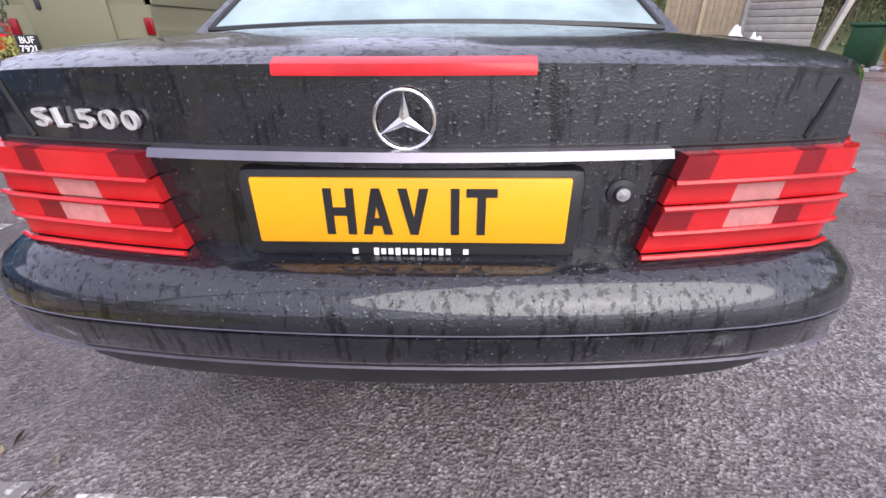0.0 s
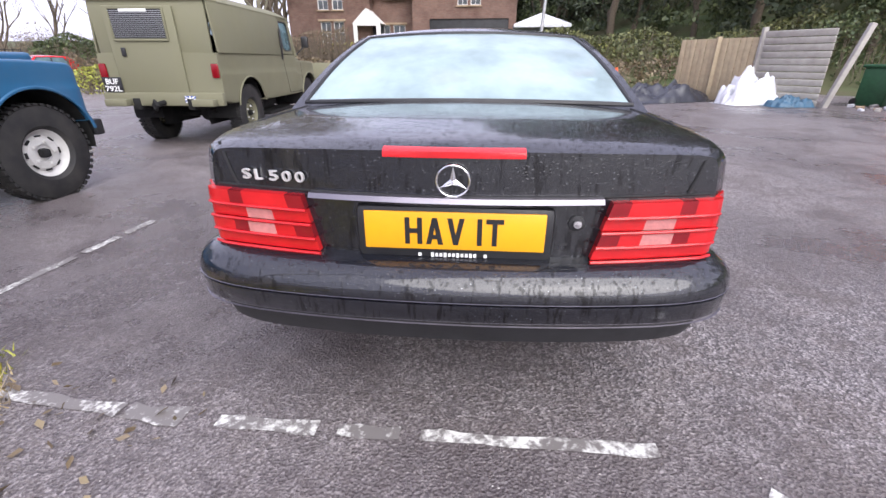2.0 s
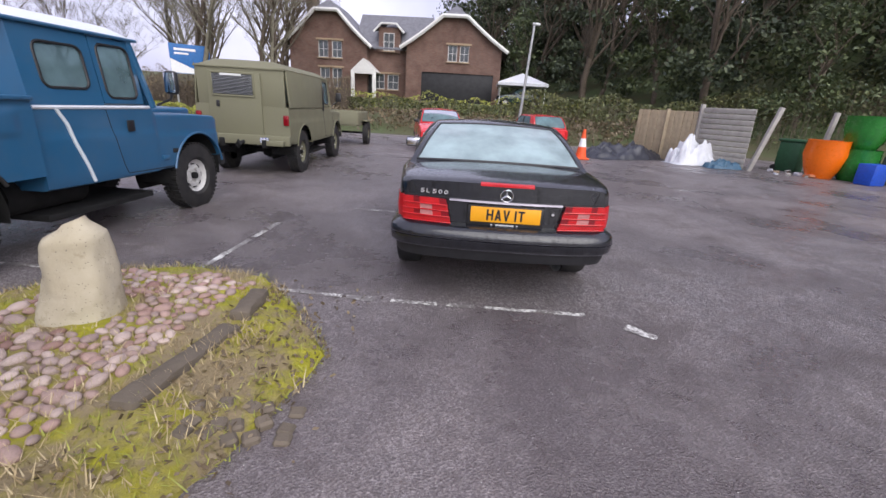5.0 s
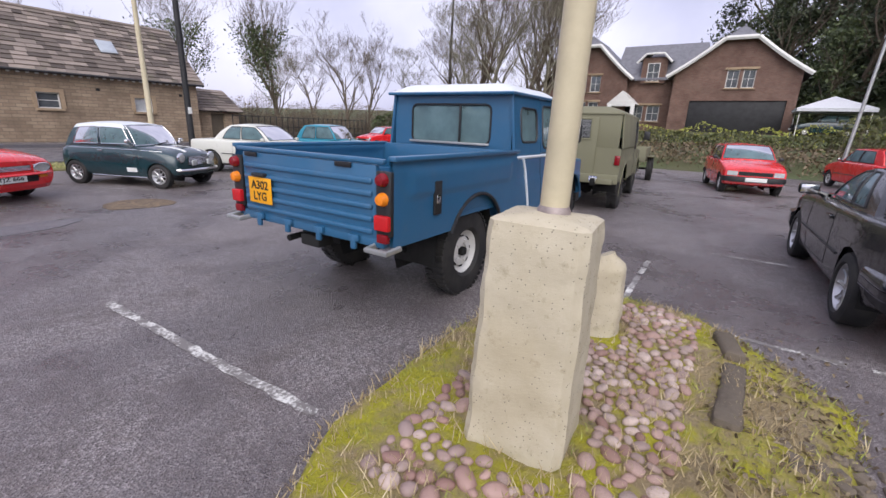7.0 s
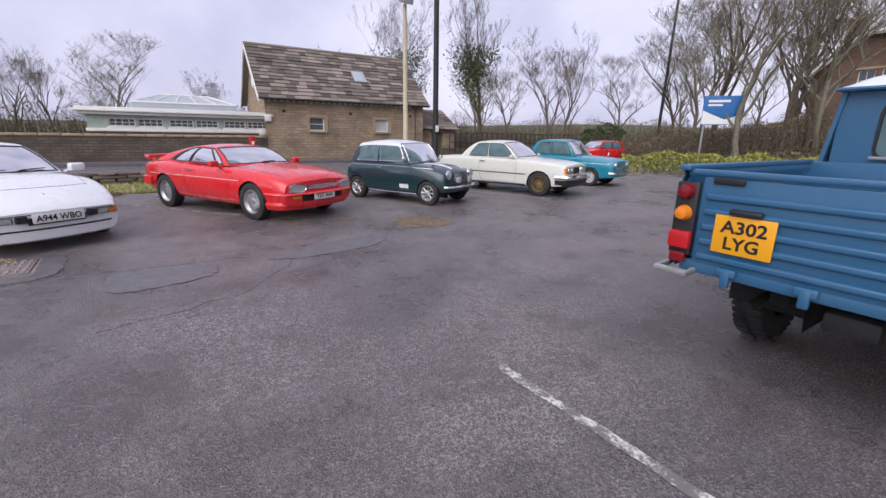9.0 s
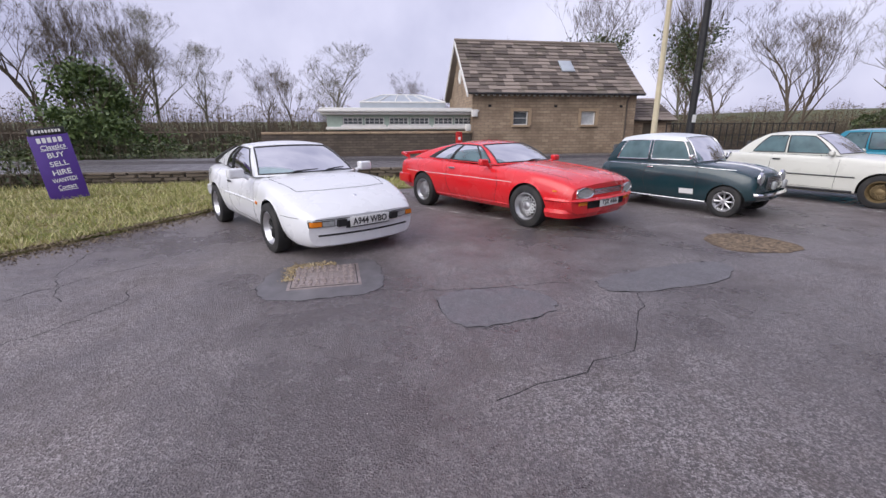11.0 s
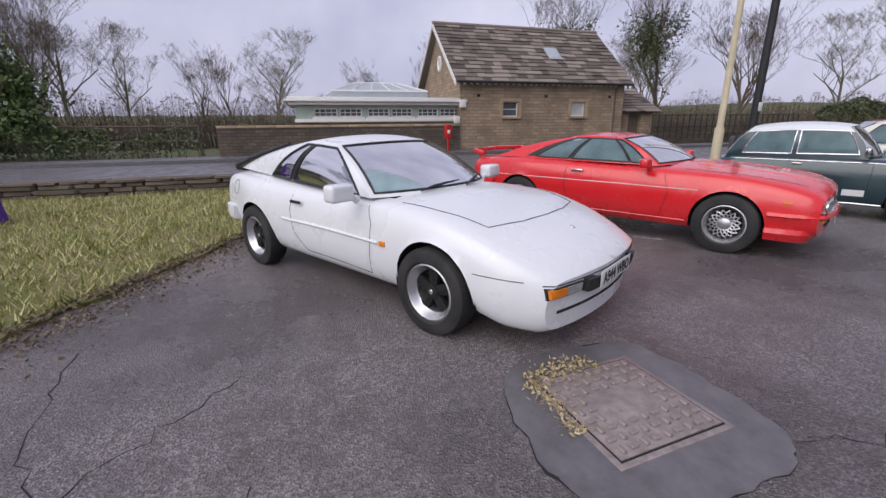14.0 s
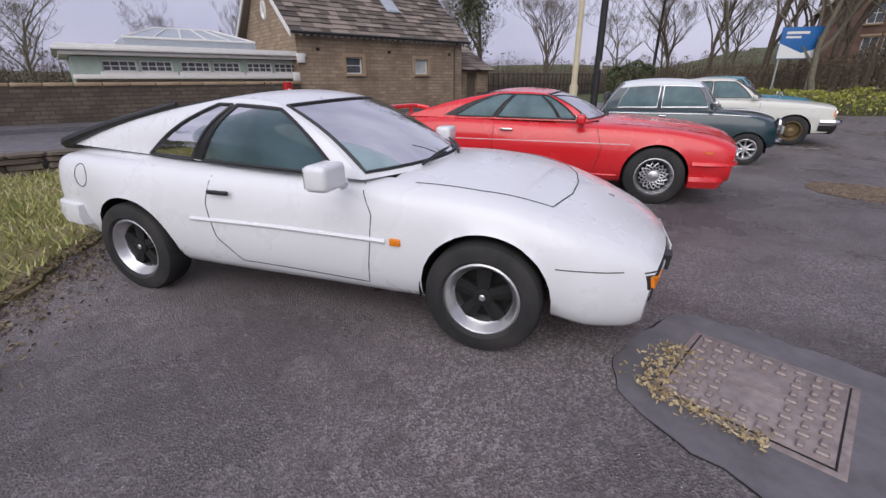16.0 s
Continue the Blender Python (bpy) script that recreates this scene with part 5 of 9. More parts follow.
            for a in np.linspace(0, 2 * math.pi, 8, endpoint=False):
                sets.append(tube([(h * 0.5, 0.03 * math.cos(a), 0.03 * math.sin(a)), (h * 0.5, (k * 0.6) * math.cos(a), (k * 0.6) * math.sin(a)), (h * 0.62, (k - 0.02) * math.cos(a), (k - 0.02) * math.sin(a))], [0.022, 0.014, 0.02], 6))
            mesh("spokes", *join(*sets), mat, w)
            mesh("centre_cap", *lathe([(0.05, h * 0.3), (0.05, h * 0.6), (0.0, h * 0.66)], 18), mat, w)
        return w

    def wells(self, arches, half, mat=MATTE):
        for yc, zc, r in arches:
            for s in (1, -1):
                f = lambda u, v: (s * (half * (0.42 + 0.54 * v)), yc + (r + 0.012) * math.cos(math.pi * (1.12 * u - 0.06)), zc + (r + 0.012) * math.sin(math.pi * (1.12 * u - 0.06)))
                v, q = grid(f, 18, 2)
                disc = [(s * half * 0.42, yc + (r + 0.02) * math.cos(t), zc + (r + 0.02) * math.sin(t)) for t in np.linspace(-0.4, math.pi + 0.4, 20)]
                mesh("wheel_arch_liner", *join((v, q), (disc, [tuple(range(20))])), mat, self.root)

    def greenhouse(self, screen, rear, cells, bands=(0.10, 0.90), side_bulge=0.03, crown=0.05, rub=0.02, roof_mat=None, pillar_mat=None, glass=GLASS, rear_glass=None, frame=TRIM, arch=0.02, wide=1.0, screen_glass=None):
        """Windscreen, side glass, rear window, pillars and roof. screen, rear: (y base, z base, half width base, y top, z top, half width top, sweep base, sweep top)."""
        roof_mat, pillar_mat, rear_glass = roof_mat or self.paint, pillar_mat or self.paint, rear_glass or glass

        def pane_end(p, s):
            yb, zb, wb, yt, zt, wt, cb, ct = p

            def f(u, v):
                a = Vector((u * wb, yb - s * cb * abs(u) ** 2.2, zb - 0.02 * u * u))
                b = Vector((u * wt, yt - s * ct * u * u, zt - crown * 0.5 * u * u))
                c = a.lerp(b, v)
                c.y += s * 0.02 * math.sin(math.pi * v)
                c.z += 0.03 * math.sin(math.pi * v)
                return c
            return f

        W, R = pane_end(screen, 1), pane_end(rear, -1)

        def roof(u, s):
            c = W(u, 1).lerp(R(u, 1), s)
            c.z += (arch + crown * 0.35 * (1 - u * u)) * math.sin(math.pi * s) ** 0.7 if 0 < s < 1 else 0
            c.x *= 1 + 0.03 * math.sin(math.pi * s)
            return c

        def side(s, v, sg):
            a = W(sg, 0).lerp(R(sg, 0), s)
            b = roof(sg, s)
            front, back = W(sg, v), R(sg, v)
            c = a.lerp(b, v) + (front - W(sg, 0).lerp(W(sg, 1), v)) * (1 - s) + (back - R(sg, 0).lerp(R(sg, 1), v)) * s
            c.x += sg * (side_bulge * math.sin(math.pi * v) + 0.02 * math.sin(math.pi * s) * (1 - v)) * math.sin(math.pi * min(1, max(0, s))) ** 0.5
            return c

        def ends(f, name, lo, hi, edge, gl):
            t = 0.012
            seal = []
            mesh(name, *grid(lambda u, v: f(-edge + 2 * edge * u, lo + (hi - lo) * v), 20, 8), gl, self.root, smooth=60)
            strip = [grid(lambda u, v, a=a, b=b: f(a + (b - a) * u, v), 3, 10) for a, b in ((-1, -edge), (edge, 1))]
            strip += [grid(lambda u, v, a=a, b=b: f(-edge + 2 * edge * u, a + (b - a) * v), 20, 2) for a, b in ((0, lo), (hi, 1))]
            ring = [f(-edge + 2 * edge * k / 16, lo) for k in range(17)] + [f(edge, lo + (hi - lo) * k / 8) for k in range(1, 9)] + [f(edge - 2 * edge * k / 16, hi) for k in range(1, 17)] + [f(-edge, hi - (hi - lo) * k / 8) for k in range(1, 8)]
            mesh(name + "_seal", *tube(ring, rub * 0.55, 6, True), frame, self.root, "black rubber seal")
            return strip

        tops = []
        strips = ends(W, "windscreen", 0.06, 0.95, 0.95, screen_glass or glass) + ends(R, "rear_window", 0.06, 0.94, 0.93, rear_glass)
        for sg in (1, -1):
            for s0, s1, kind in cells:
                k = max(2, int((s1 - s0) * 30))
                if kind != "g":
                    if kind == "p":
                        strips.append(grid(lambda u, v: side(s0 + (s1 - s0) * u, bands[1] * v, sg), k, 12))
                        tops.append(grid(lambda u, v: side(s0 + (s1 - s0) * u, bands[1] + (1 - bands[1]) * v, sg), k, 3))
                        continue
                    mesh("pillar", *grid(lambda u, v: side(s0 + (s1 - s0) * u, bands[0] + (bands[1] - bands[0]) * v, sg) + Vector((sg * 0.004, 0, 0)), k, 12), frame, self.root, "black pillar", 60)
                for a, b in ((0, bands[0]), (bands[1], 1)):
                    (tops if b == 1 else strips).append(grid(lambda u, v: side(s0 + (s1 - s0) * u, a + (b - a) * v, sg), k, 3))
                if kind == "g":
                    P = lambda u, v: side(s0 + (s1 - s0) * u, bands[0] + (bands[1] - bands[0]) * v, sg)
                    mesh("side_window", *grid(P, k, 8), glass, self.root, smooth=60)
                    ring = [P(i / 14, 0) for i in range(15)] + [P(1, i / 8) for i in range(1, 9)] + [P(1 - i / 14, 1) for i in range(1, 15)] + [P(0, 1 - i / 8) for i in range(1, 8)]
                    mesh("window_seal", *tube([p + Vector((sg * 0.003, 0, 0)) for p in ring], rub * 0.5, 6, True), frame, self.root)
        for half in (tops[:len(tops) // 2], tops[len(tops) // 2:]):
            mesh("cant_rail", *join(*half), roof_mat, self.root, smooth=50)
        mesh("pillar_frame", *join(*strips), pillar_mat, self.root, smooth=50)
        mesh("roof", *slab(lambda u, v: roof(-1 + 2 * u, v), 24, 16, (0, 0, -0.015)), roof_mat, self.root, smooth=50)
        self.screen_fn, self.side_fn, self.roof_fn, self.rear_fn = W, side, roof, R
        return W

    def cabin(self, y0, y1, half, zseat=0.52, mat=CLOTH, rows=2, wheel_s=1):
        box("floor_pan", 0, (y0 + y1) / 2, 0.30, half * 1.8, y1 - y0, 0.06, MATTE, self.root)
        part("dashboard", boxes((0, y1 - 0.12, zseat + 0.24, half * 1.75, 0.32, 0.16), bevel=0.05), TRIM, self.root)
        for k in range(rows):
            ys = y0 + (0.38 if rows == 2 and k == 1 else 0.0) + (0.75 if k == 0 else -0.15)
            for s in (1, -1):
                part("seat", boxes((s * half * 0.48, ys, zseat - 0.08, half * 0.72, 0.5, 0.16), (s * half * 0.48, ys - 0.30, zseat + 0.22, half * 0.66, 0.14, 0.56, Euler((0.22, 0, 0)).to_matrix().to_4x4()),
                                  (s * half * 0.48, ys - 0.40, zseat + 0.56, half * 0.34, 0.09, 0.16), bevel=0.045), mat, self.root)
        ring = [(wheel_s * half * 0.48 + 0.18 * math.cos(a), y1 - 0.42 + 0.07 * math.sin(a), zseat + 0.28 + 0.165 * math.sin(a)) for a in np.linspace(0, 2 * math.pi, 24, endpoint=False)]
        sp = [tube([(wheel_s * half * 0.48, y1 - 0.42, zseat + 0.28), ring[i]], 0.012, 5) for i in (0, 12, 18)]
        mesh("steering_wheel", *join(tube(ring, 0.013, 6, True), *sp), TRIM, self.root)

    def plate(self, text, m, w=0.52, h=0.111, ground=YELLOWPLATE, ink=INK, rows=1):
        p = new("number_plate")
        p.parent, p.matrix_basis = self.root, m
        tagged(p, "yellow number plate" if ground == YELLOWPLATE else "white number plate" if ground == WHITEPLATE else "black number plate")
        box("plate", 0, 0, 0, w, 0.008, h, ground, p, "", 0.004)
        lines = text.split("\n")
        for i, t in enumerate(lines):
            hh = 0.079 if rows == 1 else 0.079
            z = 0 if rows == 1 else (0.046 if i == 0 else -0.046)
            width = min(w * 0.9, (0.0465 if t == "HAV IT" else 0.057) * len(t))
            if t == "HAV IT":
                stencil(p, ink)
                continue
            lettering("lettering", t, width, hh if rows == 1 else 0.072, ink, p, pose(0, -0.0055, z), 0.001, 0.022)
        return p

    def mirror(self, p, s, mat, size=(0.19, 0.10, 0.12), arm=0.07):
        y, z, x = p
        q = new("door_mirror")
        q.parent, q.matrix_basis = self.root, pose(s * x, y, z)
        part("housing", boxes((s * (arm + size[0] / 2), 0, 0.05, *size), bevel=0.028, seg=3), mat, q)
        box("glass", s * (arm + size[0] / 2), -size[1] / 2 - 0.001, 0.05, size[0] * 0.82, 0.004, size[2] * 0.78, CHROME, q, "", 0.001)
        mesh("arm", *tube([(0, 0, -0.02), (s * arm * 0.6, 0, 0.0), (s * (arm + 0.05), 0, 0.03)], [0.035, 0.026, 0.03], 8), mat, q)

    def wiper(self, a, b, lift=0.015):
        W = self.screen_fn
        q = new("wiper")
        q.parent = self.root
        pa, pb = W(*a) + Vector((0, lift, lift)), W(*b) + Vector((0, lift, lift))
        pm = pa.lerp(pb, 0.55) + Vector((0, 0.012, 0.012))
        mesh("arm", *tube([pa, pa.lerp(pb, 0.3) + Vector((0, 0.02, 0.02)), pm], 0.008, 6), TRIM, q)
        mesh("blade", *tube([pa.lerp(pb, 0.12), pm, pb], [0.006, 0.011, 0.006], 6), TRIM, q)

    def bumper(self, outline, prof, mat, name="bumper", label="", rounds=2):
        """Sweeps a profile of (out, z) along a plan path; out is measured outwards along the path's normal."""
        path = [Vector((x, y, 0)) for x, y in chaikin(outline, rounds)]
        v, f, k = [], [], len(prof)
        for i, p in enumerate(path):
            d = (path[min(i + 1, len(path) - 1)] - path[max(i - 1, 0)]).normalized()
            nrm = Vector((d.y, -d.x, 0))
            for o, z in prof:
                v.append(p + nrm * o + Vector((0, 0, z)))
        n = len(path)
        for i in range(n - 1):
            for j in range(k):
                f.append((i * k + j, (i + 1) * k + j, (i + 1) * k + (j + 1) % k, i * k + (j + 1) % k))
        f += [tuple(range(k)), tuple(reversed(range((n - 1) * k, n * k)))]
        return mesh(name, v, f, mat, self.root, label, 35)


def heading(front, deg, half, wb):
    """Pose of a car whose near front wheel stands at front, from its heading (degrees from east), half track and wheelbase."""
    d = Vector((math.cos(radians(deg)), math.sin(radians(deg))))
    r = Vector((d.y, -d.x))
    c = Vector(front) - r * half - d * wb / 2
    return pose(c.x, c.y, 0, 0, 0, deg - 90)


# ---- black roadster with its hard top on ----
arch = [(-1.2575, 0.31, 0.355), (1.2575, 0.31, 0.355)]
sl_st = [(-2.19, 0.76, 0.42, 0.915, 0.930), (-2.16, 0.80, 0.40, 0.925, 0.945), (-2.02, 0.83, 0.34, 0.94, 0.965), (-1.7, 0.86, 0.26, 0.945, 0.985), (-1.26, 0.895, 0.22, 0.945, 0.99), (-0.6, 0.89, 0.2, 0.93, 0.97), (0.5, 0.89, 0.2, 0.91, 0.95),
         (1.26, 0.895, 0.2, 0.86, 0.90), (1.85, 0.86, 0.24, 0.76, 0.80), (2.15, 0.76, 0.3, 0.66, 0.69)]
sl_st = [(y, w * 0.945, a, b, c) for y, w, a, b, c in sl_st]
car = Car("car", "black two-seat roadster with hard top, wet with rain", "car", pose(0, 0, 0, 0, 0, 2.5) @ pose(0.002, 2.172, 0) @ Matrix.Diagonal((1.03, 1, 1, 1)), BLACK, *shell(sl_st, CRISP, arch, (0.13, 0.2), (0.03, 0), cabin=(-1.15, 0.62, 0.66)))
car.fallback = 2.18
E_ = lambda x, z, off=0.0: car.end(x, z, -1, off)
car.wells(arch, 0.835)
car.greenhouse((0.72, 0.93, 0.72, 0.05, 1.285, 0.58, 0.22, 0.10), (-1.40, 0.965, 0.775, -0.66, 1.30, 0.58, 0.10, 0.08), [(0, 0.06, "p"), (0.06, 0.60, "g"), (0.60, 0.64, "k"), (0.64, 0.84, "g"), (0.84, 1, "p")], (0.08, 0.90), rear_glass=REARGLASS, glass=GLASS)
car.cabin(-0.9, 0.6, 0.74, 0.5, rows=1)
for s in (1, -1):
    for y in (-1.2575, 1.2575):
        car.wheel(0.735, y, 0.315, 0.22, 0.205, "spokes", ALLOY, s=s)
    car.mirror((0.50, 0.93, 0.76), s, BLACK)
# rear panel: lamps of ribbed lenses in four bands
for s in (1, -1):
    lamp = new("tail_lamp")
    lamp.parent = car.root
    rows = 4
    for r in range(rows):
        z0, z1 = 0.632 + 0.0425 * r, 0.632 + 0.0425 * (r + 1) - 0.004
        for (f0, f1, k) in ((0.0, 0.16, "d"), (0.16, 0.34, "r"), (0.34, 0.60, "c"), (0.60, 0.74, "d"), (0.74, 1.0, "r")):
            if k == "c" and r == 0:
                k = "r"
            if f1 == 1.0 and r % 2:
                k = "a" if s < 0 else "r"
            xin0, xin1 = 0.380 + 0.04 * (r / rows), 0.380 + 0.04 * ((r + 1) / rows)
            xo = 0.735
            q = [(s * (xin0 + (xo - xin0) * f0), z0), (s * (xin0 + (xo - xin0) * f1), z0), (s * (xin1 + (xo - xin1) * f1), z1), (s * (xin1 + (xo - xin1) * f0), z1)]
            if s < 0:
                q = [q[1], q[0], q[3], q[2]]
            mat = {"d": DARKRED_LENS if r % 2 else RED_LENS, "c": CLEAR_LENS if r < 3 else RED_LENS, "r": RED_LENS, "a": RED_LENS}[k]
            car.pad("lens", q, "rear", mat, 0.022 + 0.008 * (r % 2), 0.036, 6, 2, lamp)
        rib = [car.end(s * (xin0 - 0.004 + (0.73 - xin0) * i / 10), z0 - 0.003, -1, 0.034) for i in range(11)]
        mesh("rib", *tube(rib, 0.005, 6), RED_LENS, lamp, "moulded red rib")
    side_wrap = [(-2.08, 0.635), (-1.94, 0.635), (-1.90, 0.80), (-2.08, 0.80)]
    if s > 0:
        car.pad("lens", side_wrap, "side", RED_LENS, 0.008, 0.03, 4, 4, lamp)
    else:
        (a, b, c, d) = [Vector(p) for p in side_wrap]
        mesh("lens", *slab(lambda u, v: car.side(*a.lerp(b, u).lerp(d.lerp(c, u), v), -1, 0.008), 4, 4, (0.03, 0, 0)), RED_LENS, lamp)
    # boot shut lines at the corners
    mesh("shut_line", *tube([car.top(s * 0.70, -1.28, 0.001), car.top(s * 0.71, -1.7, 0.001), car.top(s * 0.69, -2.06, 0.001), car.end(s * 0.66, 0.90, -1, 0.001), car.end(s * 0.645, 0.85, -1, 0.001), car.end(s * 0.63, 0.812, -1, 0.001)], 0.004, 6), SEAM, car.root)
car.line("shut_line", [(-0.72, 0.808), (0.72, 0.808)], 0.004, SEAM, "rear", 0.0, False)
mesh("brake_lamp", *slab(lambda u, v: car.end(-0.185 + 0.37 * u, 0.914 + 0.024 * v, -1, 0.010), 16, 3, (0, 0.03, 0)), RED_LENS, car.root, "long high red brake lamp")
mesh("boot_trim", *slab(lambda u, v: car.end(-0.395 + 0.79 * u, 0.797 + 0.013 * v, -1, 0.036 - 0.008 * v), 16, 2, (0, 0.04, 0)), DULLCHROME, car.root, "bright grip strip")
em = new("emblem")
em.parent, em.matrix_basis = car.root, pose(0, E_(0, 0.853).y - 0.008, 0.853, 4)
mesh("ring", *tube([(0.0435 * math.cos(a), 0, 0.0435 * math.sin(a)) for a in np.linspace(0, 2 * math.pi, 40, endpoint=False)], 0.0034, 8, True), CHROME, em)
mesh("spoke", *join(*[([(0, -0.006, 0), (0.042 * math.cos(a), 0, 0.042 * math.sin(a)), (0.009 * math.cos(a + 1.05), 0, 0.009 * math.sin(a + 1.05)), (0.009 * math.cos(a - 1.05), 0, 0.009 * math.sin(a - 1.05))], [(0, 2, 1), (0, 1, 3), (0, 3, 2), (1, 2, 3)]) for a in (math.pi / 2, math.pi * 7 / 6, math.pi * 11 / 6)]), CHROME, em, smooth=0)
yb = E_(-0.46, 0.85).y
for ch, dx, w in (("S", -0.092, 0.026), ("L", -0.054, 0.021), ("5", -0.006, 0.027), ("0", 0.034, 0.027), ("0", 0.074, 0.027)):
    x = -0.497 + dx
    turn = math.degrees(math.atan2(E_(x + 0.02, 0.847).y - E_(x - 0.02, 0.847).y, 0.04))
    lettering("badge", ch, w, 0.030, BADGE, car.root, pose(x, E_(x, 0.847).y - 0.010, 0.847, 4, 0, turn), 0.004, 0.006, "chrome model letter")
pr = E_(0, 0.72).y
box("plate_recess", 0.004, pr + 0.017, 0.702, 0.545, 0.05, 0.162, TRIM, car.root, "black plate surround", 0.022)
car.plate("HAV IT", pose(0.004, pr - 0.012, 0.712) @ Matrix.Diagonal((0.945, 1, 1, 1)), 0.52, 0.112)
for x, w, h in [(-0.055 + 0.0118 * i, 0.008, 0.010 + 0.003 * (i % 3 == 0)) for i in range(11)] + [(-0.09, 0.009, 0.009), (0.092, 0.009, 0.009)]:
    box("surround_letter", x, pr - 0.0085, 0.637, w, 0.003, h, WHITE_INK, car.root, "", 0)
mesh("boot_lock", *moved(lathe([(0.022, 0.0), (0.022, 0.006), (0.013, 0.008), (0.012, 0.012), (0, 0.012)], 20, "z"), pose(0.335, E_(0.335, 0.735).y - 0.001, 0.735, 90)), TRIM, car.root)
mesh("lock_barrel", *moved(lathe([(0.011, 0.0), (0.011, 0.016), (0, 0.017)], 16, "z"), pose(0.335, E_(0.335, 0.735).y - 0.001, 0.735, 90)), CHROME, car.root)
RB = [(-0.91, -1.62), (-0.905, -1.95), (-0.885, -2.12), (-0.74, -2.225), (-0.40, -2.27), (0, -2.285), (0.40, -2.27), (0.74, -2.225), (0.885, -2.12), (0.905, -1.95), (0.91, -1.62)]
RB = [(x * 0.915, y) for x, y in RB]
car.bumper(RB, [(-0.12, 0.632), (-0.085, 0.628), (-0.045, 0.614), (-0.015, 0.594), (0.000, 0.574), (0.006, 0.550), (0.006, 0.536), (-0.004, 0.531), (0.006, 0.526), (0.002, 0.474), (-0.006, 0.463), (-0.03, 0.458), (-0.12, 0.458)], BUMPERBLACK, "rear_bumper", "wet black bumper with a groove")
car.bumper([(x * 0.975, y * 0.985) for x, y in RB], [(-0.10, 0.46), (-0.012, 0.46), (-0.018, 0.40), (-0.03, 0.365), (-0.16, 0.36)], TRIM, "rear_valance", "dull black lower valance")
for z, o in ((0.5345, 0.003), (0.4605, -0.002)):
    car.bumper(RB, [(o, z + 0.002), (o + 0.005, z), (o, z - 0.002)], DULLCHROME, "bumper_bead", "thin pale bead along the bumper")
FB = [(0.86, 1.62), (0.85, 1.95), (0.70, 2.2), (0.0, 2.28), (-0.70, 2.2), (-0.85, 1.95), (-0.86, 1.62)]
car.bumper(FB, [(-0.12, 0.58), (0, 0.55), (0.0, 0.40), (-0.05, 0.25), (-0.15, 0.25)], BUMPERBLACK, "front_bumper")
car.line("side_strip", [(-0.85, 0.52), (0.85, 0.52)], 0.012, TRIM, off=0.004)
car.line("door_line", [(-0.45, 0.9), (-0.5, 0.6), (-0.42, 0.32), (0.55, 0.30), (0.62, 0.5), (0.60, 0.9)], 0.003, SEAM)
for s in (1, -1):
    mesh("exhaust", *tube([(0.45, -1.8, 0.29), (0.45, -2.02, 0.285)], 0.035, 12, caps=False), GALV, car.root) if s > 0 else None
    box("door_handle", s * 0.845, -0.3, 0.79, 0.02, 0.2, 0.035, BLACK, car.root, "", 0.008)

# ---- white wedge-nosed coupe ----
arch = [(-1.2, 0.305, 0.345), (1.2, 0.305, 0.345)]
st944 = [(-2.03, 0.71, 0.36, 0.81, 0.85), (-1.96, 0.77, 0.33, 0.865, 0.90), (-1.7, 0.81, 0.28, 0.885, 0.925), (-1.2, 0.868, 0.24, 0.88, 0.92), (-0.75, 0.85, 0.2, 0.86, 0.90), (0.0, 0.815, 0.18, 0.835, 0.88), (0.55, 0.82, 0.18, 0.83, 0.89),
         (0.85, 0.84, 0.19, 0.825, 0.885), (1.2, 0.862, 0.2, 0.80, 0.845), (1.5, 0.845, 0.2, 0.725, 0.765), (1.75, 0.81, 0.155, 0.63, 0.665), (1.92, 0.74, 0.15, 0.545, 0.57), (1.98, 0.70, 0.18, 0.505, 0.52)]
st944 = [(y + 0.12 * max(0, y - 1.2) + 0.10 * min(0, y + 1.2), *rest) for y, *rest in st944]
car = Car("car", "white 1980s coupe with flared arches and a rear spoiler", "car", heading((-11.45, -6.69), 28.8, 0.80, 2.40), WHITE, *shell(st944, SOFT, arch, (0.14, 0.17), (0.05, -0.12), cabin=(-1.05, 0.66, 0.66)))
car.fallback = 2.07
car.wells(arch, 0.85)
car.greenhouse((0.80, 0.870, 0.735, 0.02, 1.248, 0.55, 0.30, 0.14), (-1.93, 0.945, 0.57, -0.62, 1.262, 0.52, -0.05, 0.0), [(0, 0.055, "p"), (0.055, 0.465, "g"), (0.465, 0.50, "k"), (0.50, 0.655, "g"), (0.655, 1, "p")], (0.015, 0.88), side_bulge=0.05, rub=0.022, glass=DARKGLASS, rear_glass=GLASS, screen_glass=MISTSCREEN)
car.cabin(-1.0, 0.62, 0.70, 0.46)
for s in (1, -1):
    for y in (-1.2, 1.2):
        car.wheel(0.775, y, 0.308, 0.205, 0.198, "dish", ALLOY, MATTE, s=s)
    car.mirror((0.42, 0.86, 0.80), s, WHITE, (0.20, 0.13, 0.13), 0.06)
    box("door_handle", s * 0.835, -0.42, 0.735, 0.022, 0.155, 0.026, TRIM, car.root, "black door handle", 0.008)
    q = new("marker_lamp")
    q.parent, q.matrix_basis = car.root, pose(s * (abs(car.side(0.72, 0.55, s).x) + 0.004), 0.72, 0.55)
    box("lens", 0, 0, 0, 0.018, 0.062, 0.04, AMBER, q, "amber side repeater", 0.006)
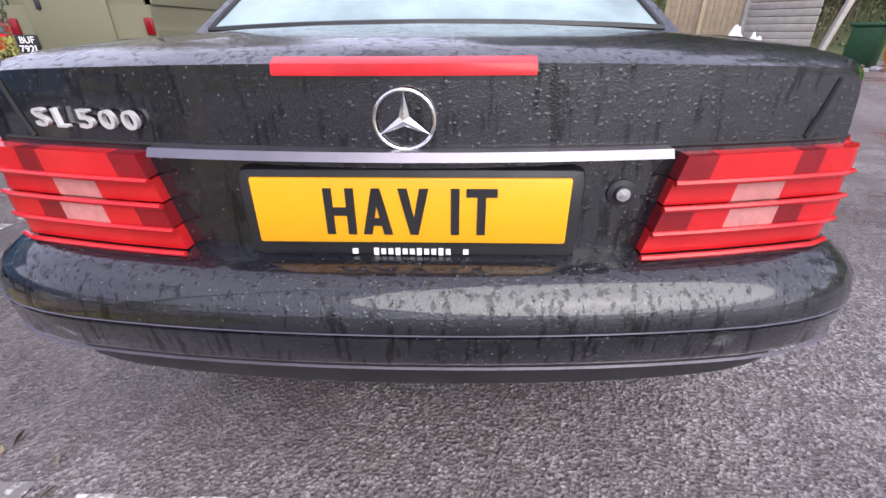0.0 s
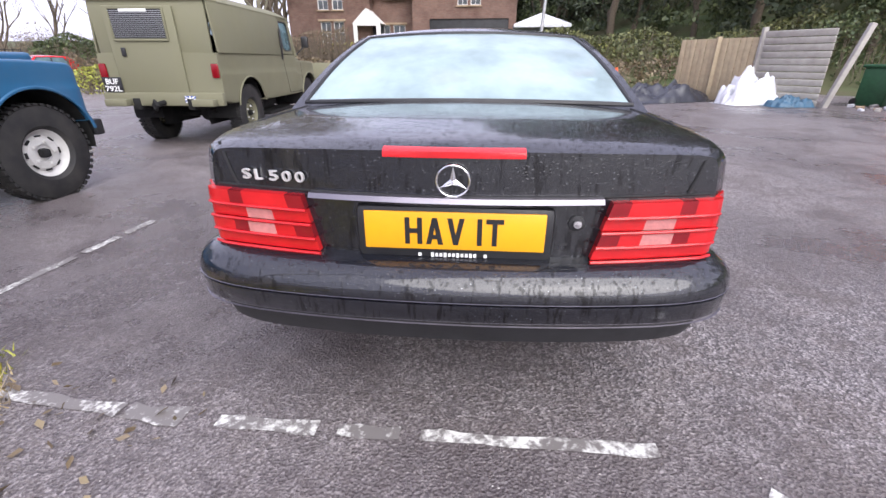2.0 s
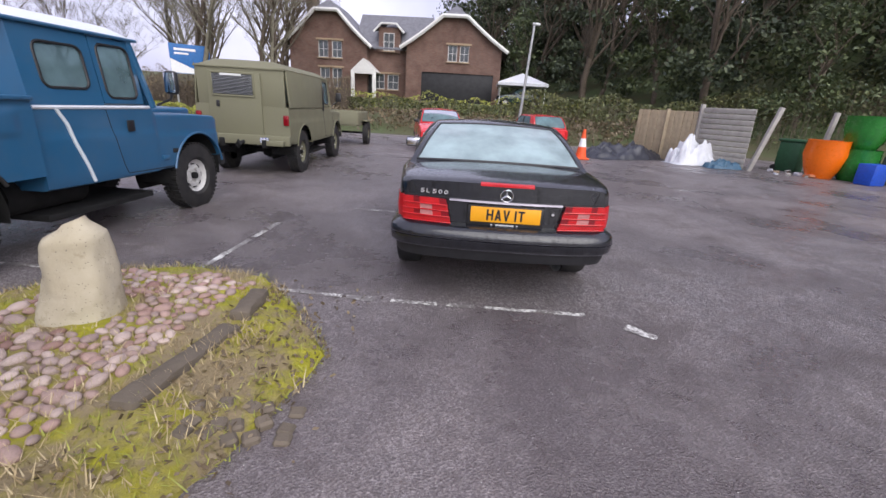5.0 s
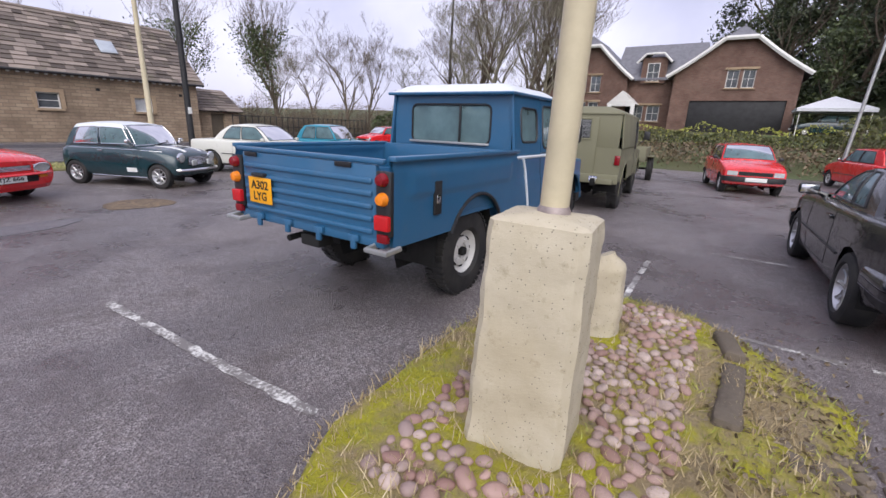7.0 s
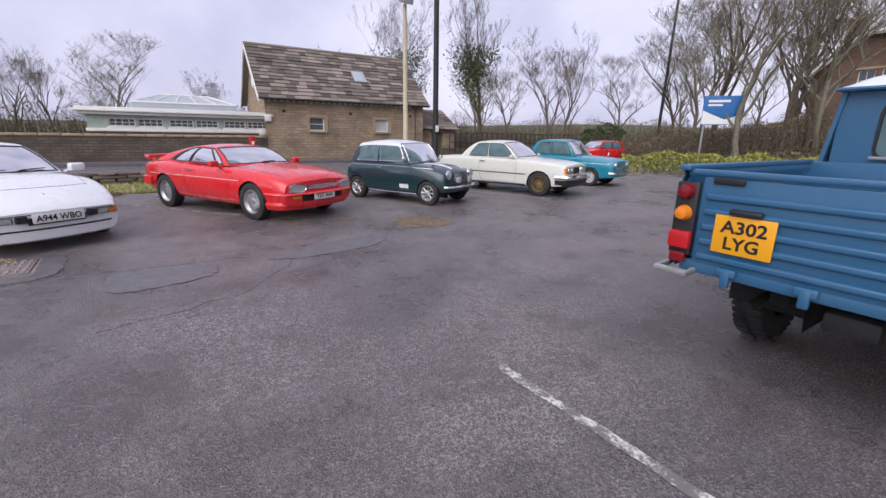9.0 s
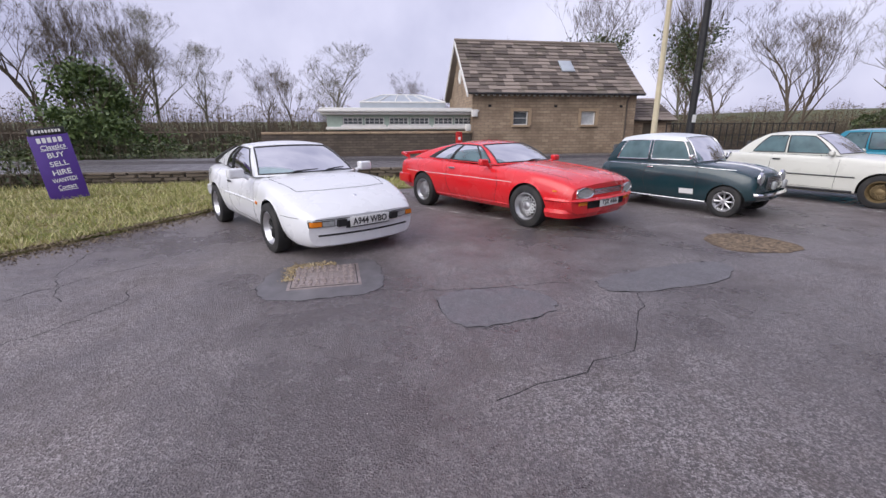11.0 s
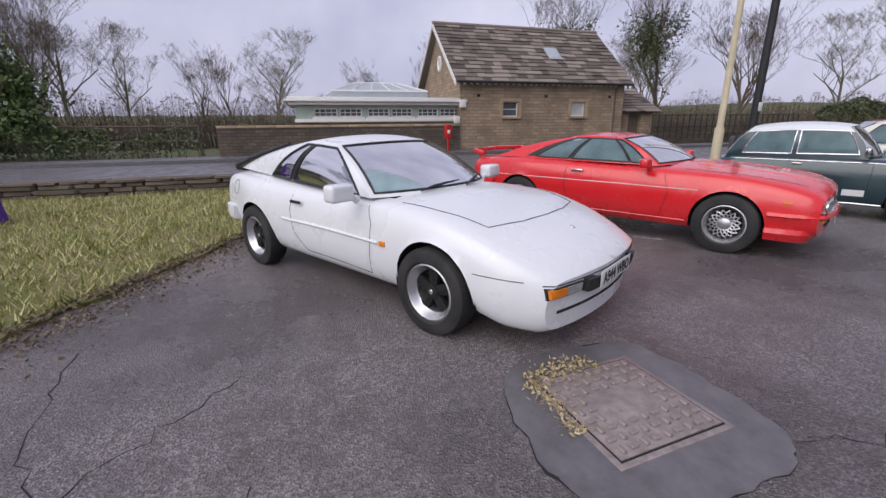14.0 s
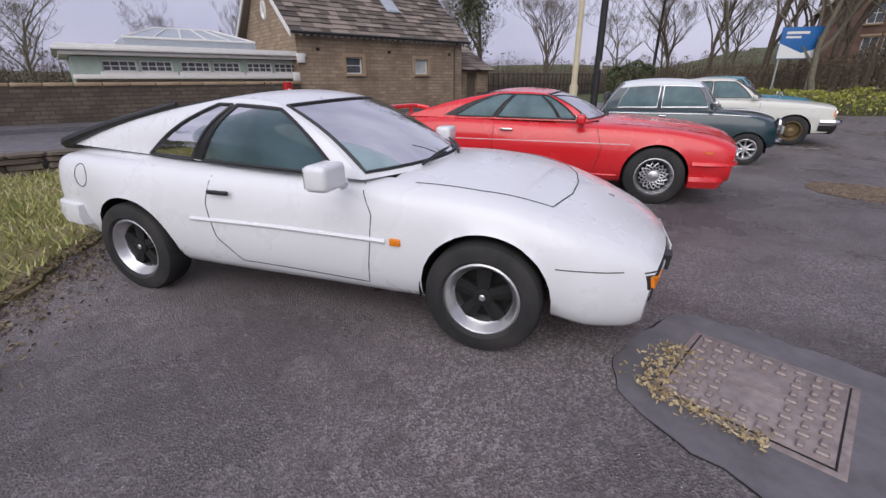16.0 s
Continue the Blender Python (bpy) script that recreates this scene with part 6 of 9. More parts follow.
car.line("door_line", [(-0.50, 0.82), (-0.535, 0.66), (-0.50, 0.45), (-0.36, 0.29), (0.52, 0.265), (0.56, 0.5), (0.575, 0.68), (0.50, 0.83)], 0.0035, SEAM, off=-0.001)
car.line("rubbing_strip", [(-0.66, 0.56), (0.66, 0.545)], 0.014, WHITE, off=0.0)
car.line("nose_seam", [(1.55, 0.51), (1.86, 0.50)], 0.003, SEAM, off=0.0)
car.line("bonnet_line", [(0.66, 0.78), (0.655, 1.15), (0.60, 1.5)], 0.0035, SEAM, "top")
car.line("bonnet_line", [(-0.60, 1.5), (-0.3, 1.58), (0, 1.60), (0.3, 1.58), (0.60, 1.5)], 0.004, SEAM, "top", both=False)
for s in (1, -1):
    v = [car.top(s * 0.24, 0.72, 0.012), car.top(s * 0.24, 0.72, 0.0)]
    mesh("washer_jet", *tube(v, 0.012, 6), TRIM, car.root)
    cl = new("front_lamp_cluster")
    cl.parent = car.root
    a, b = (0.42, 0.70) if s > 0 else (-0.70, -0.42)
    car.pad("housing", [(a, 0.405), (b, 0.405), (b, 0.475), (a, 0.475)], "front", TRIM, 0.012, 0.05, 6, 3, cl)
    o0, o1, i0, i1 = (0.57, 0.69, 0.43, 0.56) if s > 0 else (-0.69, -0.57, -0.56, -0.43)
    car.pad("indicator_lens", [(o0, 0.413), (o1, 0.413), (o1, 0.467), (o0, 0.467)], "front", AMBER, 0.020, 0.02, 5, 3, cl, "amber lens")
    car.pad("fog_lens", [(i0, 0.413), (i1, 0.413), (i1, 0.467), (i0, 0.467)], "front", HEADLAMP, 0.020, 0.02, 5, 3, cl, "clear lens")
    a, b = (0.30, 0.40) if s > 0 else (-0.40, -0.30)
    car.pad("bumper_pad", [(a, 0.40), (b, 0.40), (b, 0.48), (a, 0.48)], "front", TRIM, 0.045, 0.06, 4, 3, None, "black bumper pad")
car.pad("plate_backing", [(-0.29, 0.365), (0.29, 0.365), (0.29, 0.45), (-0.29, 0.45)], "front", TRIM, 0.01, 0.04, 8, 3)
fy = car.end(0, 0.43, 1).y
car.plate("A944 WBO", pose(0, fy + 0.026, 0.44, 0, 0, 180), 0.52, 0.111, WHITEPLATE)
car.line("bumper_line", [(-0.70, 0.487), (0.70, 0.487)], 0.004, SEAM, "front", both=False)
car.line("spoiler_slot", [(-0.60, 0.305), (0.60, 0.305)], 0.012, SEAM, "front", -0.004, False)
mesh("nose_badge", *moved(lathe([(0.022, 0), (0.018, 0.004), (0, 0.005)], 16, "z"), pose(*car.top(0, 1.80, 0.0), -20)), CHROME, car.root)
car.wiper((0.55, 0.02), (-0.05, 0.10))
car.wiper((-0.10, 0.02), (-0.72, 0.12))
R = car.rear_fn
rim = [R(-1, 0.8), R(-1, 0.3), R(-1.02, 0.02), R(-0.95, -0.06), R(-0.5, -0.10), R(0, -0.11), R(0.5, -0.10), R(0.95, -0.06), R(1.02, 0.02), R(1, 0.3), R(1, 0.8)]
rim = [Vector(p) for p in chaikin([tuple(p) for p in rim], 2)]
rr = [0.014 + 0.040 * math.sin(math.pi * i / (len(rim) - 1)) for i in range(len(rim))]
mesh("rear_spoiler", *tube([p + Vector((0, -0.03, 0.02)) for p in rim], rr, 8), TRIM, car.root, "black rubber rear spoiler")
for s in (1, -1):
    fl = [car.side(-1.62 + 0.075 * math.cos(a), 0.76 + 0.075 * math.sin(a), s, 0.0005) for a in np.linspace(0, 2 * math.pi, 24, endpoint=False)]
    if s > 0:
        mesh("fuel_flap_line", *tube(fl, 0.003, 5, True), SEAM, car.root)
mesh("aerial", *tube([car.roof_fn(0.0, 0.9) + Vector((0, 0, 0)), car.roof_fn(0, 0.9) + Vector((0, -0.05, 0.06))], 0.006, 6), TRIM, car.root)
car.bumper([(-0.84, -1.68), (-0.80, -1.98), (-0.6, -2.11), (0, -2.14), (0.6, -2.11), (0.80, -1.98), (0.84, -1.68)], [(-0.08, 0.56), (0.0, 0.55), (0.012, 0.48), (0, 0.41), (-0.08, 0.40)], WHITE, "rear_bumper")
mesh("exhaust", *tube([(-0.35, -1.85, 0.26), (-0.35, -2.1, 0.25)], 0.03, 10, caps=False), GALV, car.root)


# ---- red grand tourer with lattice wheels ----
arch = [(-1.295, 0.32, 0.355), (1.295, 0.32, 0.355)]
st = [(-2.36, 0.70, 0.38, 0.80, 0.83), (-2.25, 0.78, 0.32, 0.85, 0.875), (-1.9, 0.84, 0.27, 0.88, 0.905), (-1.3, 0.89, 0.23, 0.90, 0.93), (0, 0.885, 0.2, 0.865, 0.90), (0.7, 0.885, 0.2, 0.855, 0.93), (1.3, 0.89, 0.22, 0.83, 0.885), (1.8, 0.87, 0.24, 0.765, 0.83), (2.05, 0.845, 0.26, 0.70, 0.765), (2.13, 0.81, 0.28, 0.655, 0.70)]
car = Car("car", "red long-bonnet grand touring coupe with lattice wheels", "car", heading((-12.10, -3.08), 27.5, 0.77, 2.59), RED, *shell(st, SOFT, arch, (0.15, 0.10), (0.02, -0.03), cabin=(-0.95, 0.62, 0.66)))
car.wells(arch, 0.87)
car.greenhouse((0.74, 0.905, 0.72, 0.08, 1.215, 0.56, 0.22, 0.10), (-1.25, 0.93, 0.70, -0.72, 1.22, 0.54, -0.55, 0.05), [(0, 0.045, "p"), (0.045, 0.13, "g"), (0.13, 0.14, "k"), (0.14, 0.48, "g"), (0.48, 0.505, "k"), (0.505, 0.73, "g"), (0.73, 0.80, "k"), (0.80, 1, "p")], (0.06, 0.88), frame=TRIM, side_bulge=0.03)
car.cabin(-0.9, 0.6, 0.72, 0.48)
for s in (1, -1):
    for y in (-1.295, 1.295):
        car.wheel(0.785, y, 0.325, 0.215, 0.205, "lattice", ALLOY, s=s)
    car.mirror((0.45, 0.88, 0.80), s, RED, (0.17, 0.10, 0.11), 0.06)
    box("door_handle", s * 0.883, -0.42, 0.79, 0.02, 0.16, 0.03, CHROME, car.root, "chrome door handle", 0.008)
    a, b = (0.42, 0.72) if s > 0 else (-0.72, -0.42)
    car.pad("headlamp", [(a, 0.51), (b, 0.51), (b, 0.635), (a, 0.635)], "front", HEADLAMP, 0.02, 0.06, 8, 4, None, "broad oval headlamp")
    hl = [car.end(s * 0.57 + 0.165 * math.cos(t), 0.572 + 0.072 * math.sin(t), 1, 0.02) for t in np.linspace(0, 2 * math.pi, 28, endpoint=False)]
    mesh("headlamp_surround", *tube(hl, 0.012, 6, True), CHROME, car.root)
    a, b = (0.50, 0.66) if s > 0 else (-0.66, -0.50)
    car.pad("indicator", [(a, 0.40), (b, 0.40), (b, 0.45), (a, 0.45)], "front", AMBER, 0.012, 0.03, 4, 2)
    q = box("side_repeater", s * (abs(car.side(1.8, 0.60, s).x) + 0.003), 1.8, 0.60, 0.014, 0.07, 0.022, AMBER, car.root, "", 0.004)
car.pad("grille", [(-0.37, 0.535), (0.37, 0.535), (0.37, 0.625), (-0.37, 0.625)], "front", SEAM, 0.004, 0.03, 8, 4)
for k in range(4):
    car.line("grille_bar", [(-0.36, 0.55 + 0.02 * k), (0.36, 0.55 + 0.02 * k)], 0.004, CHROME, "front", 0.008, False)
car.bumper([(0.885, 1.65), (0.88, 1.85), (0.80, 2.08), (0.5, 2.16), (0, 2.19), (-0.5, 2.16), (-0.80, 2.08), (-0.88, 1.85), (-0.885, 1.65)], [(-0.1, 0.505), (0.0, 0.50), (0.02, 0.47), (0.0, 0.455), (-0.1, 0.455)], RED, "front_bumper", "red bumper blade")
car.bumper([(0.88, 1.65), (0.87, 1.85), (0.78, 2.06), (0, 2.14), (-0.78, 2.06), (-0.87, 1.85), (-0.88, 1.65)], [(-0.1, 0.34), (-0.01, 0.34), (0.0, 0.29), (-0.04, 0.21), (-0.12, 0.21)], RED, "front_apron", "deep red apron")
car.pad("lower_grille", [(-0.48, 0.345), (0.48, 0.345), (0.48, 0.45), (-0.48, 0.45)], "front", SEAM, 0.008, 0.03, 8, 3)
car.plate("TJZ 666", pose(0.02, 2.175, 0.41, 0, 0, 180), 0.50, 0.105, WHITEPLATE)
car.line("coach_line", [(-1.9, 0.665), (0, 0.665), (1.0, 0.66)], 0.005, WHITE_INK, off=-0.002)
car.line("sill_line", [(-0.9, 0.30), (0.9, 0.30)], 0.012, RED, off=0.0)
car.line("door_line", [(-0.58, 0.86), (-0.60, 0.6), (-0.5, 0.32), (0.62, 0.31), (0.70, 0.6), (0.62, 0.86)], 0.003, SEAM)
car.line("bonnet_crease", [(0.40, 0.85), (0.36, 1.5), (0.33, 1.98)], 0.012, RED, "top", -0.006)
car.line("bonnet_line", [(0.70, 0.80), (0.69, 1.5), (0.64, 1.92)], 0.003, SEAM, "top")
mesh("boot_spoiler", *tube([(-0.70, -2.05, 0.93), (-0.66, -2.28, 0.965), (0, -2.36, 0.975), (0.66, -2.28, 0.965), (0.70, -2.05, 0.93)], 0.035, 8), RED, car.root, "red boot spoiler")
for x in (-0.5, 0.5):
    mesh("spoiler_stay", *tube([(x, -2.28, 0.85), (x, -2.30, 0.96)], 0.03, 6), RED, car.root)
car.bumper([(-0.89, -1.75), (-0.88, -2.1), (-0.7, -2.36), (0, -2.42), (0.7, -2.36), (0.88, -2.1), (0.89, -1.75)], [(-0.1, 0.60), (0, 0.58), (0.01, 0.48), (0, 0.42), (-0.1, 0.40)], RED, "rear_bumper")
car.wiper((0.3, 0.02), (-0.3, 0.08))

# ---- dark green small saloon with a white roof ----
arch = [(-1.018, 0.255, 0.285), (1.018, 0.255, 0.285)]
st = [(-1.50, 0.58, 0.34, 0.66, 0.70), (-1.44, 0.64, 0.27, 0.78, 0.81), (-1.2, 0.685, 0.23, 0.83, 0.85), (-0.8, 0.70, 0.2, 0.845, 0.86), (0, 0.705, 0.18, 0.85, 0.86), (0.6, 0.70, 0.18, 0.845, 0.875), (1.0, 0.69, 0.2, 0.80, 0.865), (1.3, 0.67, 0.24, 0.745, 0.82), (1.46, 0.62, 0.28, 0.68, 0.74), (1.50, 0.58, 0.3, 0.62, 0.68)]
car = Car("car", "small dark green saloon with white roof and bonnet stripes", "car", heading((-12.06, 0.42), 24.5, 0.61, 2.036), GREEN, *shell(st, SOFT, arch, (0.10, 0.10), (0.05, 0.05), cabin=(-1.15, 0.52, 0.66)))
car.wells(arch, 0.69)
car.greenhouse((0.62, 0.865, 0.625, 0.26, 1.315, 0.54, 0.14, 0.06), (-1.34, 0.83, 0.58, -1.00, 1.305, 0.53, 0.05, 0.04), [(0, 0.05, "p"), (0.05, 0.46, "g"), (0.46, 0.50, "p"), (0.50, 0.88, "g"), (0.88, 1, "p")], (0.12, 0.80), roof_mat=ROOFWHITE, side_bulge=0.02, frame=CHROME, rub=0.016, arch=0.04)
car.cabin(-1.1, 0.5, 0.62, 0.50)
for s in (1, -1):
    for y in (-1.018, 1.018):
        car.wheel(0.605, y, 0.265, 0.165, 0.165, "spokes", ALLOY, s=s)
    car.mirror((0.46, 0.92, 0.64), s, CHROME, (0.12, 0.06, 0.09), 0.05)
    box("door_handle", s * 0.704, -0.30, 0.76, 0.02, 0.12, 0.022, CHROME, car.root, "", 0.006)
    p = car.end(s * 0.47, 0.655, 1, 0.0)
    hd = new("headlamp")
    hd.parent, hd.matrix_basis = car.root, pose(p.x, p.y - 0.005, p.z, -90)
    mesh("chrome_ring", *lathe([(0.105, 0.0), (0.105, 0.03), (0.088, 0.045)], 24, "z"), CHROME, hd)
    mesh("lens", *lathe([(0.09, 0.035), (0.06, 0.055), (0.0, 0.062)], 24, "z"), HEADLAMP, hd)
    part("driving_lamp", boxes((s * 0.24, 1.56, 0.55, 0.15, 0.05, 0.13), bevel=0.04), HEADLAMP, car.root, "round chrome driving lamp")
car.pad("grille", [(-0.33, 0.50), (0.33, 0.50), (0.30, 0.68), (-0.30, 0.68)], "front", SEAM, 0.012, 0.03, 8, 4)
for k in range(6):
    car.line("grille_bar", [(-0.33 + 0.004 * k, 0.515 + 0.03 * k), (0.33 - 0.004 * k, 0.515 + 0.03 * k)], 0.007, CHROME, "front", 0.018, False)
car.bumper([(0.62, 1.42), (0.55, 1.54), (0, 1.59), (-0.55, 1.54), (-0.62, 1.42)], [(-0.03, 0.43), (0.0, 0.425), (0.012, 0.40), (0, 0.375), (-0.03, 0.37)], CHROME, "front_bumper", "slim chrome bumper")
car.line("waist_trim", [(-1.2, 0.80), (0.5, 0.80), (1.1, 0.775)], 0.007, CHROME)
car.line("door_line", [(-0.40, 0.83), (-0.42, 0.5), (-0.30, 0.24), (0.52, 0.22), (0.55, 0.83)], 0.003, SEAM)
car.line("sill_trim", [(-0.72, 0.225), (0.72, 0.215)], 0.012, CHROME)
for s in (1, -1):
    car.pad("bonnet_stripe", [(0.20, 0.66), (0.29, 0.66), (0.27, 1.36), (0.19, 1.36)], "top", WHITE_INK, 0.003, 0.004, 2, 14) if s > 0 else car.pad("bonnet_stripe", [(-0.29, 0.66), (-0.20, 0.66), (-0.19, 1.36), (-0.27, 1.36)], "top", WHITE_INK, 0.003, 0.004, 2, 14)
car.wiper((0.3, 0.02), (-0.3, 0.10))
decal = car.pad("door_decal", [(0.28, 0.33), (0.52, 0.33), (0.52, 0.42), (0.28, 0.42)], "side", WHITE_INK, 0.003, 0.004, 4, 3, label="pale lettered decal")

# ---- white two-door saloon with bronze wheels ----
arch = [(-1.2815, 0.305, 0.34), (1.2815, 0.305, 0.34)]
st = [(-2.10, 0.71, 0.38, 0.86, 0.875), (-2.04, 0.76, 0.3, 0.895, 0.915), (-1.3, 0.80, 0.24, 0.92, 0.94), (0, 0.805, 0.2, 0.91, 0.93), (0.6, 0.805, 0.2, 0.90, 0.945), (1.3, 0.80, 0.22, 0.865, 0.905), (1.95, 0.78, 0.26, 0.805, 0.845), (2.06, 0.755, 0.3, 0.77, 0.81)]
car = Car("car", "white two-door saloon with bronze wheels and amber lamps", "car", heading((-12.06, 3.80), 20, 0.70, 2.563), CREAM, *shell(st, CRISP, arch, (0.10, 0.08), (0.02, 0.10), cabin=(-1.05, 0.62, 0.66)))
car.wells(arch, 0.79)
car.greenhouse((0.74, 0.94, 0.69, 0.14, 1.35, 0.57, 0.16, 0.07), (-1.30, 0.94, 0.66, -0.78, 1.345, 0.56, 0.05, 0.04), [(0, 0.05, "p"), (0.05, 0.47, "g"), (0.47, 0.50, "p"), (0.50, 0.84, "g"), (0.84, 1, "p")], (0.07, 0.86), side_bulge=0.02)
car.cabin(-1.0, 0.6, 0.68, 0.52)
for s in (1, -1):
    for y in (-1.2815, 1.2815):
        car.wheel(0.70, y, 0.31, 0.20, 0.195, "lattice", GOLD, s=s)
    car.mirror((0.50, 0.92, 0.72), s, CREAM, (0.14, 0.08, 0.09), 0.05)
    box("door_handle", s * 0.805, -0.42, 0.82, 0.02, 0.15, 0.03, TRIM, car.root, "", 0.006)
    for x in (0.40, 0.555):
        p = car.end(s * x, 0.665, 1, 0.0)
        hd = new("headlamp")
        hd.parent, hd.matrix_basis = car.root, pose(p.x, p.y - 0.012, p.z, -90)
        mesh("ring", *lathe([(0.078, 0.0), (0.078, 0.035), (0.066, 0.04)], 20, "z"), CHROME, hd)
        mesh("lens", *lathe([(0.068, 0.035), (0.0, 0.05)], 20, "z"), HEADLAMP, hd)
    a, b = (0.645, 0.735) if s > 0 else (-0.735, -0.645)
    car.pad("indicator", [(a, 0.60), (b, 0.60), (b, 0.73), (a, 0.73)], "front", AMBER, 0.012, 0.03, 4, 4)
    car.pad("indicator_side", [(1.93, 0.60), (2.0, 0.60), (1.98, 0.73), (1.93, 0.73)], "side", AMBER, 0.006, 0.02, 3, 3) if s > 0 else None
car.pad("grille", [(-0.63, 0.585), (0.63, 0.585), (0.63, 0.745), (-0.63, 0.745)], "front", SEAM, 0.003, 0.03, 10, 4)
part("grille_frame", boxes(*[(sx * 0.06, 2.09, 0.665, 0.09, 0.05, 0.16) for sx in (-1, 1)], bevel=0.02), CHROME, car.root, "twin upright grille openings")
car.bumper([(0.81, 1.72), (0.80, 1.98), (0.70, 2.13), (0, 2.18), (-0.70, 2.13), (-0.80, 1.98), (-0.81, 1.72)], [(-0.06, 0.55), (0, 0.54), (0.018, 0.50), (0.0, 0.455), (-0.06, 0.45)], CHROME, "front_bumper", "chrome and black bumper")
car.bumper([(0.79, 1.72), (0.78, 1.95), (0.68, 2.08), (0, 2.12), (-0.68, 2.08), (-0.78, 1.95), (-0.79, 1.72)], [(-0.06, 0.44), (0, 0.43), (-0.01, 0.34), (-0.06, 0.26), (-0.1, 0.26)], TRIM, "front_apron")
car.line("rubbing_strip", [(-1.85, 0.55), (-1.66, 0.55)], 0.012, TRIM)
car.line("rubbing_strip", [(-0.90, 0.545), (0.90, 0.535)], 0.014, TRIM)
car.line("sill_band", [(-0.9, 0.26), (0.9, 0.26)], 0.03, TRIM, off=-0.015)
car.line("door_line", [(-0.52, 0.90), (-0.54, 0.6), (-0.45, 0.31), (0.60, 0.30), (0.63, 0.90)], 0.003, SEAM)
car.line("waist_crease", [(-1.9, 0.80), (1.9, 0.755)], 0.006, CREAM, off=-0.002)
car.bumper([(-0.81, -1.72), (-0.79, -2.05), (-0.65, -2.15), (0, -2.2), (0.65, -2.15), (0.79, -2.05), (0.81, -1.72)], [(-0.06, 0.57), (0, 0.56), (0.018, 0.51), (0, 0.46), (-0.06, 0.45)], CHROME, "rear_bumper")

# ---- turquoise small saloon ----
arch = [(-1.14, 0.28, 0.31), (1.14, 0.28, 0.31)]
st = [(-1.9, 0.62, 0.38, 0.80, 0.83), (-1.8, 0.68, 0.3, 0.86, 0.88), (-1.1, 0.73, 0.24, 0.89, 0.91), (0, 0.74, 0.22, 0.89, 0.91), (0.6, 0.73, 0.22, 0.88, 0.93), (1.14, 0.72, 0.22, 0.86, 0.91), (1.7, 0.70, 0.26, 0.81, 0.86), (1.9, 0.66, 0.3, 0.76, 0.80)]
car = Car("car", "turquoise 1960s small saloon parked on the far side", "car", heading((-13.0, 7.0), 15, 0.64, 2.28), TEAL, *shell(st, CRISP, arch, (0.1, 0.08), (0.02, 0.0), cabin=(-1.0, 0.55, 0.66)))
car.wells(arch, 0.72)
car.greenhouse((0.66, 0.925, 0.64, 0.25, 1.40, 0.55, 0.12, 0.06), (-1.20, 0.91, 0.60, -0.85, 1.39, 0.54, 0.05, 0.04), [(0, 0.05, "p"), (0.05, 0.47, "g"), (0.47, 0.51, "p"), (0.51, 0.86, "g"), (0.86, 1, "p")], (0.08, 0.86), side_bulge=0.02)
car.cabin(-0.95, 0.55, 0.62, 0.52)
for s in (1, -1):
    for y in (-1.14, 1.14):
        car.wheel(0.64, y, 0.29, 0.16, 0.19, "steel", STEEL, s=s)
    p = car.end(s * 0.50, 0.66, 1, 0.0)
    hd = new("headlamp")
    hd.parent, hd.matrix_basis = car.root, pose(p.x, p.y - 0.01, p.z, -90)
    mesh("ring", *lathe([(0.10, 0.0), (0.10, 0.05), (0.085, 0.06)], 20, "z"), CHROME, hd)
    mesh("lens", *lathe([(0.087, 0.05), (0.0, 0.07)], 20, "z"), HEADLAMP, hd)
    car.mirror((1.15, 0.92, 0.66), s, CHROME, (0.1, 0.05, 0.08), 0.02)
car.pad("grille", [(-0.36, 0.52), (0.36, 0.52), (0.34, 0.62), (-0.34, 0.62)], "front", CHROME, 0.008, 0.03, 8, 3)
car.bumper([(0.70, 1.75), (0.62, 1.95), (0, 2.0), (-0.62, 1.95), (-0.70, 1.75)], [(-0.03, 0.46), (0, 0.45), (0.012, 0.42), (0, 0.39), (-0.03, 0.38)], CHROME, "front_bumper")
car.line("side_trim", [(-1.7, 0.74), (1.75, 0.70)], 0.006, CHROME)
car.line("door_line", [(-0.45, 0.88), (-0.46, 0.35), (0.5, 0.33), (0.55, 0.88)], 0.003, SEAM)

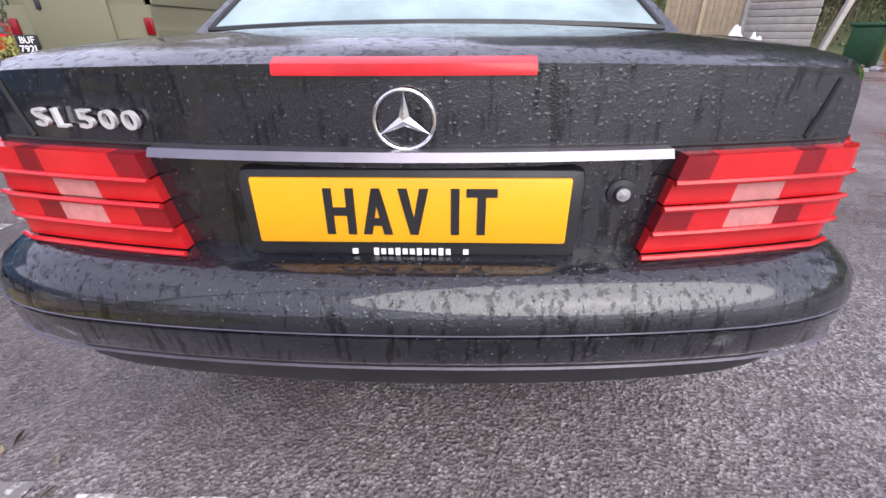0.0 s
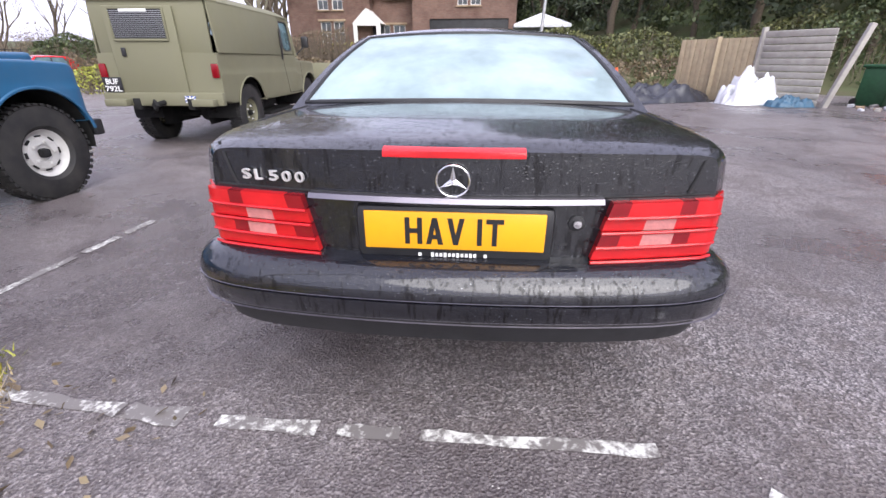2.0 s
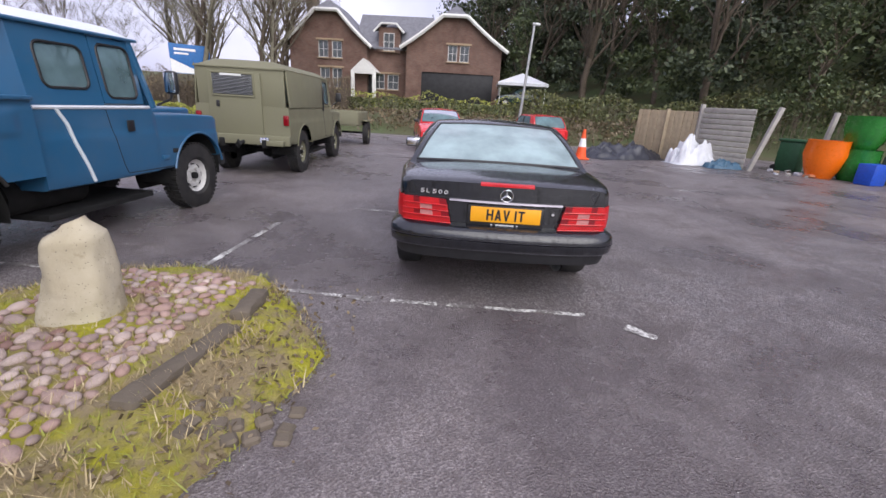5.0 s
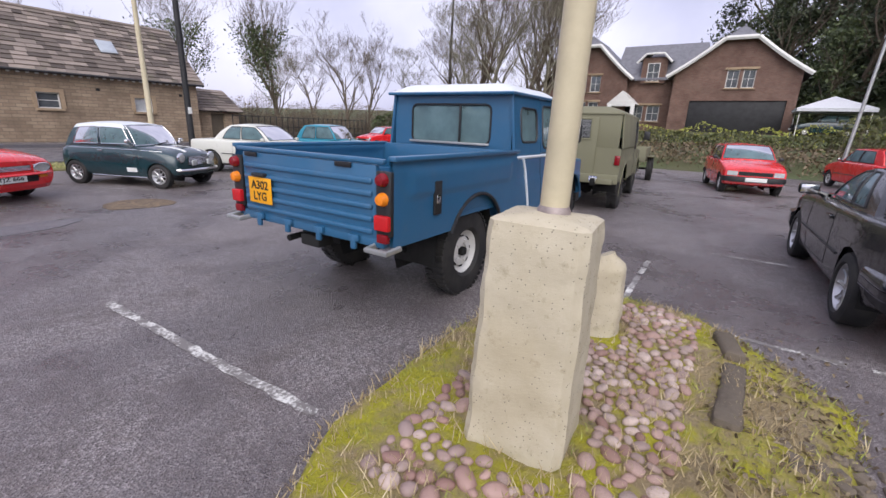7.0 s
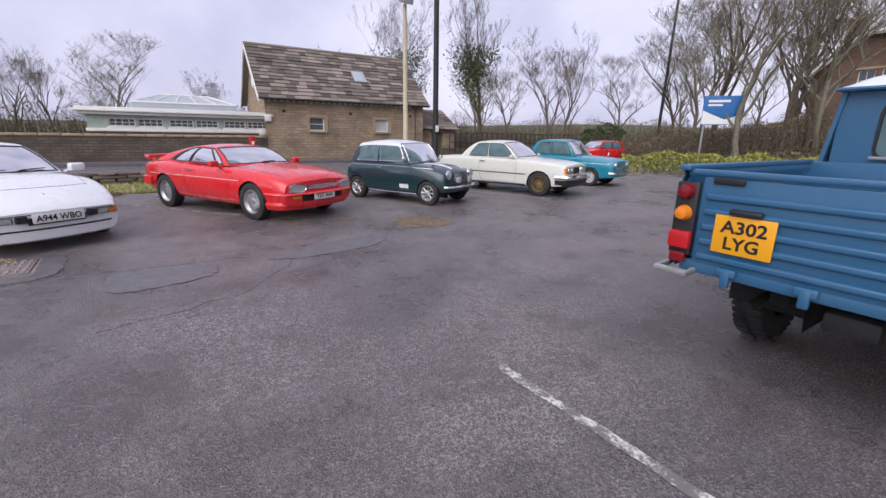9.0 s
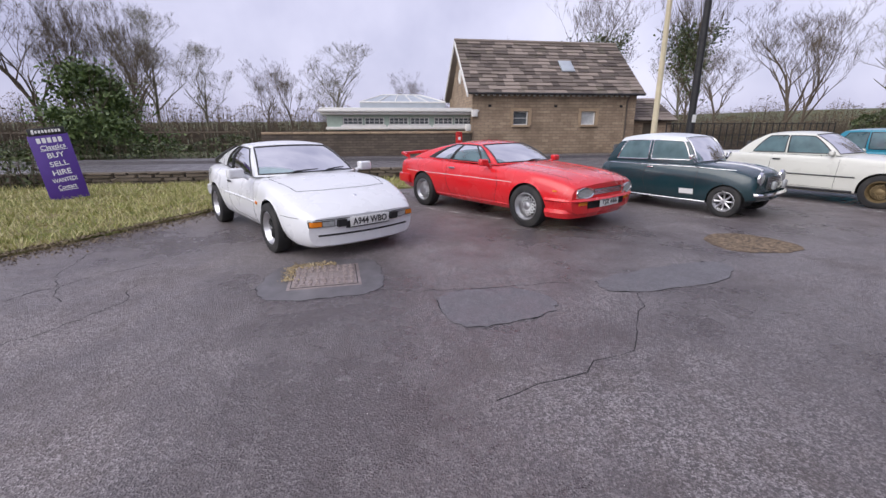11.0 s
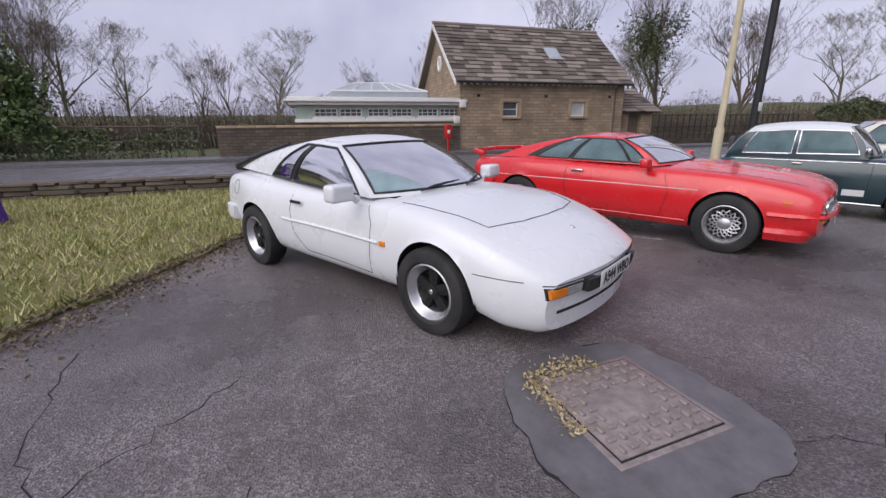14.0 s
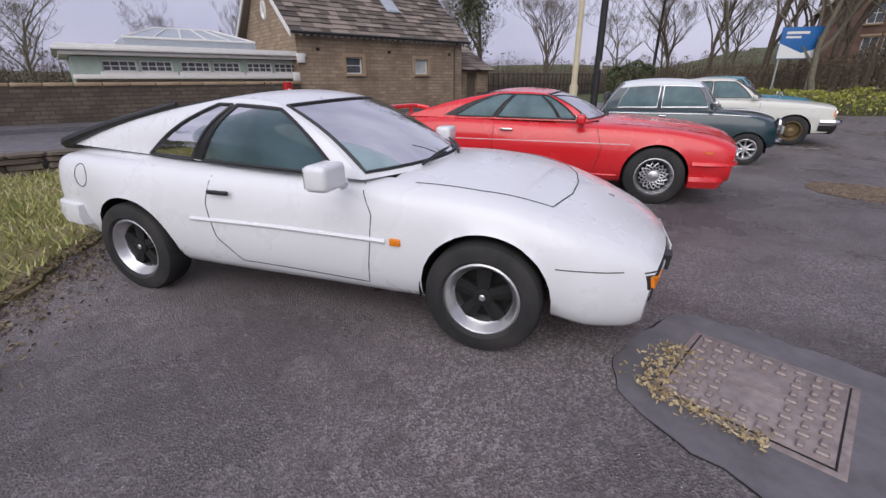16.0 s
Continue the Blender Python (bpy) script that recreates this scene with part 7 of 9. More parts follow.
# ---- red hatchbacks at the back of the car park ----
def hatch(m, label, mat=RED):
    global car
    arch = [(-1.13, 0.27, 0.30), (1.13, 0.27, 0.30)]
    st = [(-1.66, 0.68, 0.38, 0.83, 0.85), (-1.6, 0.72, 0.3, 0.86, 0.88), (-1.1, 0.765, 0.24, 0.89, 0.91), (0, 0.775, 0.2, 0.89, 0.91), (0.6, 0.77, 0.2, 0.88, 0.92), (1.13, 0.76, 0.22, 0.82, 0.86), (1.55, 0.74, 0.26, 0.72, 0.77), (1.66, 0.71, 0.3, 0.68, 0.72)]
    car = Car("car", label, "car", m, mat, *shell(st, CRISP, arch, (0.06, 0.08), (0.03, 0.05), cabin=(-1.15, 0.6, 0.66)))
    car.wells(arch, 0.75)
    car.greenhouse((0.72, 0.915, 0.68, 0.25, 1.33, 0.56, 0.12, 0.06), (-1.58, 0.90, 0.64, -1.20, 1.32, 0.56, 0.05, 0.04), [(0, 0.05, "p"), (0.05, 0.43, "g"), (0.43, 0.46, "k"), (0.46, 0.80, "g"), (0.80, 1, "p")], (0.07, 0.86), side_bulge=0.02)
    car.cabin(-1.1, 0.6, 0.66, 0.50)
    for s in (1, -1):
        for y in (-1.13, 1.13):
            car.wheel(0.66, y, 0.28, 0.16, 0.17, "steel", STEEL, s=s)
        a, b = (0.42, 0.66) if s > 0 else (-0.66, -0.42)
        car.pad("headlamp", [(a, 0.52), (b, 0.52), (b, 0.64), (a, 0.64)], "front", HEADLAMP, 0.012, 0.04, 5, 4)
        a, b = (0.56, 0.68) if s > 0 else (-0.68, -0.56)
        car.pad("tail_lamp", [(a, 0.58), (b, 0.58), (b, 0.80), (a, 0.80)], "rear", RED_LENS, 0.012, 0.03, 4, 4)
        car.mirror((0.50, 0.90, 0.70), s, TRIM, (0.13, 0.07, 0.09), 0.05)
    car.pad("grille", [(-0.40, 0.53), (0.40, 0.53), (0.40, 0.63), (-0.40, 0.63)], "front", SEAM, 0.008, 0.03, 6, 3)
    car.bumper([(0.76, 1.4), (0.70, 1.70), (0, 1.76), (-0.70, 1.70), (-0.76, 1.4)], [(-0.04, 0.50), (0, 0.49), (0.01, 0.42), (0, 0.36), (-0.04, 0.36)], TRIM, "front_bumper", "black bumper")
    car.bumper([(-0.76, -1.4), (-0.70, -1.68), (0, -1.74), (0.70, -1.68), (0.76, -1.4)], [(-0.04, 0.52), (0, 0.51), (0.01, 0.44), (0, 0.38), (-0.04, 0.38)], TRIM, "rear_bumper", "black bumper")
    box("number_plate", 0, 1.775, 0.43, 0.5, 0.01, 0.105, WHITEPLATE, car.root, "white number plate", 0.004)
    car.line("side_trim", [(-0.8, 0.5), (0.8, 0.5)], 0.012, TRIM)
    return car


hatch(pose(-1.62, 12.1, 0, 0, 0, 192), "red 1980s hatchback facing out from the bank")
hatch(pose(2.0, 15.2, 0.0, 0, 0, 15), "red hatchback parked against the bank")
hatch(pose(2.6, 33.4, height(2.6, 33.4), 0, 0, 100), "dark blue car under a garden gazebo", GREEN)


# ---- marine blue pickup ----
def rover_front(car, mat, y_scr, half=0.80):
    """Cab front end shared by both off-road vehicles: bonnet, wings, grille, lamps, screen pillars."""
    box("bumper", 0, 1.98, 0.55, 1.62, 0.10, 0.15, TRIM, car.root, "dark steel bumper", 0.02)
    box("grille", 0, 1.83, 0.88, 0.62, 0.03, 0.36, SEAM, car.root, "", 0.01)
    for s in (1, -1):
        hd = new("headlamp")
        hd.parent, hd.matrix_basis = car.root, pose(s * 0.60, 1.85, 0.92, -90)
        mesh("ring", *lathe([(0.10, 0.0), (0.10, 0.03), (0.085, 0.04)], 20, "z"), CHROME, hd)
        mesh("lens", *lathe([(0.087, 0.03), (0.0, 0.055)], 20, "z"), HEADLAMP, hd)
    part("bonnet", boxes((0, 1.27, 1.165, 1.0, 1.12, 0.10), bevel=0.035, seg=3), mat, car.root)
    part("bulkhead", boxes((0, y_scr - 0.06, 1.14, 2 * half - 0.05, 0.14, 0.24), bevel=0.02), mat, car.root)


def rover_wheels(car, wb, spare=False, mat=STEEL):
    for s in (1, -1):
        for y in (-wb / 2, wb / 2):
            car.wheel(0.70, y, 0.405, 0.205, 0.215, "chunky", mat, s=s)
    for y in (-wb / 2, wb / 2):
        mesh("axle", *join(tube([(-0.62, y, 0.40), (0.62, y, 0.40)], 0.055, 8), moved(lathe([(0, -0.14), (0.11, -0.1), (0.15, 0), (0.11, 0.1), (0, 0.14)], 14), Matrix.Translation((0.12, y, 0.40)))), MATTE, car.root)
    part("chassis_rail", boxes((0.38, -0.2, 0.60, 0.1, 4.2, 0.15), (-0.38, -0.2, 0.60, 0.1, 4.2, 0.15), (0, -1.1, 0.60, 0.76, 0.1, 0.12), (0, 0.9, 0.60, 0.76, 0.1, 0.12), bevel=0.01), MATTE, car.root)
    part("leaf_spring", boxes(*[(s * 0.45, y, 0.47, 0.07, 1.1, 0.05) for s in (1, -1) for y in (-wb / 2, wb / 2)], bevel=0.01), MATTE, car.root)
    mesh("fuel_tank", *tube([(0.45, -0.75, 0.50), (0.45, 0.0, 0.50)], 0.17, 12), MATTE, car.root)


ROVER = [(0, 0), (0.90, 0), (0.985, 0.01), (1.0, 0.06), (1.0, 0.5), (1.0, 0.60), (0.985, 0.66), (0.985, 0.94), (0.975, 0.99), (0.95, 1.0), (0.5, 1.5), (0, 2)]
wb = 2.83
arch = [(-wb / 2, 0.46, 0.50), (wb / 2, 0.46, 0.48)]
# front body: doors and wings
st = [(-0.62, 0.86, 0.56, 1.26, 1.265), (0.0, 0.86, 0.55, 1.26, 1.265), (0.70, 0.855, 0.55, 1.255, 1.262), (0.74, 0.85, 0.56, 1.17, 1.175), (1.3, 0.85, 0.56, 1.16, 1.165), (1.84, 0.845, 0.60, 1.13, 1.135), (1.90, 0.83, 0.62, 1.10, 1.11)]
RM = pose(-4.595, 0.80, 0, 0, 0, 0)
car = Car("pickup_truck", "marine blue high-sided off-road pickup with a white roof", "pickup truck", RM, BLUE, *shell(st, ROVER, arch[1:], (0.0, 0.03), (0, 0), n=90, rounds=1, cabin=(-0.55, 0.62, 0.80)))
car.fallback = 1.86
rover_wheels(car, wb)
rover_front(car, BLUE, 0.74)
car.wells(arch, 0.82)


def bed_side(s):
    """Outer side of the load bed with its wheel arch, pressed rib and flared top."""
    y0, y1, z0, z1 = -2.60, -0.64, 0.70, 1.30
    NU, NV = 60, 26
    v, gone = [], set()
    for i in range(NU + 1):
        for j in range(NV + 1):
            y, z = y0 + (y1 - y0) * i / NU, z0 + (z1 - z0) * j / NV
            x = 0.895 + 0.014 * step(0.52, 0.60, j / NV) * (1 - step(0.82, 0.88, j / NV)) * step(0.06, 0.12, i / NU) * (1 - step(0.90, 0.95, i / NU)) - 0.012 * step(0.9, 0.93, j / NV) * (1 - step(0.95, 0.98, j / NV))
            if z < 0.74 and y < -1.9:
                pass
            dy, dz = y - arch[0][0], z - arch[0][1]
            d = math.hypot(dy, dz)
            if d < 0.50:
                if d < 0.41:
                    gone.add(len(v))
                y, z = arch[0][0] + dy * 0.50 / d, arch[0][1] + dz * 0.50 / d
            v.append((s * x, y, max(z, z0)))
    f = [(i * (NV + 1) + j, (i + 1) * (NV + 1) + j, (i + 1) * (NV + 1) + j + 1, i * (NV + 1) + j + 1) for i in range(NU) for j in range(NV)]
    f = [q for q in f if not any(k in gone for k in q)]
    n = len(v)
    v += [(x - s * 0.03, y, z) for x, y, z in v]
    f += [tuple(k + n for k in reversed(q)) for q in f]
    mesh("bed_side", v, f, BLUE, car.root, smooth=30)


for s in (1, -1):
    bed_side(s)
    box("bed_rail", s * 0.885, -1.62, 1.305, 0.07, 1.98, 0.035, BLUE, car.root, "", 0.012)
    lp = [(s * 0.90, arch[0][0] + 0.50 * math.cos(t), arch[0][1] + 0.50 * math.sin(t)) for t in np.linspace(0.45, math.pi - 0.45, 20)]
    mesh("arch_lip", *tube(lp, 0.016, 6), TRIM, car.root)
    q = new("tail_lamp_panel")
    q.parent, q.matrix_basis = car.root, pose(s * 0.835, -2.615, 0.985)
    box("panel", 0, 0, 0.02, 0.13, 0.04, 0.44, TRIM, q, "black lamp panel", 0.01)
    for z, mt, nm in ((0.185, DARKRED_LENS, "red_lens"), (0.055, AMBER, "amber_lens")):
        mesh(nm, *moved(lathe([(0.048, 0), (0.046, 0.02), (0.034, 0.045), (0.0, 0.052)], 20, "z"), pose(0, -0.02, z, 90)), mt, q)
    box("reflector", 0, -0.025, -0.105, 0.125, 0.05, 0.105, RED_LENS, q, "square red lamp", 0.01)
    box("lower_reflector", 0, -0.02, -0.215, 0.09, 0.04, 0.06, DARKRED_LENS, q, "", 0.006)
    mesh("bumperette", *tube([(s * 0.74, -2.60, 0.70), (s * 0.74, -2.70, 0.69), (s * 0.92, -2.70, 0.69), (s * 0.92, -2.56, 0.70)], 0.022, 8), GALV, car.root, "galvanised corner step")
    box("cover_plate", s * 0.905, -2.09, 1.0, 0.02, 0.1, 0.26, SEAM, car.root, "black fuel filler recess", 0.04)
    box("filler_cap", s * 0.91, -2.09, 0.99, 0.02, 0.05, 0.07, CHROME, car.root, "", 0.015)
# tailgate with pressed ribs and hinges
box("tailgate", 0, -2.60, 1.0, 1.52, 0.04, 0.52, BLUE, car.root, "ribbed blue tailgate", 0.012)
for k in range(5):
    part("tailgate_rib", boxes((0, -2.625, 0.80 + 0.088 * k, 1.46, 0.030, 0.040), bevel=0.013, seg=3), BLUE, car.root)
box("tailgate_rail", 0, -2.605, 1.285, 1.66, 0.05, 0.035, BLUE, car.root, "", 0.012)
box("rear_crossmember", 0, -2.585, 0.725, 1.66, 0.07, 0.075, BLUE, car.root, "", 0.015)
for k in range(4):
    part("hinge", boxes((-0.55 + 0.37 * k, -2.635, 0.735, 0.10, 0.035, 0.05), (-0.55 + 0.37 * k, -2.64, 0.70, 0.05, 0.03, 0.1), bevel=0.01), BLUE, car.root)
for x in (-0.62, 0.46):
    box("badge_plate", x, -2.632, 1.245, 0.16, 0.012, 0.035, INK, car.root, "dark name badge", 0.004)
box("bed_floor", 0, -1.62, 0.80, 1.70, 1.95, 0.04, BLUE, car.root, "", 0)
box("bed_front", 0, -0.66, 1.05, 1.74, 0.05, 0.52, BLUE, car.root, "", 0.01)
for s in (1, -1):
    part("wheel_box", boxes((s * 0.70, -1.42, 0.93, 0.30, 1.0, 0.24), bevel=0.02), BLUE, car.root)
car.plate("A302\nLYG", pose(-0.50, -2.648, 0.955), 0.30, 0.215, YELLOWPLATE, INK, 2)
box("plate_lamp", -0.50, -2.65, 1.085, 0.16, 0.05, 0.03, TRIM, car.root, "", 0.01)
box("tow_bar", 0, -2.50, 0.60, 0.22, 0.16, 0.10, MATTE, car.root, "", 0.02)
mesh("exhaust", *tube([(-0.5, -1.9, 0.52), (-0.5, -2.4, 0.50)], 0.03, 8), MATTE, car.root)


def cab_wall(name, y0, y1, z0, z1, x0, x1, opening, mat, s, parent, inset=0.0, glass=GLASS):
    """A flat cab side or back panel with a round-cornered opening and its pane; x0, x1 at foot and head."""
    (a0, a1, c0, c1) = opening
    out = [(y0, z0), (y1, z0), (y1, z1), (y0, z1)]
    hole = chaikin([(a0, c0), (a1, c0), (a1, c1), (a0, c1)], 0)
    r = min(0.07, (a1 - a0) * 0.2)
    ringp = []
    for (cx0, cz0, t0) in ((a0 + r, c0 + r, 180), (a1 - r, c0 + r, 270), (a1 - r, c1 - r, 0), (a0 + r, c1 - r, 90)):
        for k in range(5):
            t = radians(t0 + 90 * k / 4)
            ringp.append((cx0 + r * math.cos(t), cz0 + r * math.sin(t)))
    n = len(ringp)
    X = lambda z: x0 + (x1 - x0) * (z - z0) / (z1 - z0)
    P = lambda y, z: (s * X(z), y, z) if s else None
    edge = []
    for i, (y, z) in enumerate(ringp):
        k = i // 5
        edge.append(out[k])
    v = [P(*p) for p in ringp] + [P(*p) for p in out]
    f = []
    for i in range(n):
        j = (i + 1) % n
        k, l = i // 5, j // 5
        f.append((i, j, n + k) if k == l else (i, j, n + l, n + k))
    back = [(x - s * 0.03, y, z) for x, y, z in v]
    m0 = len(v)
    f += [tuple(q + m0 for q in reversed(g)) for g in f]
    f += [(i, (i + 1) % n, m0 + (i + 1) % n, m0 + i) for i in range(n)] + [(n + i, n + (i + 1) % 4, m0 + n + (i + 1) % 4, m0 + n + i) for i in range(4)]
    ob = mesh(name, v + back, f, mat, parent, smooth=0)
    mesh("pane", [(x - s * 0.012, y, z) for x, y, z in v[:n]], [tuple(range(n))], glass, ob, smooth=0)
    mesh("window_seal", *tube(v[:n], 0.012, 6, True), TRIM, ob)
    return ob


def cab(car, mat, roof_mat, y_back=-0.60, y_scr=0.74, zb=1.25, zt=1.86):
    yd = 0.10
    for s in (1, -1):
        cab_wall("cab_corner", y_back + 0.0, yd, zb, zt, 0.845, 0.775, (y_back + 0.16, yd - 0.10, zb + 0.14, zt - 0.12), mat, s, car.root)
        cab_wall("door_top", yd + 0.012, y_scr - 0.14, zb + 0.02, zt - 0.01, 0.845, 0.775, (yd + 0.07, y_scr - 0.20, zb + 0.07, zt - 0.07), mat, s, car.root)
        mesh("screen_pillar", *tube([(s * 0.83, y_scr, zb - 0.02), (s * 0.765, y_scr - 0.16, zt)], 0.035, 6), mat, car.root)
    # back panel with a wide sliding window
    ob = cab_wall("cab_back", -0.775, 0.775, zb - 0.02, zt, 0, 0, (-0.52, 0.52, zb + 0.10, zt - 0.10), mat, 1, car.root)
    ob.matrix_basis = pose(0, y_back + 0.03, 0, 0, 0, -90)
    box("window_rail", 0, y_back - 0.005, zb + 0.10, 1.06, 0.02, 0.025, GALV, car.root, "bright sliding window rail", 0.004)
    box("window_bar", 0.15, y_back + 0.01, (zb + zt) / 2, 0.025, 0.015, zt - zb - 0.22, TRIM, car.root, "", 0.003)
    W = [(-0.76, y_scr, zb), (0.76, y_scr, zb), (0.73, y_scr - 0.15, zt - 0.04), (-0.73, y_scr - 0.15, zt - 0.04)]
    mesh("windscreen", W, [(0, 1, 2, 3)], GLASS, car.root, smooth=0)
    mesh("screen_frame", *join(tube(W, 0.03, 6, True), tube([(0, y_scr, zb), (0, y_scr - 0.15, zt - 0.04)], 0.018, 6)), mat, car.root)
    NUM = 22

    def rf(u, v):
        x, y = -0.80 + 1.60 * u, y_back - 0.06 + (y_scr - y_back + 0.0) * v
        e = min(u, 1 - u)
        d = min(v, 1 - v)
        z = zt + 0.02 + 0.10 * (1 - (1 - min(1, e / 0.16)) ** 2.2) * (1 - (1 - min(1, d / 0.18)) ** 2.4)
        return (x, y, z)

    mesh("roof", *slab(rf, NUM, NUM, (0, 0, -0.02)), roof_mat, car.root, "white painted roof skin" if roof_mat == ROOFWHITE else "", 50)
    mesh("roof_gutter", *tube([(-0.80, y_back - 0.06, zt + 0.01), (0.80, y_back - 0.06, zt + 0.01), (0.80, y_scr - 0.08, zt + 0.01), (-0.80, y_scr - 0.08, zt + 0.01)], 0.016, 6, True), mat, car.root)


cab(car, BLUE, ROOFWHITE)
car.cabin(-0.55, 0.70, 0.80, 0.92, TRIM, 1)
car.line("belt_trim", [(-0.60, 1.235), (0.75, 1.235)], 0.018, ROOFWHITE, off=0.0, label="pale galvanised belt strip")
car.line("door_line", [(0.10, 1.22), (0.13, 1.05), (0.20, 0.70), (0.24, 0.60), (1.02, 0.585)], 0.004, SEAM)
for s in (1, -1):
    pts = [car.side(y, z, s, 0.006) for y, z in ((-0.40, 1.22), (-0.33, 1.10), (-0.30, 0.95), (-0.22, 0.75), (-0.17, 0.585))]
    mesh("corner_strip", *tube(pts, 0.016, 6), ROOFWHITE, car.root, "pale galvanised corner strip")
    box("door_handle", s * 0.862, 0.36, 1.06, 0.015, 0.09, 0.11, TRIM, car.root, "black recessed handle", 0.015)
    box("hinge", s * 0.86, 0.80, 0.70, 0.03, 0.10, 0.05, BLUE, car.root, "", 0.01)
    box("vent_badge", s * 0.852, 0.98, 0.76, 0.008, 0.09, 0.05, SEAM, car.root, "", 0.004)
    mr = new("door_mirror")
    mr.parent = car.root
    mesh("arm", *tube([(s * 0.85, 0.78, 1.26), (s * 0.98, 0.84, 1.33), (s * 1.0, 0.84, 1.42)], 0.014, 6), TRIM, mr)
    part("housing", boxes((s * 1.0, 0.85, 1.50, 0.15, 0.06, 0.24), bevel=0.03), TRIM, mr)
    box("glass", s * 1.0, 0.817, 1.50, 0.12, 0.006, 0.20, CHROME, mr, "", 0.002)
    fl = [(s * 0.855, arch[1][0] + 0.48 * math.cos(t), arch[1][1] + 0.48 * math.sin(t)) for t in np.linspace(0.2, math.pi - 0.2, 20)]
    mesh("arch_lip", *tube(fl, 0.014, 6), BLUE, car.root)

# ---- drab green hard-top with a trailer ----
wb = 2.77
arch = [(-wb / 2, 0.46, 0.47), (wb / 2, 0.46, 0.47)]
st = [(-2.22, 0.83, 0.62, 1.24, 1.25), (-1.9, 0.835, 0.58, 1.25, 1.255), (0.0, 0.84, 0.55, 1.255, 1.26), (0.70, 0.84, 0.55, 1.25, 1.255), (0.74, 0.835, 0.56, 1.16, 1.165), (1.3, 0.835, 0.56, 1.15, 1.155), (1.80, 0.83, 0.60, 1.12, 1.125), (1.86, 0.815, 0.62, 1.09, 1.10)]
car = Car("off_road_vehicle", "drab green military hard-top off-road vehicle", "off-road vehicle", pose(-4.64, 6.82, 0, 0, 0, 5), OLIVE, *shell(st, ROVER, arch, (0.0, 0.03), (0, 0), n=110, cabin=(-2.1, 0.62, 0.80)))
car.fallback = 1.83
rover_wheels(car, wb, mat=OLIVE)
rover_front(car, OLIVE, 0.74)
car.wells(arch, 0.80)
for s in (1, -1):
    part("hardtop_side", boxes((s * 0.80, -1.04, 1.56, 0.03, 2.28, 0.64, Euler((0, -s * 0.09, 0)).to_matrix().to_4x4()), bevel=0.01), OLIVE, car.root)
    cab_wall("door_top", 0.11, 0.60, 1.27, 1.85, 0.835, 0.775, (0.16, 0.54, 1.32, 1.79), OLIVE, s, car.root)
    box("tail_lamp_panel", s * 0.77, -2.235, 1.02, 0.10, 0.03, 0.18, DARKRED_LENS, car.root, "dull red and amber lamps", 0.02)
    mesh("screen_pillar", *tube([(s * 0.82, 0.74, 1.23), (s * 0.76, 0.58, 1.86)], 0.035, 6), OLIVE, car.root)
    mr = new("door_mirror")
    mr.parent = car.root
    mesh("arm", *tube([(s * 0.83, 0.80, 1.26), (s * 0.98, 0.86, 1.40)], 0.014, 6), TRIM, mr)
    part("housing", boxes((s * 1.0, 0.86, 1.48, 0.14, 0.05, 0.2), bevel=0.025), TRIM, mr)
    for a in arch:
        mesh("arch_lip", *tube([(s * 0.842, a[0] + 0.47 * math.cos(t), 0.46 + 0.47 * math.sin(t)) for t in np.linspace(0.2, math.pi - 0.2, 18)], 0.013, 6), OLIVE, car.root)
part("hardtop_back", boxes((0, -2.19, 1.56, 1.52, 0.04, 0.66), bevel=0.01), OLIVE, car.root)
part("rear_door", boxes((-0.10, -2.235, 1.18, 0.92, 0.035, 1.22), bevel=0.012), OLIVE, car.root)
box("rear_window", -0.12, -2.256, 1.58, 0.70, 0.012, 0.36, INK, car.root, "dark mesh-covered window", 0.02)
part("window_mesh", boxes(*[(-0.12, -2.264, 1.43 + 0.023 * k, 0.68, 0.006, 0.006) for k in range(14)], bevel=0), GALV, car.root, "wire mesh guard")
part("window_frame", boxes((-0.12, -2.262, 1.765, 0.74, 0.02, 0.03), (-0.12, -2.262, 1.395, 0.74, 0.02, 0.03), (-0.48, -2.262, 1.58, 0.03, 0.02, 0.36), (0.24, -2.262, 1.58, 0.03, 0.02, 0.36), bevel=0.005), OLIVE, car.root)
box("window_label", -0.14, -2.27, 1.735, 0.36, 0.008, 0.035, WHITEPLATE, car.root, "pale strip notice", 0.002)
box("door_handle", -0.40, -2.26, 1.25, 0.06, 0.02, 0.11, TRIM, car.root, "", 0.01)
box("rear_crossmember", 0, -2.24, 0.66, 1.66, 0.09, 0.17, OLIVE, car.root, "", 0.015)
box("flag_plate", 0.38, -2.29, 0.66, 0.15, 0.008, 0.09, BLUE_INK, car.root, "small flag plate in red, white and blue", 0.002)
part("flag_cross", boxes((0.38, -2.296, 0.66, 0.15, 0.004, 0.02), (0.38, -2.296, 0.66, 0.02, 0.004, 0.09), (0.38, -2.295, 0.66, 0.16, 0.003, 0.014, Euler((0, 0.54, 0)).to_matrix().to_4x4()), (0.38, -2.295, 0.66, 0.16, 0.003, 0.014, Euler((0, -0.54, 0)).to_matrix().to_4x4()), bevel=0), WHITE_INK, car.root)
car.plate("BUF\n792L", pose(-0.67, -2.262, 0.84), 0.26, 0.2, INK, WHITE_INK, 2)
mesh("tow_hitch", *join(tube([(0, -2.26, 0.62), (0, -2.48, 0.60)], 0.035, 8), tube([(0, -2.48, 0.66), (0.06, -2.52, 0.6), (0, -2.48, 0.54), (-0.06, -2.44, 0.6)], 0.02, 6, True)), MATTE, car.root)
for s in (-1, 1):
    box("bumperette", s * 0.6, -2.34, 0.62, 0.3, 0.14, 0.09, OLIVE, car.root, "", 0.015)
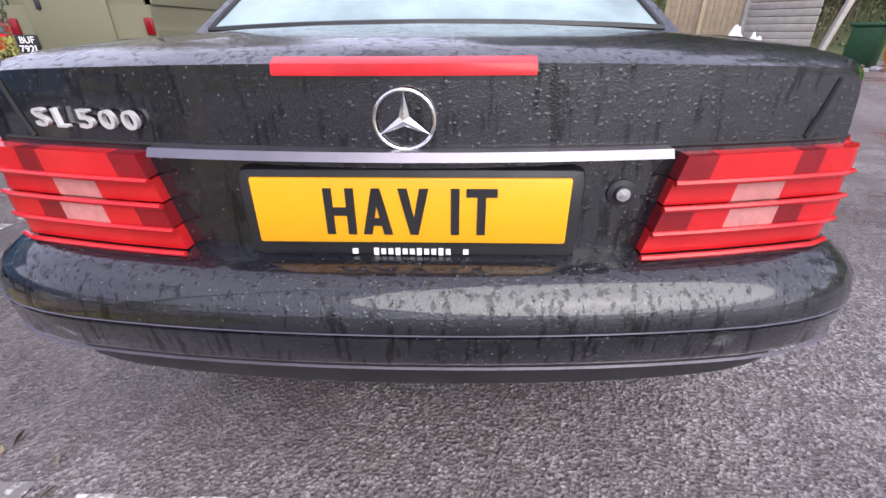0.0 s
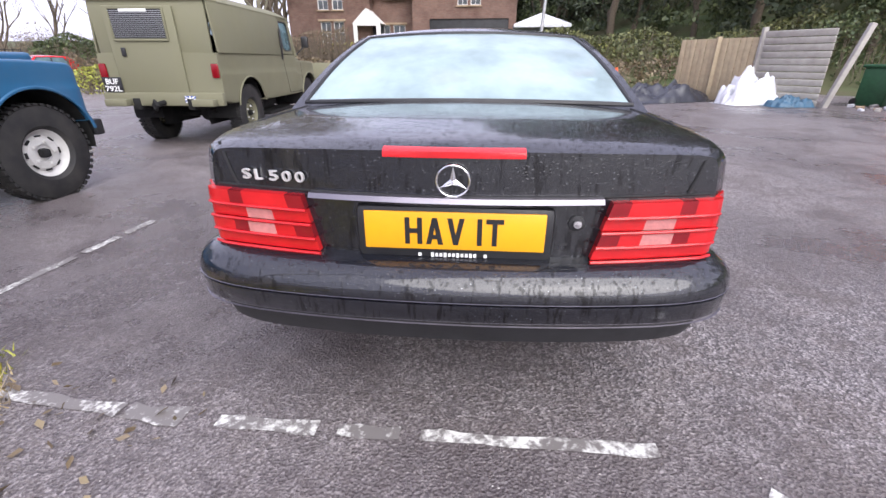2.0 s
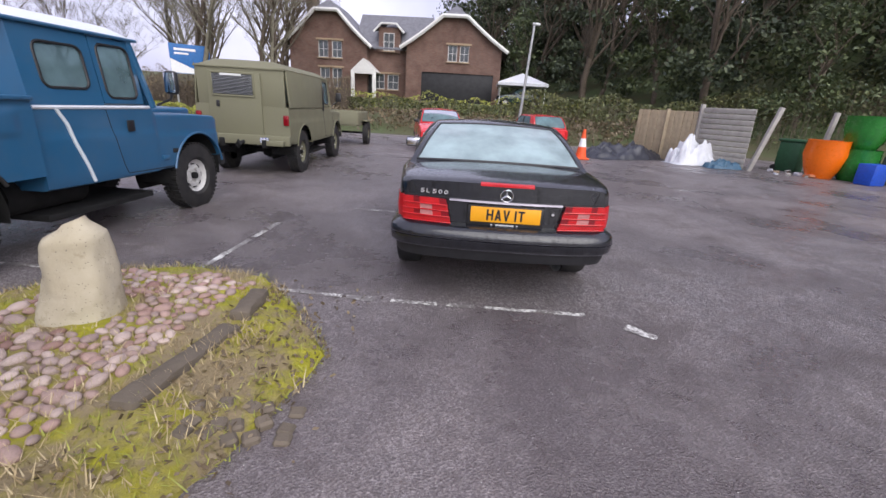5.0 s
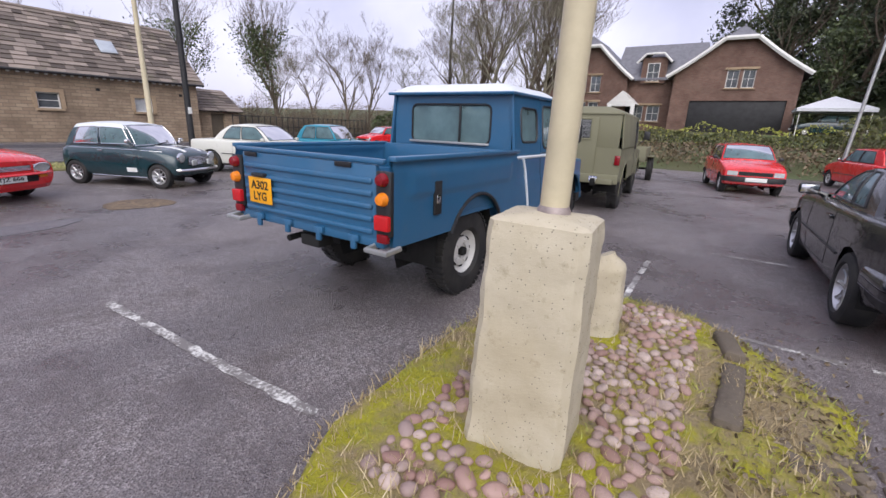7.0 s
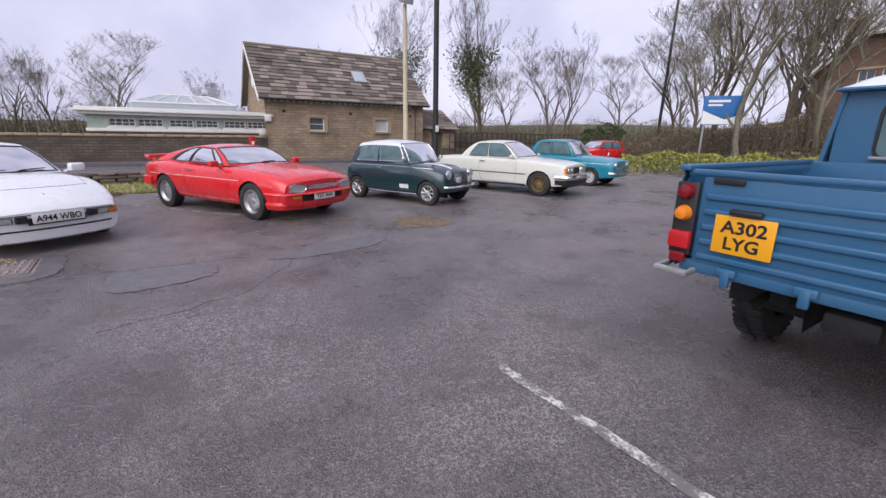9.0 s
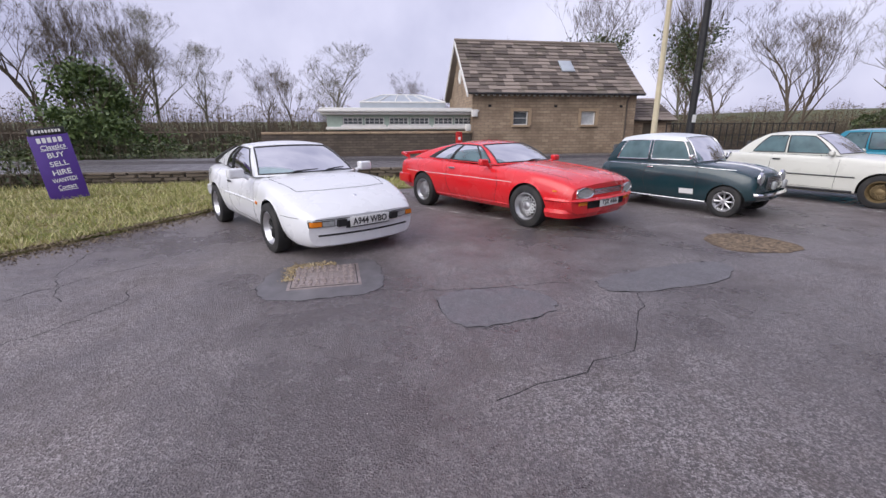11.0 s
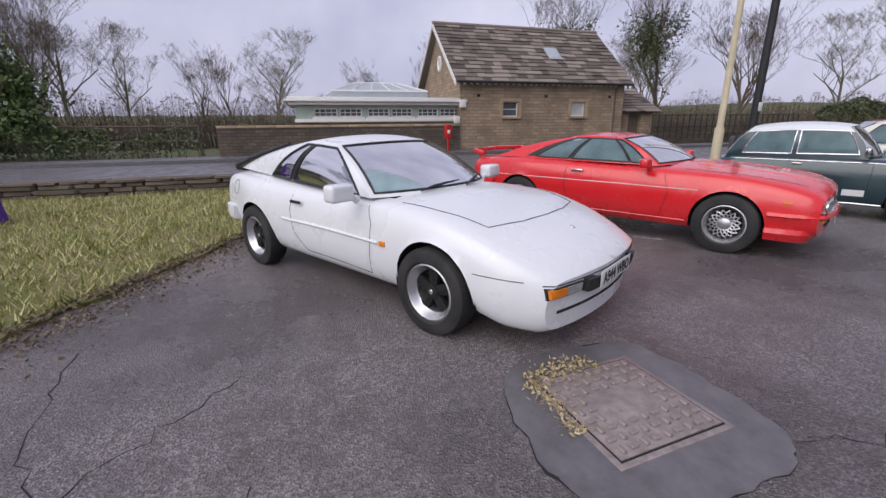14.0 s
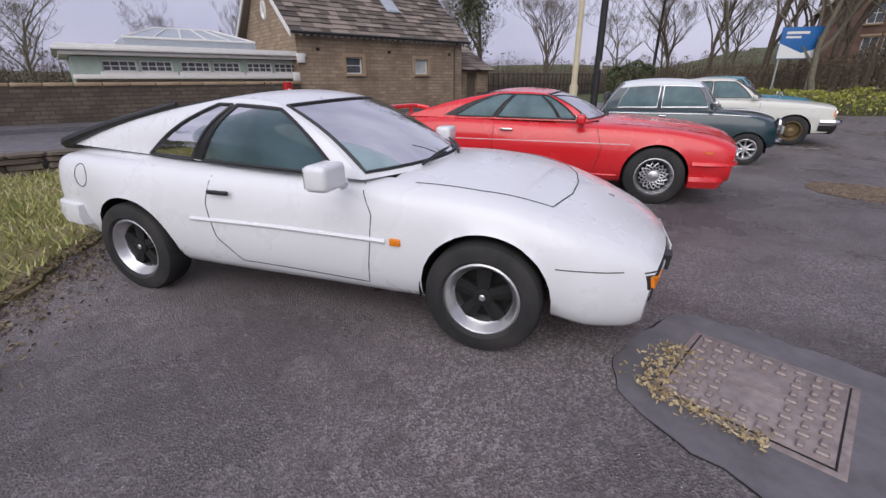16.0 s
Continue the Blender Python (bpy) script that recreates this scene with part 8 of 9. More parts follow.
W = [(-0.76, 0.74, 1.25), (0.76, 0.74, 1.25), (0.73, 0.59, 1.83), (-0.73, 0.59, 1.83)]
mesh("windscreen", W, [(0, 1, 2, 3)], GLASS, car.root, smooth=0)
mesh("screen_frame", *tube(W, 0.03, 6, True), OLIVE, car.root)


def olive_roof(u, v):
    x, y = -0.79 + 1.58 * u, -2.23 + 2.93 * v
    e, d = min(u, 1 - u), min(v, 1 - v)
    return (x, y, 1.87 + 0.13 * (1 - (1 - min(1, e / 0.25)) ** 2.2) * (1 - (1 - min(1, d / 0.10)) ** 2.4))


mesh("roof", *slab(olive_roof, 20, 24, (0, 0, -0.02)), OLIVE, car.root, "", 50)
car.cabin(-0.5, 0.70, 0.78, 0.92, TRIM, 1)
car.line("door_line", [(0.10, 1.24), (0.12, 0.95), (0.22, 0.60), (0.98, 0.60), (1.0, 1.1)], 0.004, SEAM)
box("side_tool", 0.85, 0.02, 1.42, 0.03, 0.04, 0.5, TRIM, car.root, "dark tool clipped to the side", 0.01)

class Holder:
    def __init__(self, root):
        self.root = root


tr = thing("box_trailer", "dark grey-green box trailer with high plain sides", "trailer", pose(-4.95, 12.3, 0, 0, 0, 5))
for s in (1, -1):
    box("side_board", s * 0.62, 0, 0.88, 0.04, 1.9, 0.42, OLIVE, tr, "", 0.01)
    w = Car.wheel(Holder(tr), 0.75, 0, 0.38, 0.18, 0.2, "chunky", OLIVE, s=s)
    box("mudguard", s * 0.75, 0, 0.80, 0.2, 0.85, 0.03, OLIVE, tr, "", 0.01)
for y in (-0.95, 0.95):
    box("end_board", 0, y, 0.88, 1.24, 0.04, 0.42, OLIVE, tr, "", 0.01)
box("floor", 0, 0, 0.66, 1.24, 1.88, 0.05, OLIVE, tr, "", 0)
mesh("drawbar", *tube([(0, 0.9, 0.6), (0, 1.9, 0.55)], 0.04, 6), MATTE, tr)
mesh("axle", *tube([(-0.7, 0, 0.38), (0.7, 0, 0.38)], 0.04, 6), MATTE, tr)


# ---- plants ----
HEDGE_DARK = leafage("glossy_evergreen", (0.03, 0.06, 0.012), (0.07, 0.115, 0.026), (0.14, 0.19, 0.055))


def leaves(points, size, rnd, up=0.4):
    """Small pointed leaves, each a bent pair of triangles, at points."""
    v, f = [], []
    for p in points:
        s = size * rnd.uniform(0.6, 1.3)
        d = Vector((rnd.uniform(-1, 1), rnd.uniform(-1, 1), rnd.uniform(-0.7, 0.7 + up))).normalized()
        a = d.orthogonal().normalized()
        a.rotate(Euler((rnd.uniform(0, 6), rnd.uniform(0, 6), rnd.uniform(0, 6))))
        p = Vector(p)
        o = len(v)
        v += [p - d * s * 0.5, p + a * s * 0.34, p + d * s * 0.6, p - a * s * 0.34 + Vector((0, 0, s * 0.1))]
        f += [(o, o + 1, o + 2), (o, o + 2, o + 3)]
    return v, f


def branches(seed, h, spread=0.55, levels=6, r0=None, upright=0.35, fork=3, lean=0.0):
    """Tapered limbs of a bare tree: returns limb mesh, twig mesh and limb points."""
    rnd = random.Random(seed)
    limbs, twigs, pts = [], [], []
    r0 = r0 or h * 0.017

    def grow(p, d, length, r, lev):
        n = 4 if lev < 2 else 3 if lev < 4 else 2
        path, rad = [p], [r]
        for i in range(n):
            d = (d + Vector((rnd.uniform(-1, 1), rnd.uniform(-1, 1), rnd.uniform(-0.5, 0.9) * upright * 1.5)) * 0.22).normalized()
            p = p + d * length / n
            path.append(p)
            rad.append(r * (1 - 0.5 * (i + 1) / n))
        (limbs if lev < 3 else twigs).append(tube(path, rad, 7 if lev == 0 else 5 if lev < 3 else 3, caps=False))
        if lev < 4:
            pts.extend(path)
        if lev >= levels:
            return
        k = fork if lev else fork + 5
        for i in range(k):
            t = rnd.uniform(0.45, 1.0) if lev else 0.28 + 0.72 * (i + 0.6) / k
            j = min(n - 1, int(t * n))
            q = path[j].lerp(path[j + 1], t * n - j) if t < 1 else path[-1]
            a = Vector((rnd.uniform(-1, 1), rnd.uniform(-1, 1), 0)).normalized()
            nd = (d * (1 - spread * rnd.uniform(0.6, 1.1)) + a * spread * rnd.uniform(0.8, 1.3) + Vector((0, 0, upright))).normalized()
            grow(q, nd, length * (rnd.uniform(0.42, 0.62) if lev == 0 else rnd.uniform(0.55, 0.76)), max(0.007, rad[j] * rnd.uniform(0.45, 0.65)), lev + 1)

    grow(Vector((0, 0, -0.15)), Vector((lean, 0, 1)).normalized(), h * 0.66, r0, 0)
    return join(*limbs), join(*twigs), pts


def bare_tree(seed, h, mat=BARK, ivy=0, label="bare winter tree with fine spreading twigs", **kw):
    t = thing("tree", label, "tree")
    a, b, pts = branches(seed, h, **kw)
    mesh("trunk", *a, mat, t, smooth=60)
    mesh("crown", *b, mat, t, "bare twigs", 0)
    if ivy:
        rnd = random.Random(seed + 50)
        low = [p for p in pts if p.z < h * 0.80]
        spots = []
        for _ in range(ivy):
            p = rnd.choice(low)
            r = 0.55 * (1 - 0.5 * p.z / h) * h / 10
            spots.append(p + Vector((rnd.gauss(0, r), rnd.gauss(0, r), rnd.gauss(0, r * 0.8))))
        mesh("ivy", *leaves(spots, 0.20, rnd), IVY, t, "dark ivy clothing the limbs", 0)
    return t


def put(tree, x, y, turn=0, scale=1.0, z=None):
    m = pose(x, y, height(x, y) if z is None else z, 0, 0, turn)
    c = copy_thing(tree, m)
    c.scale = (scale, scale, scale)
    return c


def place(tree, x, y, turn=0, z=None):
    tree.matrix_basis = pose(x, y, height(x, y) if z is None else z, 0, 0, turn)
    return tree


TA = place(bare_tree(3, 9.5), -36.5, 26.5, 20)
TB = place(bare_tree(8, 9.0, PALEBARK, spread=0.62), -15.5, 18.5, 60)
TC = place(bare_tree(15, 10.5, spread=0.42, upright=0.6), -19.0, 22.0, 10)
TD = place(bare_tree(21, 11.5, BARK, 3800, "bare tree thickly clothed in dark ivy", spread=0.40, upright=0.5), -38.3, 19.8, 0)
TE = place(bare_tree(27, 11.5, BARK, 2600, "bare tree with ivy on its trunk", spread=0.5, upright=0.4), -43.5, 14.5, 0)
for k, (x, y, a, s, t) in enumerate([(-16.8, 24.6, 40, 1.0, TC), (-13.5, 21.0, 130, 0.85, TB), (-22.5, 26, 220, 1.0, TB), (-19.0, 30.5, 80, 1.05, TC), (-16.5, 27.0, 200, 1.05, TA), (-26, 33, 30, 1.0, TC), (-31, 38, 99, 1.1, TA), (-20, 36, 300, 1.1, TC),
                                     (-52, -2, 0, 0.62, TA), (-55, 5, 120, 0.65, TC), (-50, -9, 210, 0.6, TB), (-54, -13, 300, 0.6, TC), (-56, -16, 33, 0.75, TA), (-50, -20, 70, 0.85, TB), (-50, -24, 70, 1.1, TB), (-47, -31, 160, 1.15, TA), (-45, -23.5, 20, 0.8, TA), (-46, -27, 280, 0.95, TC), (-44, -27, 250, 0.8, TC), (-58, -29, 10, 1.1, TC), (-42, -36, 77, 1.1, TB),
                                     (-38, -44, 190, 1.1, TA), (-52, -42, 290, 1.2, TC), (-62, -9, 140, 1.1, TB), (-66, 12, 20, 1.1, TA), (-54, 30, 200, 1.1, TB), (-48, 40, 45, 1.0, TC), (-62, 42, 45, 1.2, TA), (-36, 47, 180, 1.1, TB), (-46, 25, 10, 0.9, TA), (-34, 33, 320, 0.9, TB), (-70, -36, 10, 1.3, TA), (-33, -56, 60, 1.2, TC),
                                     (-24, 47, 110, 1.3, TC), (6, 48, 210, 1.5, TA), (12, 42, 20, 1.4, TC), (16, 36, 310, 1.3, TB), (20, 44, 160, 1.5, TA), (9, 34, 55, 1.1, TC), (-30, 52, 0, 1.2, TB)]):
    put(t, x, y, a, s)


def evergreen(seed, h, w, n, mat=YEW, label="tall dark evergreen tree with drooping sprays", low=0.08, size=0.3):
    t = thing("tree", label, "tree")
    rnd = random.Random(seed)
    a, b, pts = branches(seed, h * 0.9, spread=0.5, levels=3, r0=h * 0.02)
    mesh("trunk", *join(a, b), BARK, t, smooth=60)
    spots = []
    clumps = []
    for i in range(46):
        z = h * rnd.uniform(low, 1.0)
        r = w * (1.05 - 0.85 * (z / h)) * rnd.uniform(0.35, 1.0)
        an = rnd.uniform(0, 6.28)
        clumps.append((Vector((r * math.cos(an), r * math.sin(an), z)), rnd.uniform(0.35, 0.8) * w * 0.42))
    for _ in range(n):
        c, r = rnd.choice(clumps)
        d = Vector((rnd.gauss(0, 1), rnd.gauss(0, 1), rnd.gauss(0, 0.55)))
        spots.append(c + d * r * 0.55)
    spots = [p for p in spots if p.z > 0.05]
    mesh("crown", *leaves(spots, size, rnd), mat, t, smooth=0)
    return t


EA = place(evergreen(31, 12, 3.4, 4200), 13.0, 25.0)
EB = place(evergreen(37, 10, 3.8, 4200, IVY, "broad dark ivy-covered tree at the wood's edge"), 18.0, 24.0)
EC = place(evergreen(41, 14, 3.2, 4200), 7.5, 33.0)
for x, y, a, s, t in [(17, 30, 40, 1.1, EA), (22, 26, 90, 1.0, EB), (12, 30.5, 150, 0.95, EB), (26, 31, 10, 1.2, EA), (21, 35, 220, 1.15, EC), (14, 38, 70, 1.0, EA), (28, 24, 130, 1.1, EC), (24, 19, 200, 0.9, EB), (32, 20, 20, 1.1, EA), (27, 13, 20, 0.9, EB), (34, 12, 99, 1.1, EC), (9, 40, 300, 1.0, EC), (4.5, 44, 80, 1.0, EA), (18, 44, 180, 1.2, EC),
                      (27, 40, 0, 1.2, EA), (34, 34, 60, 1.3, EB), (0, 50, 10, 1.0, EC), (31, 4, 10, 1.0, EA), (30, -6, 60, 1.0, EB), (6.0, 50, 90, 1.2, EA), (12, 49, 90, 1.2, EC), (40, 27, 9, 1.3, EA), (16, 21.5, 9, 0.62, EB), (20.5, 21, 80, 0.7, EA), (24, 48, 9, 1.3, EB), (2.5, 38.5, 40, 0.8, EB),
                      (-1, 55, 15, 1.3, EB), (3, 53, 70, 1.5, EC), (7, 53, 140, 1.7, EA), (1, 59, 220, 1.6, EA), (5.5, 58, 300, 1.8, EC), (10.5, 56, 33, 1.8, EB), (9.5, 47, 111, 1.4, EC), (-4, 61, 160, 1.3, EA), (14.5, 52, 250, 1.8, EA)]:
    put(t, x, y, a, s)
place(evergreen(53, 4.4, 3.4, 11000, HEDGE_DARK, "rounded dark evergreen bush beside the road", 0.05, 0.2), -31.0, -18.9)


def thicket(name, path, width, tall, n, mat, label, category="hedge", size=0.12, seed=1, z=None, rough=0.5, stem=25):
    """A hedge or scrub along a path: leaves in an uneven billowing band over a core of stems."""
    rnd = random.Random(seed)
    P = [Vector(p) for p in path]
    seg = [(b - a).length for a, b in zip(P, P[1:])]
    tot = sum(seg)
    spots, stems = [], []
    for i in range(n):
        t = rnd.uniform(0, tot)
        k = 0
        while k < len(seg) - 1 and t > seg[k]:
            t -= seg[k]
            k += 1
        d = (P[k + 1] - P[k]).normalized()
        p = P[k] + d * min(t, seg[k])
        top = tall * (1 + rough * noise.noise((p.x * 0.6, p.y * 0.6, seed)) + 0.3 * rough * noise.noise((p.x * 2.3, p.y * 2.3, seed)))
        u, hgt = rnd.uniform(-1, 1), top * (1 - rnd.random() ** 1.7)
        lim = math.sqrt(max(0.05, 1 - (hgt / (top * 1.08)) ** 3))
        q = p + Vector((-d.y, d.x)) * u * width * 0.5 * lim
        base = height(q.x, q.y) if z is None else z
        spots.append((q.x, q.y, base + max(0.03, hgt)))
        if i % stem == 0:
            stems.append(tube([(q.x, q.y, base - 0.05), (q.x + rnd.uniform(-0.2, 0.2), q.y + rnd.uniform(-0.2, 0.2), base + top * rnd.uniform(0.7, 1.12))], [0.015 if stem > 20 else 0.03, 0.004], 3, caps=False))
    o = thing(name, label, category)
    tagged(mesh("foliage", *leaves(spots, size, rnd), mat, o, smooth=0), kind="stuff")
    if stems:
        tagged(mesh("undergrowth", *join(*stems), BARK, o, smooth=0), kind="stuff")
    return o


thicket("hedge", [(-15, 23.2), (-6, 23.0), (4.5, 23.6)], 1.3, 0.75, 7500, HEDGE, "low clipped green hedge along the terrace", seed=2, size=0.14)
thicket("shrubbery", [(-12, 25.0), (-4, 24.9), (3.5, 25.4)], 1.6, 1.1, 2500, LIME, "pale yellow-green garden shrubs before the house", "shrubs", 0.13, 5)
thicket("bank_scrub", [(-16, 19.4), (-6, 19.4), (2, 19.8), (9, 21.0)], 3.2, 0.55, 6500, SCRUB, "dead bramble and grass on the bank", "scrub", 0.16, 6)
thicket("bank_scrub", [(2, 22.2), (9, 23.0), (14, 22.5), (20, 21.5)], 4.5, 1.4, 7500, HEDGE, "rough green undergrowth at the wood's edge", "scrub", 0.17, 8)
thicket("bank_scrub", [(13, 20.3), (18, 18.5), (25, 15.5), (27, 5), (27, -10)], 3.0, 2.0, 7000, IVY, "dark ivy bank behind the car park", "scrub", 0.18, 9)
thicket("shrubs", [(-17.5, 12.5), (-14.5, 15.2), (-11, 18.0)], 2.2, 0.9, 4200, LIME, "yellow-green shrubs by the entrance", "shrubs", 0.11, 10)
thicket("scrub", [(-21, 17), (-17, 21), (-10, 22.5)], 4.0, 1.6, 9000, SCRUB, "brown winter scrub below bare trees", "scrub", 0.10, 11, stem=6)
thicket("roadside_ivy", [(-29.4, -11.2), (-29.8, -22), (-30, -40)], 1.5, 0.85, 6500, IVY, "ivy-covered bank along the far footway", "hedge", 0.13, 12, 0.1)
thicket("scrub", [(-34, -46), (-38, -24), (-40, -12), (-44, -4)], 4.5, 2.0, 14000, SCRUB, "brown winter thicket beyond the road", "scrub", 0.10, 13, stem=5)
thicket("scrub", [(-32, 11), (-34, 17), (-33, 24), (-29, 34), (-25, 46)], 3.5, 1.9, 12000, SCRUB, "leafless thicket beyond the road", "scrub", 0.10, 14, stem=5)
thicket("far_wood", [(-70, -70), (-75, -30), (-78, 0), (-75, 30), (-66, 60), (-40, 75), (-10, 80)], 9, 4.6, 30000, SCRUB, "distant line of brown winter woodland", "woodland", 0.22, 15, stem=5)
thicket("hillside_wood", [(-6, 57), (2, 54), (9, 50), (18, 42), (26, 34)], 8, 9, 9000, IVY, "dense dark wood climbing the hillside", "woodland", 0.45, 21)
thicket("evergreen_shrub", [(-27.5, 21.0), (-25.0, 22.5)], 3.0, 2.0, 2600, IVY, "rounded dark evergreen shrub by the road", "shrub", 0.16, 17)
thicket("verge_ivy", [(-18.9, -13.2), (-18.6, -17.5)], 1.2, 0.9, 2200, IVY, "glossy ivy on the low roadside wall", "ivy", 0.10, 16, 0.0)


def blades(name, area, n, tall, mat, label, seed, base, keep=None, width=0.007):
    rnd = random.Random(seed)
    (x0, x1), (y0, y1) = area
    v, f = [], []
    tries = 0
    while len(f) < n and tries < n * 12:
        tries += 1
        x, y = rnd.uniform(x0, x1), rnd.uniform(y0, y1)
        if keep and not keep(x, y):
            continue
        h = tall * rnd.uniform(0.35, 1.2) * (0.7 + 0.6 * (noise.noise((x * 1.3, y * 1.3, 3)) + 0.5))
        a = rnd.uniform(0, 6.28)
        dx, dy = math.cos(a) * width, math.sin(a) * width
        lx, ly = rnd.gauss(0, 0.55) * h, rnd.gauss(0, 0.55) * h
        z = base(x, y) - 0.01
        o = len(v)
        v += [(x - dx, y - dy, z), (x + dx, y + dy, z), (x + lx, y + ly, z + h)]
        f.append((o, o + 1, o + 2))
    return tagged(mesh(name, v, f, mat, smooth=0), label, "grass", kind="stuff")


blades("grass", ((-19.2, -9.5), (-18, -6.0)), 46000, 0.10, BLADES, "rough straw-coloured and green winter grass", 5, lambda x, y: 0.035, lambda x, y: inside(x, y, VERGE), 0.010)
blades("grass", ((-19.2, -16.4), (-6, 9.4)), 7000, 0.10, BLADES, "thin grass strip behind the parked cars", 6, lambda x, y: 0.035, lambda x, y: inside(x, y, VERGE), 0.012)
blades("dry_grass", ((-3.5, -0.9), (-3.6, 0.3)), 5200, 0.07, STRAW, "dead dry grass matted on the island", 7, on_bed, lambda x, y: inside(x, y, ISLAND) and noise.noise((x * 2.2, y * 2.2, 9)) > -0.02, 0.004)
blades("grass", ((-3.5, -0.9), (-3.6, 0.3)), 3600, 0.05, LIME, "short mossy green grass on the island", 8, on_bed, lambda x, y: inside(x, y, ISLAND) and noise.noise((x * 2.2, y * 2.2, 9)) < 0.05, 0.004)

# ---- fallen leaves on the island's edge ----
rnd = random.Random(4)
spots = []
while len(spots) < 900:
    x, y = rnd.uniform(-1.75, -0.85), rnd.uniform(-2.4, 0.1)
    if inside(x, y, ISLAND) or rnd.random() < 0.12:
        spots.append((x, y, (on_bed(x, y) if inside(x, y, ISLAND) else 0) + 0.012))
tagged(mesh("fallen_leaves", *leaves(spots, 0.035, rnd, -0.4), SCRUB, smooth=0), "brown fallen leaves along the island edge", "leaves", kind="stuff")

tagged(mesh("leaf_debris", *leaves(DEBRIS, 0.024, rnd, -0.3), STRAW, smooth=0), "dead grass and leaves caught along the cover edge", "leaves", kind="stuff")

# ---- litter along the verge's edge ----
edge_pts = [(-10.2, -10.9), (-12.2, -9.65), (-13.1, -9.15), (-14.9, -8.25), (-16.4, -7.5), (-17.2, -5.5)]
spots = []
for a, b in zip(edge_pts, edge_pts[1:]):
    n_ = int((Vector(b) - Vector(a)).length * 1100)
    for _ in range(n_):
        p = Vector(a).lerp(Vector(b), rnd.random())
        o_ = abs(rnd.gauss(0, 0.26)) - 0.05
        d_ = (Vector(b) - Vector(a)).normalized()
        spots.append((p.x + d_.y * o_ + rnd.gauss(0, 0.02), p.y - d_.x * o_ + rnd.gauss(0, 0.02), 0.012 if o_ > 0.1 else 0.045))
tagged(mesh("leaf_litter", *leaves(spots, 0.028, rnd, -0.4), SCRUB, smooth=0), "brown leaf litter along the grass edge", "leaves", kind="stuff")

# ---- walls by the road ----
def stones_wall(name, a, b, thick, tall, mat, label, seed, size=(0.22, 0.5), course=0.11, limit=300):
    """A dry wall laid stone by stone over a dark core."""
    rnd = random.Random(seed)
    a, b = Vector(a), Vector(b)
    L = (b - a).length
    o = thing(name, label, "wall", pose(a.x, a.y, 0, 0, 0, math.degrees(math.atan2(b.y - a.y, b.x - a.x))))
    box("core", L / 2, 0, tall / 2 - 0.05, L, thick * 0.8, tall - 0.06, SEAM, o, "", 0)
    protos = []
    for k in range(6):
        bm = boxes((0, 0, 0, 1, 1, 1), bevel=0.10, seg=1)
        for v in bm.verts:
            v.co += Vector((rnd.uniform(-1, 1), rnd.uniform(-1, 1), rnd.uniform(-1, 1))) * 0.05
        me = bpy.data.meshes.new("stone")
        bm.to_mesh(me)
        bm.free()
        me.materials.append(mat)
        protos.append(me)
    z, count = 0.0, 0
    while z < tall - 0.03:
        h = course * rnd.uniform(0.8, 1.3)
        h = min(h, tall - z)
        at = 0.0
        while at < L:
            w = min(rnd.uniform(*size), L - at)
            if w > 0.05:
                s = new("stone", rnd.choice(protos))
                s.parent = o
                s.matrix_basis = Matrix.LocRotScale((at + w / 2, rnd.uniform(-0.012, 0.012), z + h / 2), Euler((0, 0, rnd.uniform(-0.03, 0.03))), (w - 0.012, thick * rnd.uniform(0.97, 1.05), h - 0.010))
                count += 1
            at += w
        z += h
    return o


stones_wall("low_stone_wall", (-19.5, -16.5), (-19.5, -3.5), 0.42, 0.34, DARK_STONE, "low dry-stone wall between verge and road", 3, (0.3, 0.75), 0.10)
wl_ = thing("roadside_wall", "tall sooty stone wall with a pale coping", "wall", pose(-28.6, -10.5, 0, 0, 0, 90))
box("walling", 5.05, 0.2, 0.62, 10.1, 0.4, 1.24, WALLSTONE, wl_, "", 0)
for k in range(14):
    box("coping_stone", 0.36 + 0.722 * k, 0.2, 1.29, 0.70, 0.48, 0.11, SANDSTONE, wl_, "", 0.02)
wl2 = thing("roadside_wall", "low stone wall north of the cottage", "wall", pose(-28.8, 10.2, 0, 0, 0, 90))
box("walling", 6, 0.2, 0.35, 12, 0.4, 0.7, WALLSTONE, wl2, "", 0)


def railing(a, b, tall, n, mat, label, bars=2, z0=0.1, r=0.03):
    a, b = Vector(a), Vector(b)
    o = thing("railing", label, "fence")
    for i in range(n + 1):
        p = a.lerp(b, i / n)
        mesh("post", *tube([(p.x, p.y, z0 - 0.1), (p.x, p.y, z0 + tall)], r, 6), mat, o)
    for k in range(bars):
        z = z0 + tall * (0.95 - 0.5 * k)
        mesh("rail", *tube([(a.x, a.y, z), (b.x, b.y, z)], r * 0.8, 6), mat, o)
    return o


railing((-28.4, 10.3), (-28.4, 21), 1.25, 26, BLACKWOOD, "dark railing along the footway", 2, 0.5)
railing((-30.6, -11.5), (-31.5, -42), 1.25, 14, BARK, "old timber rail fence behind the ivy", 2, 0.15, 0.05)

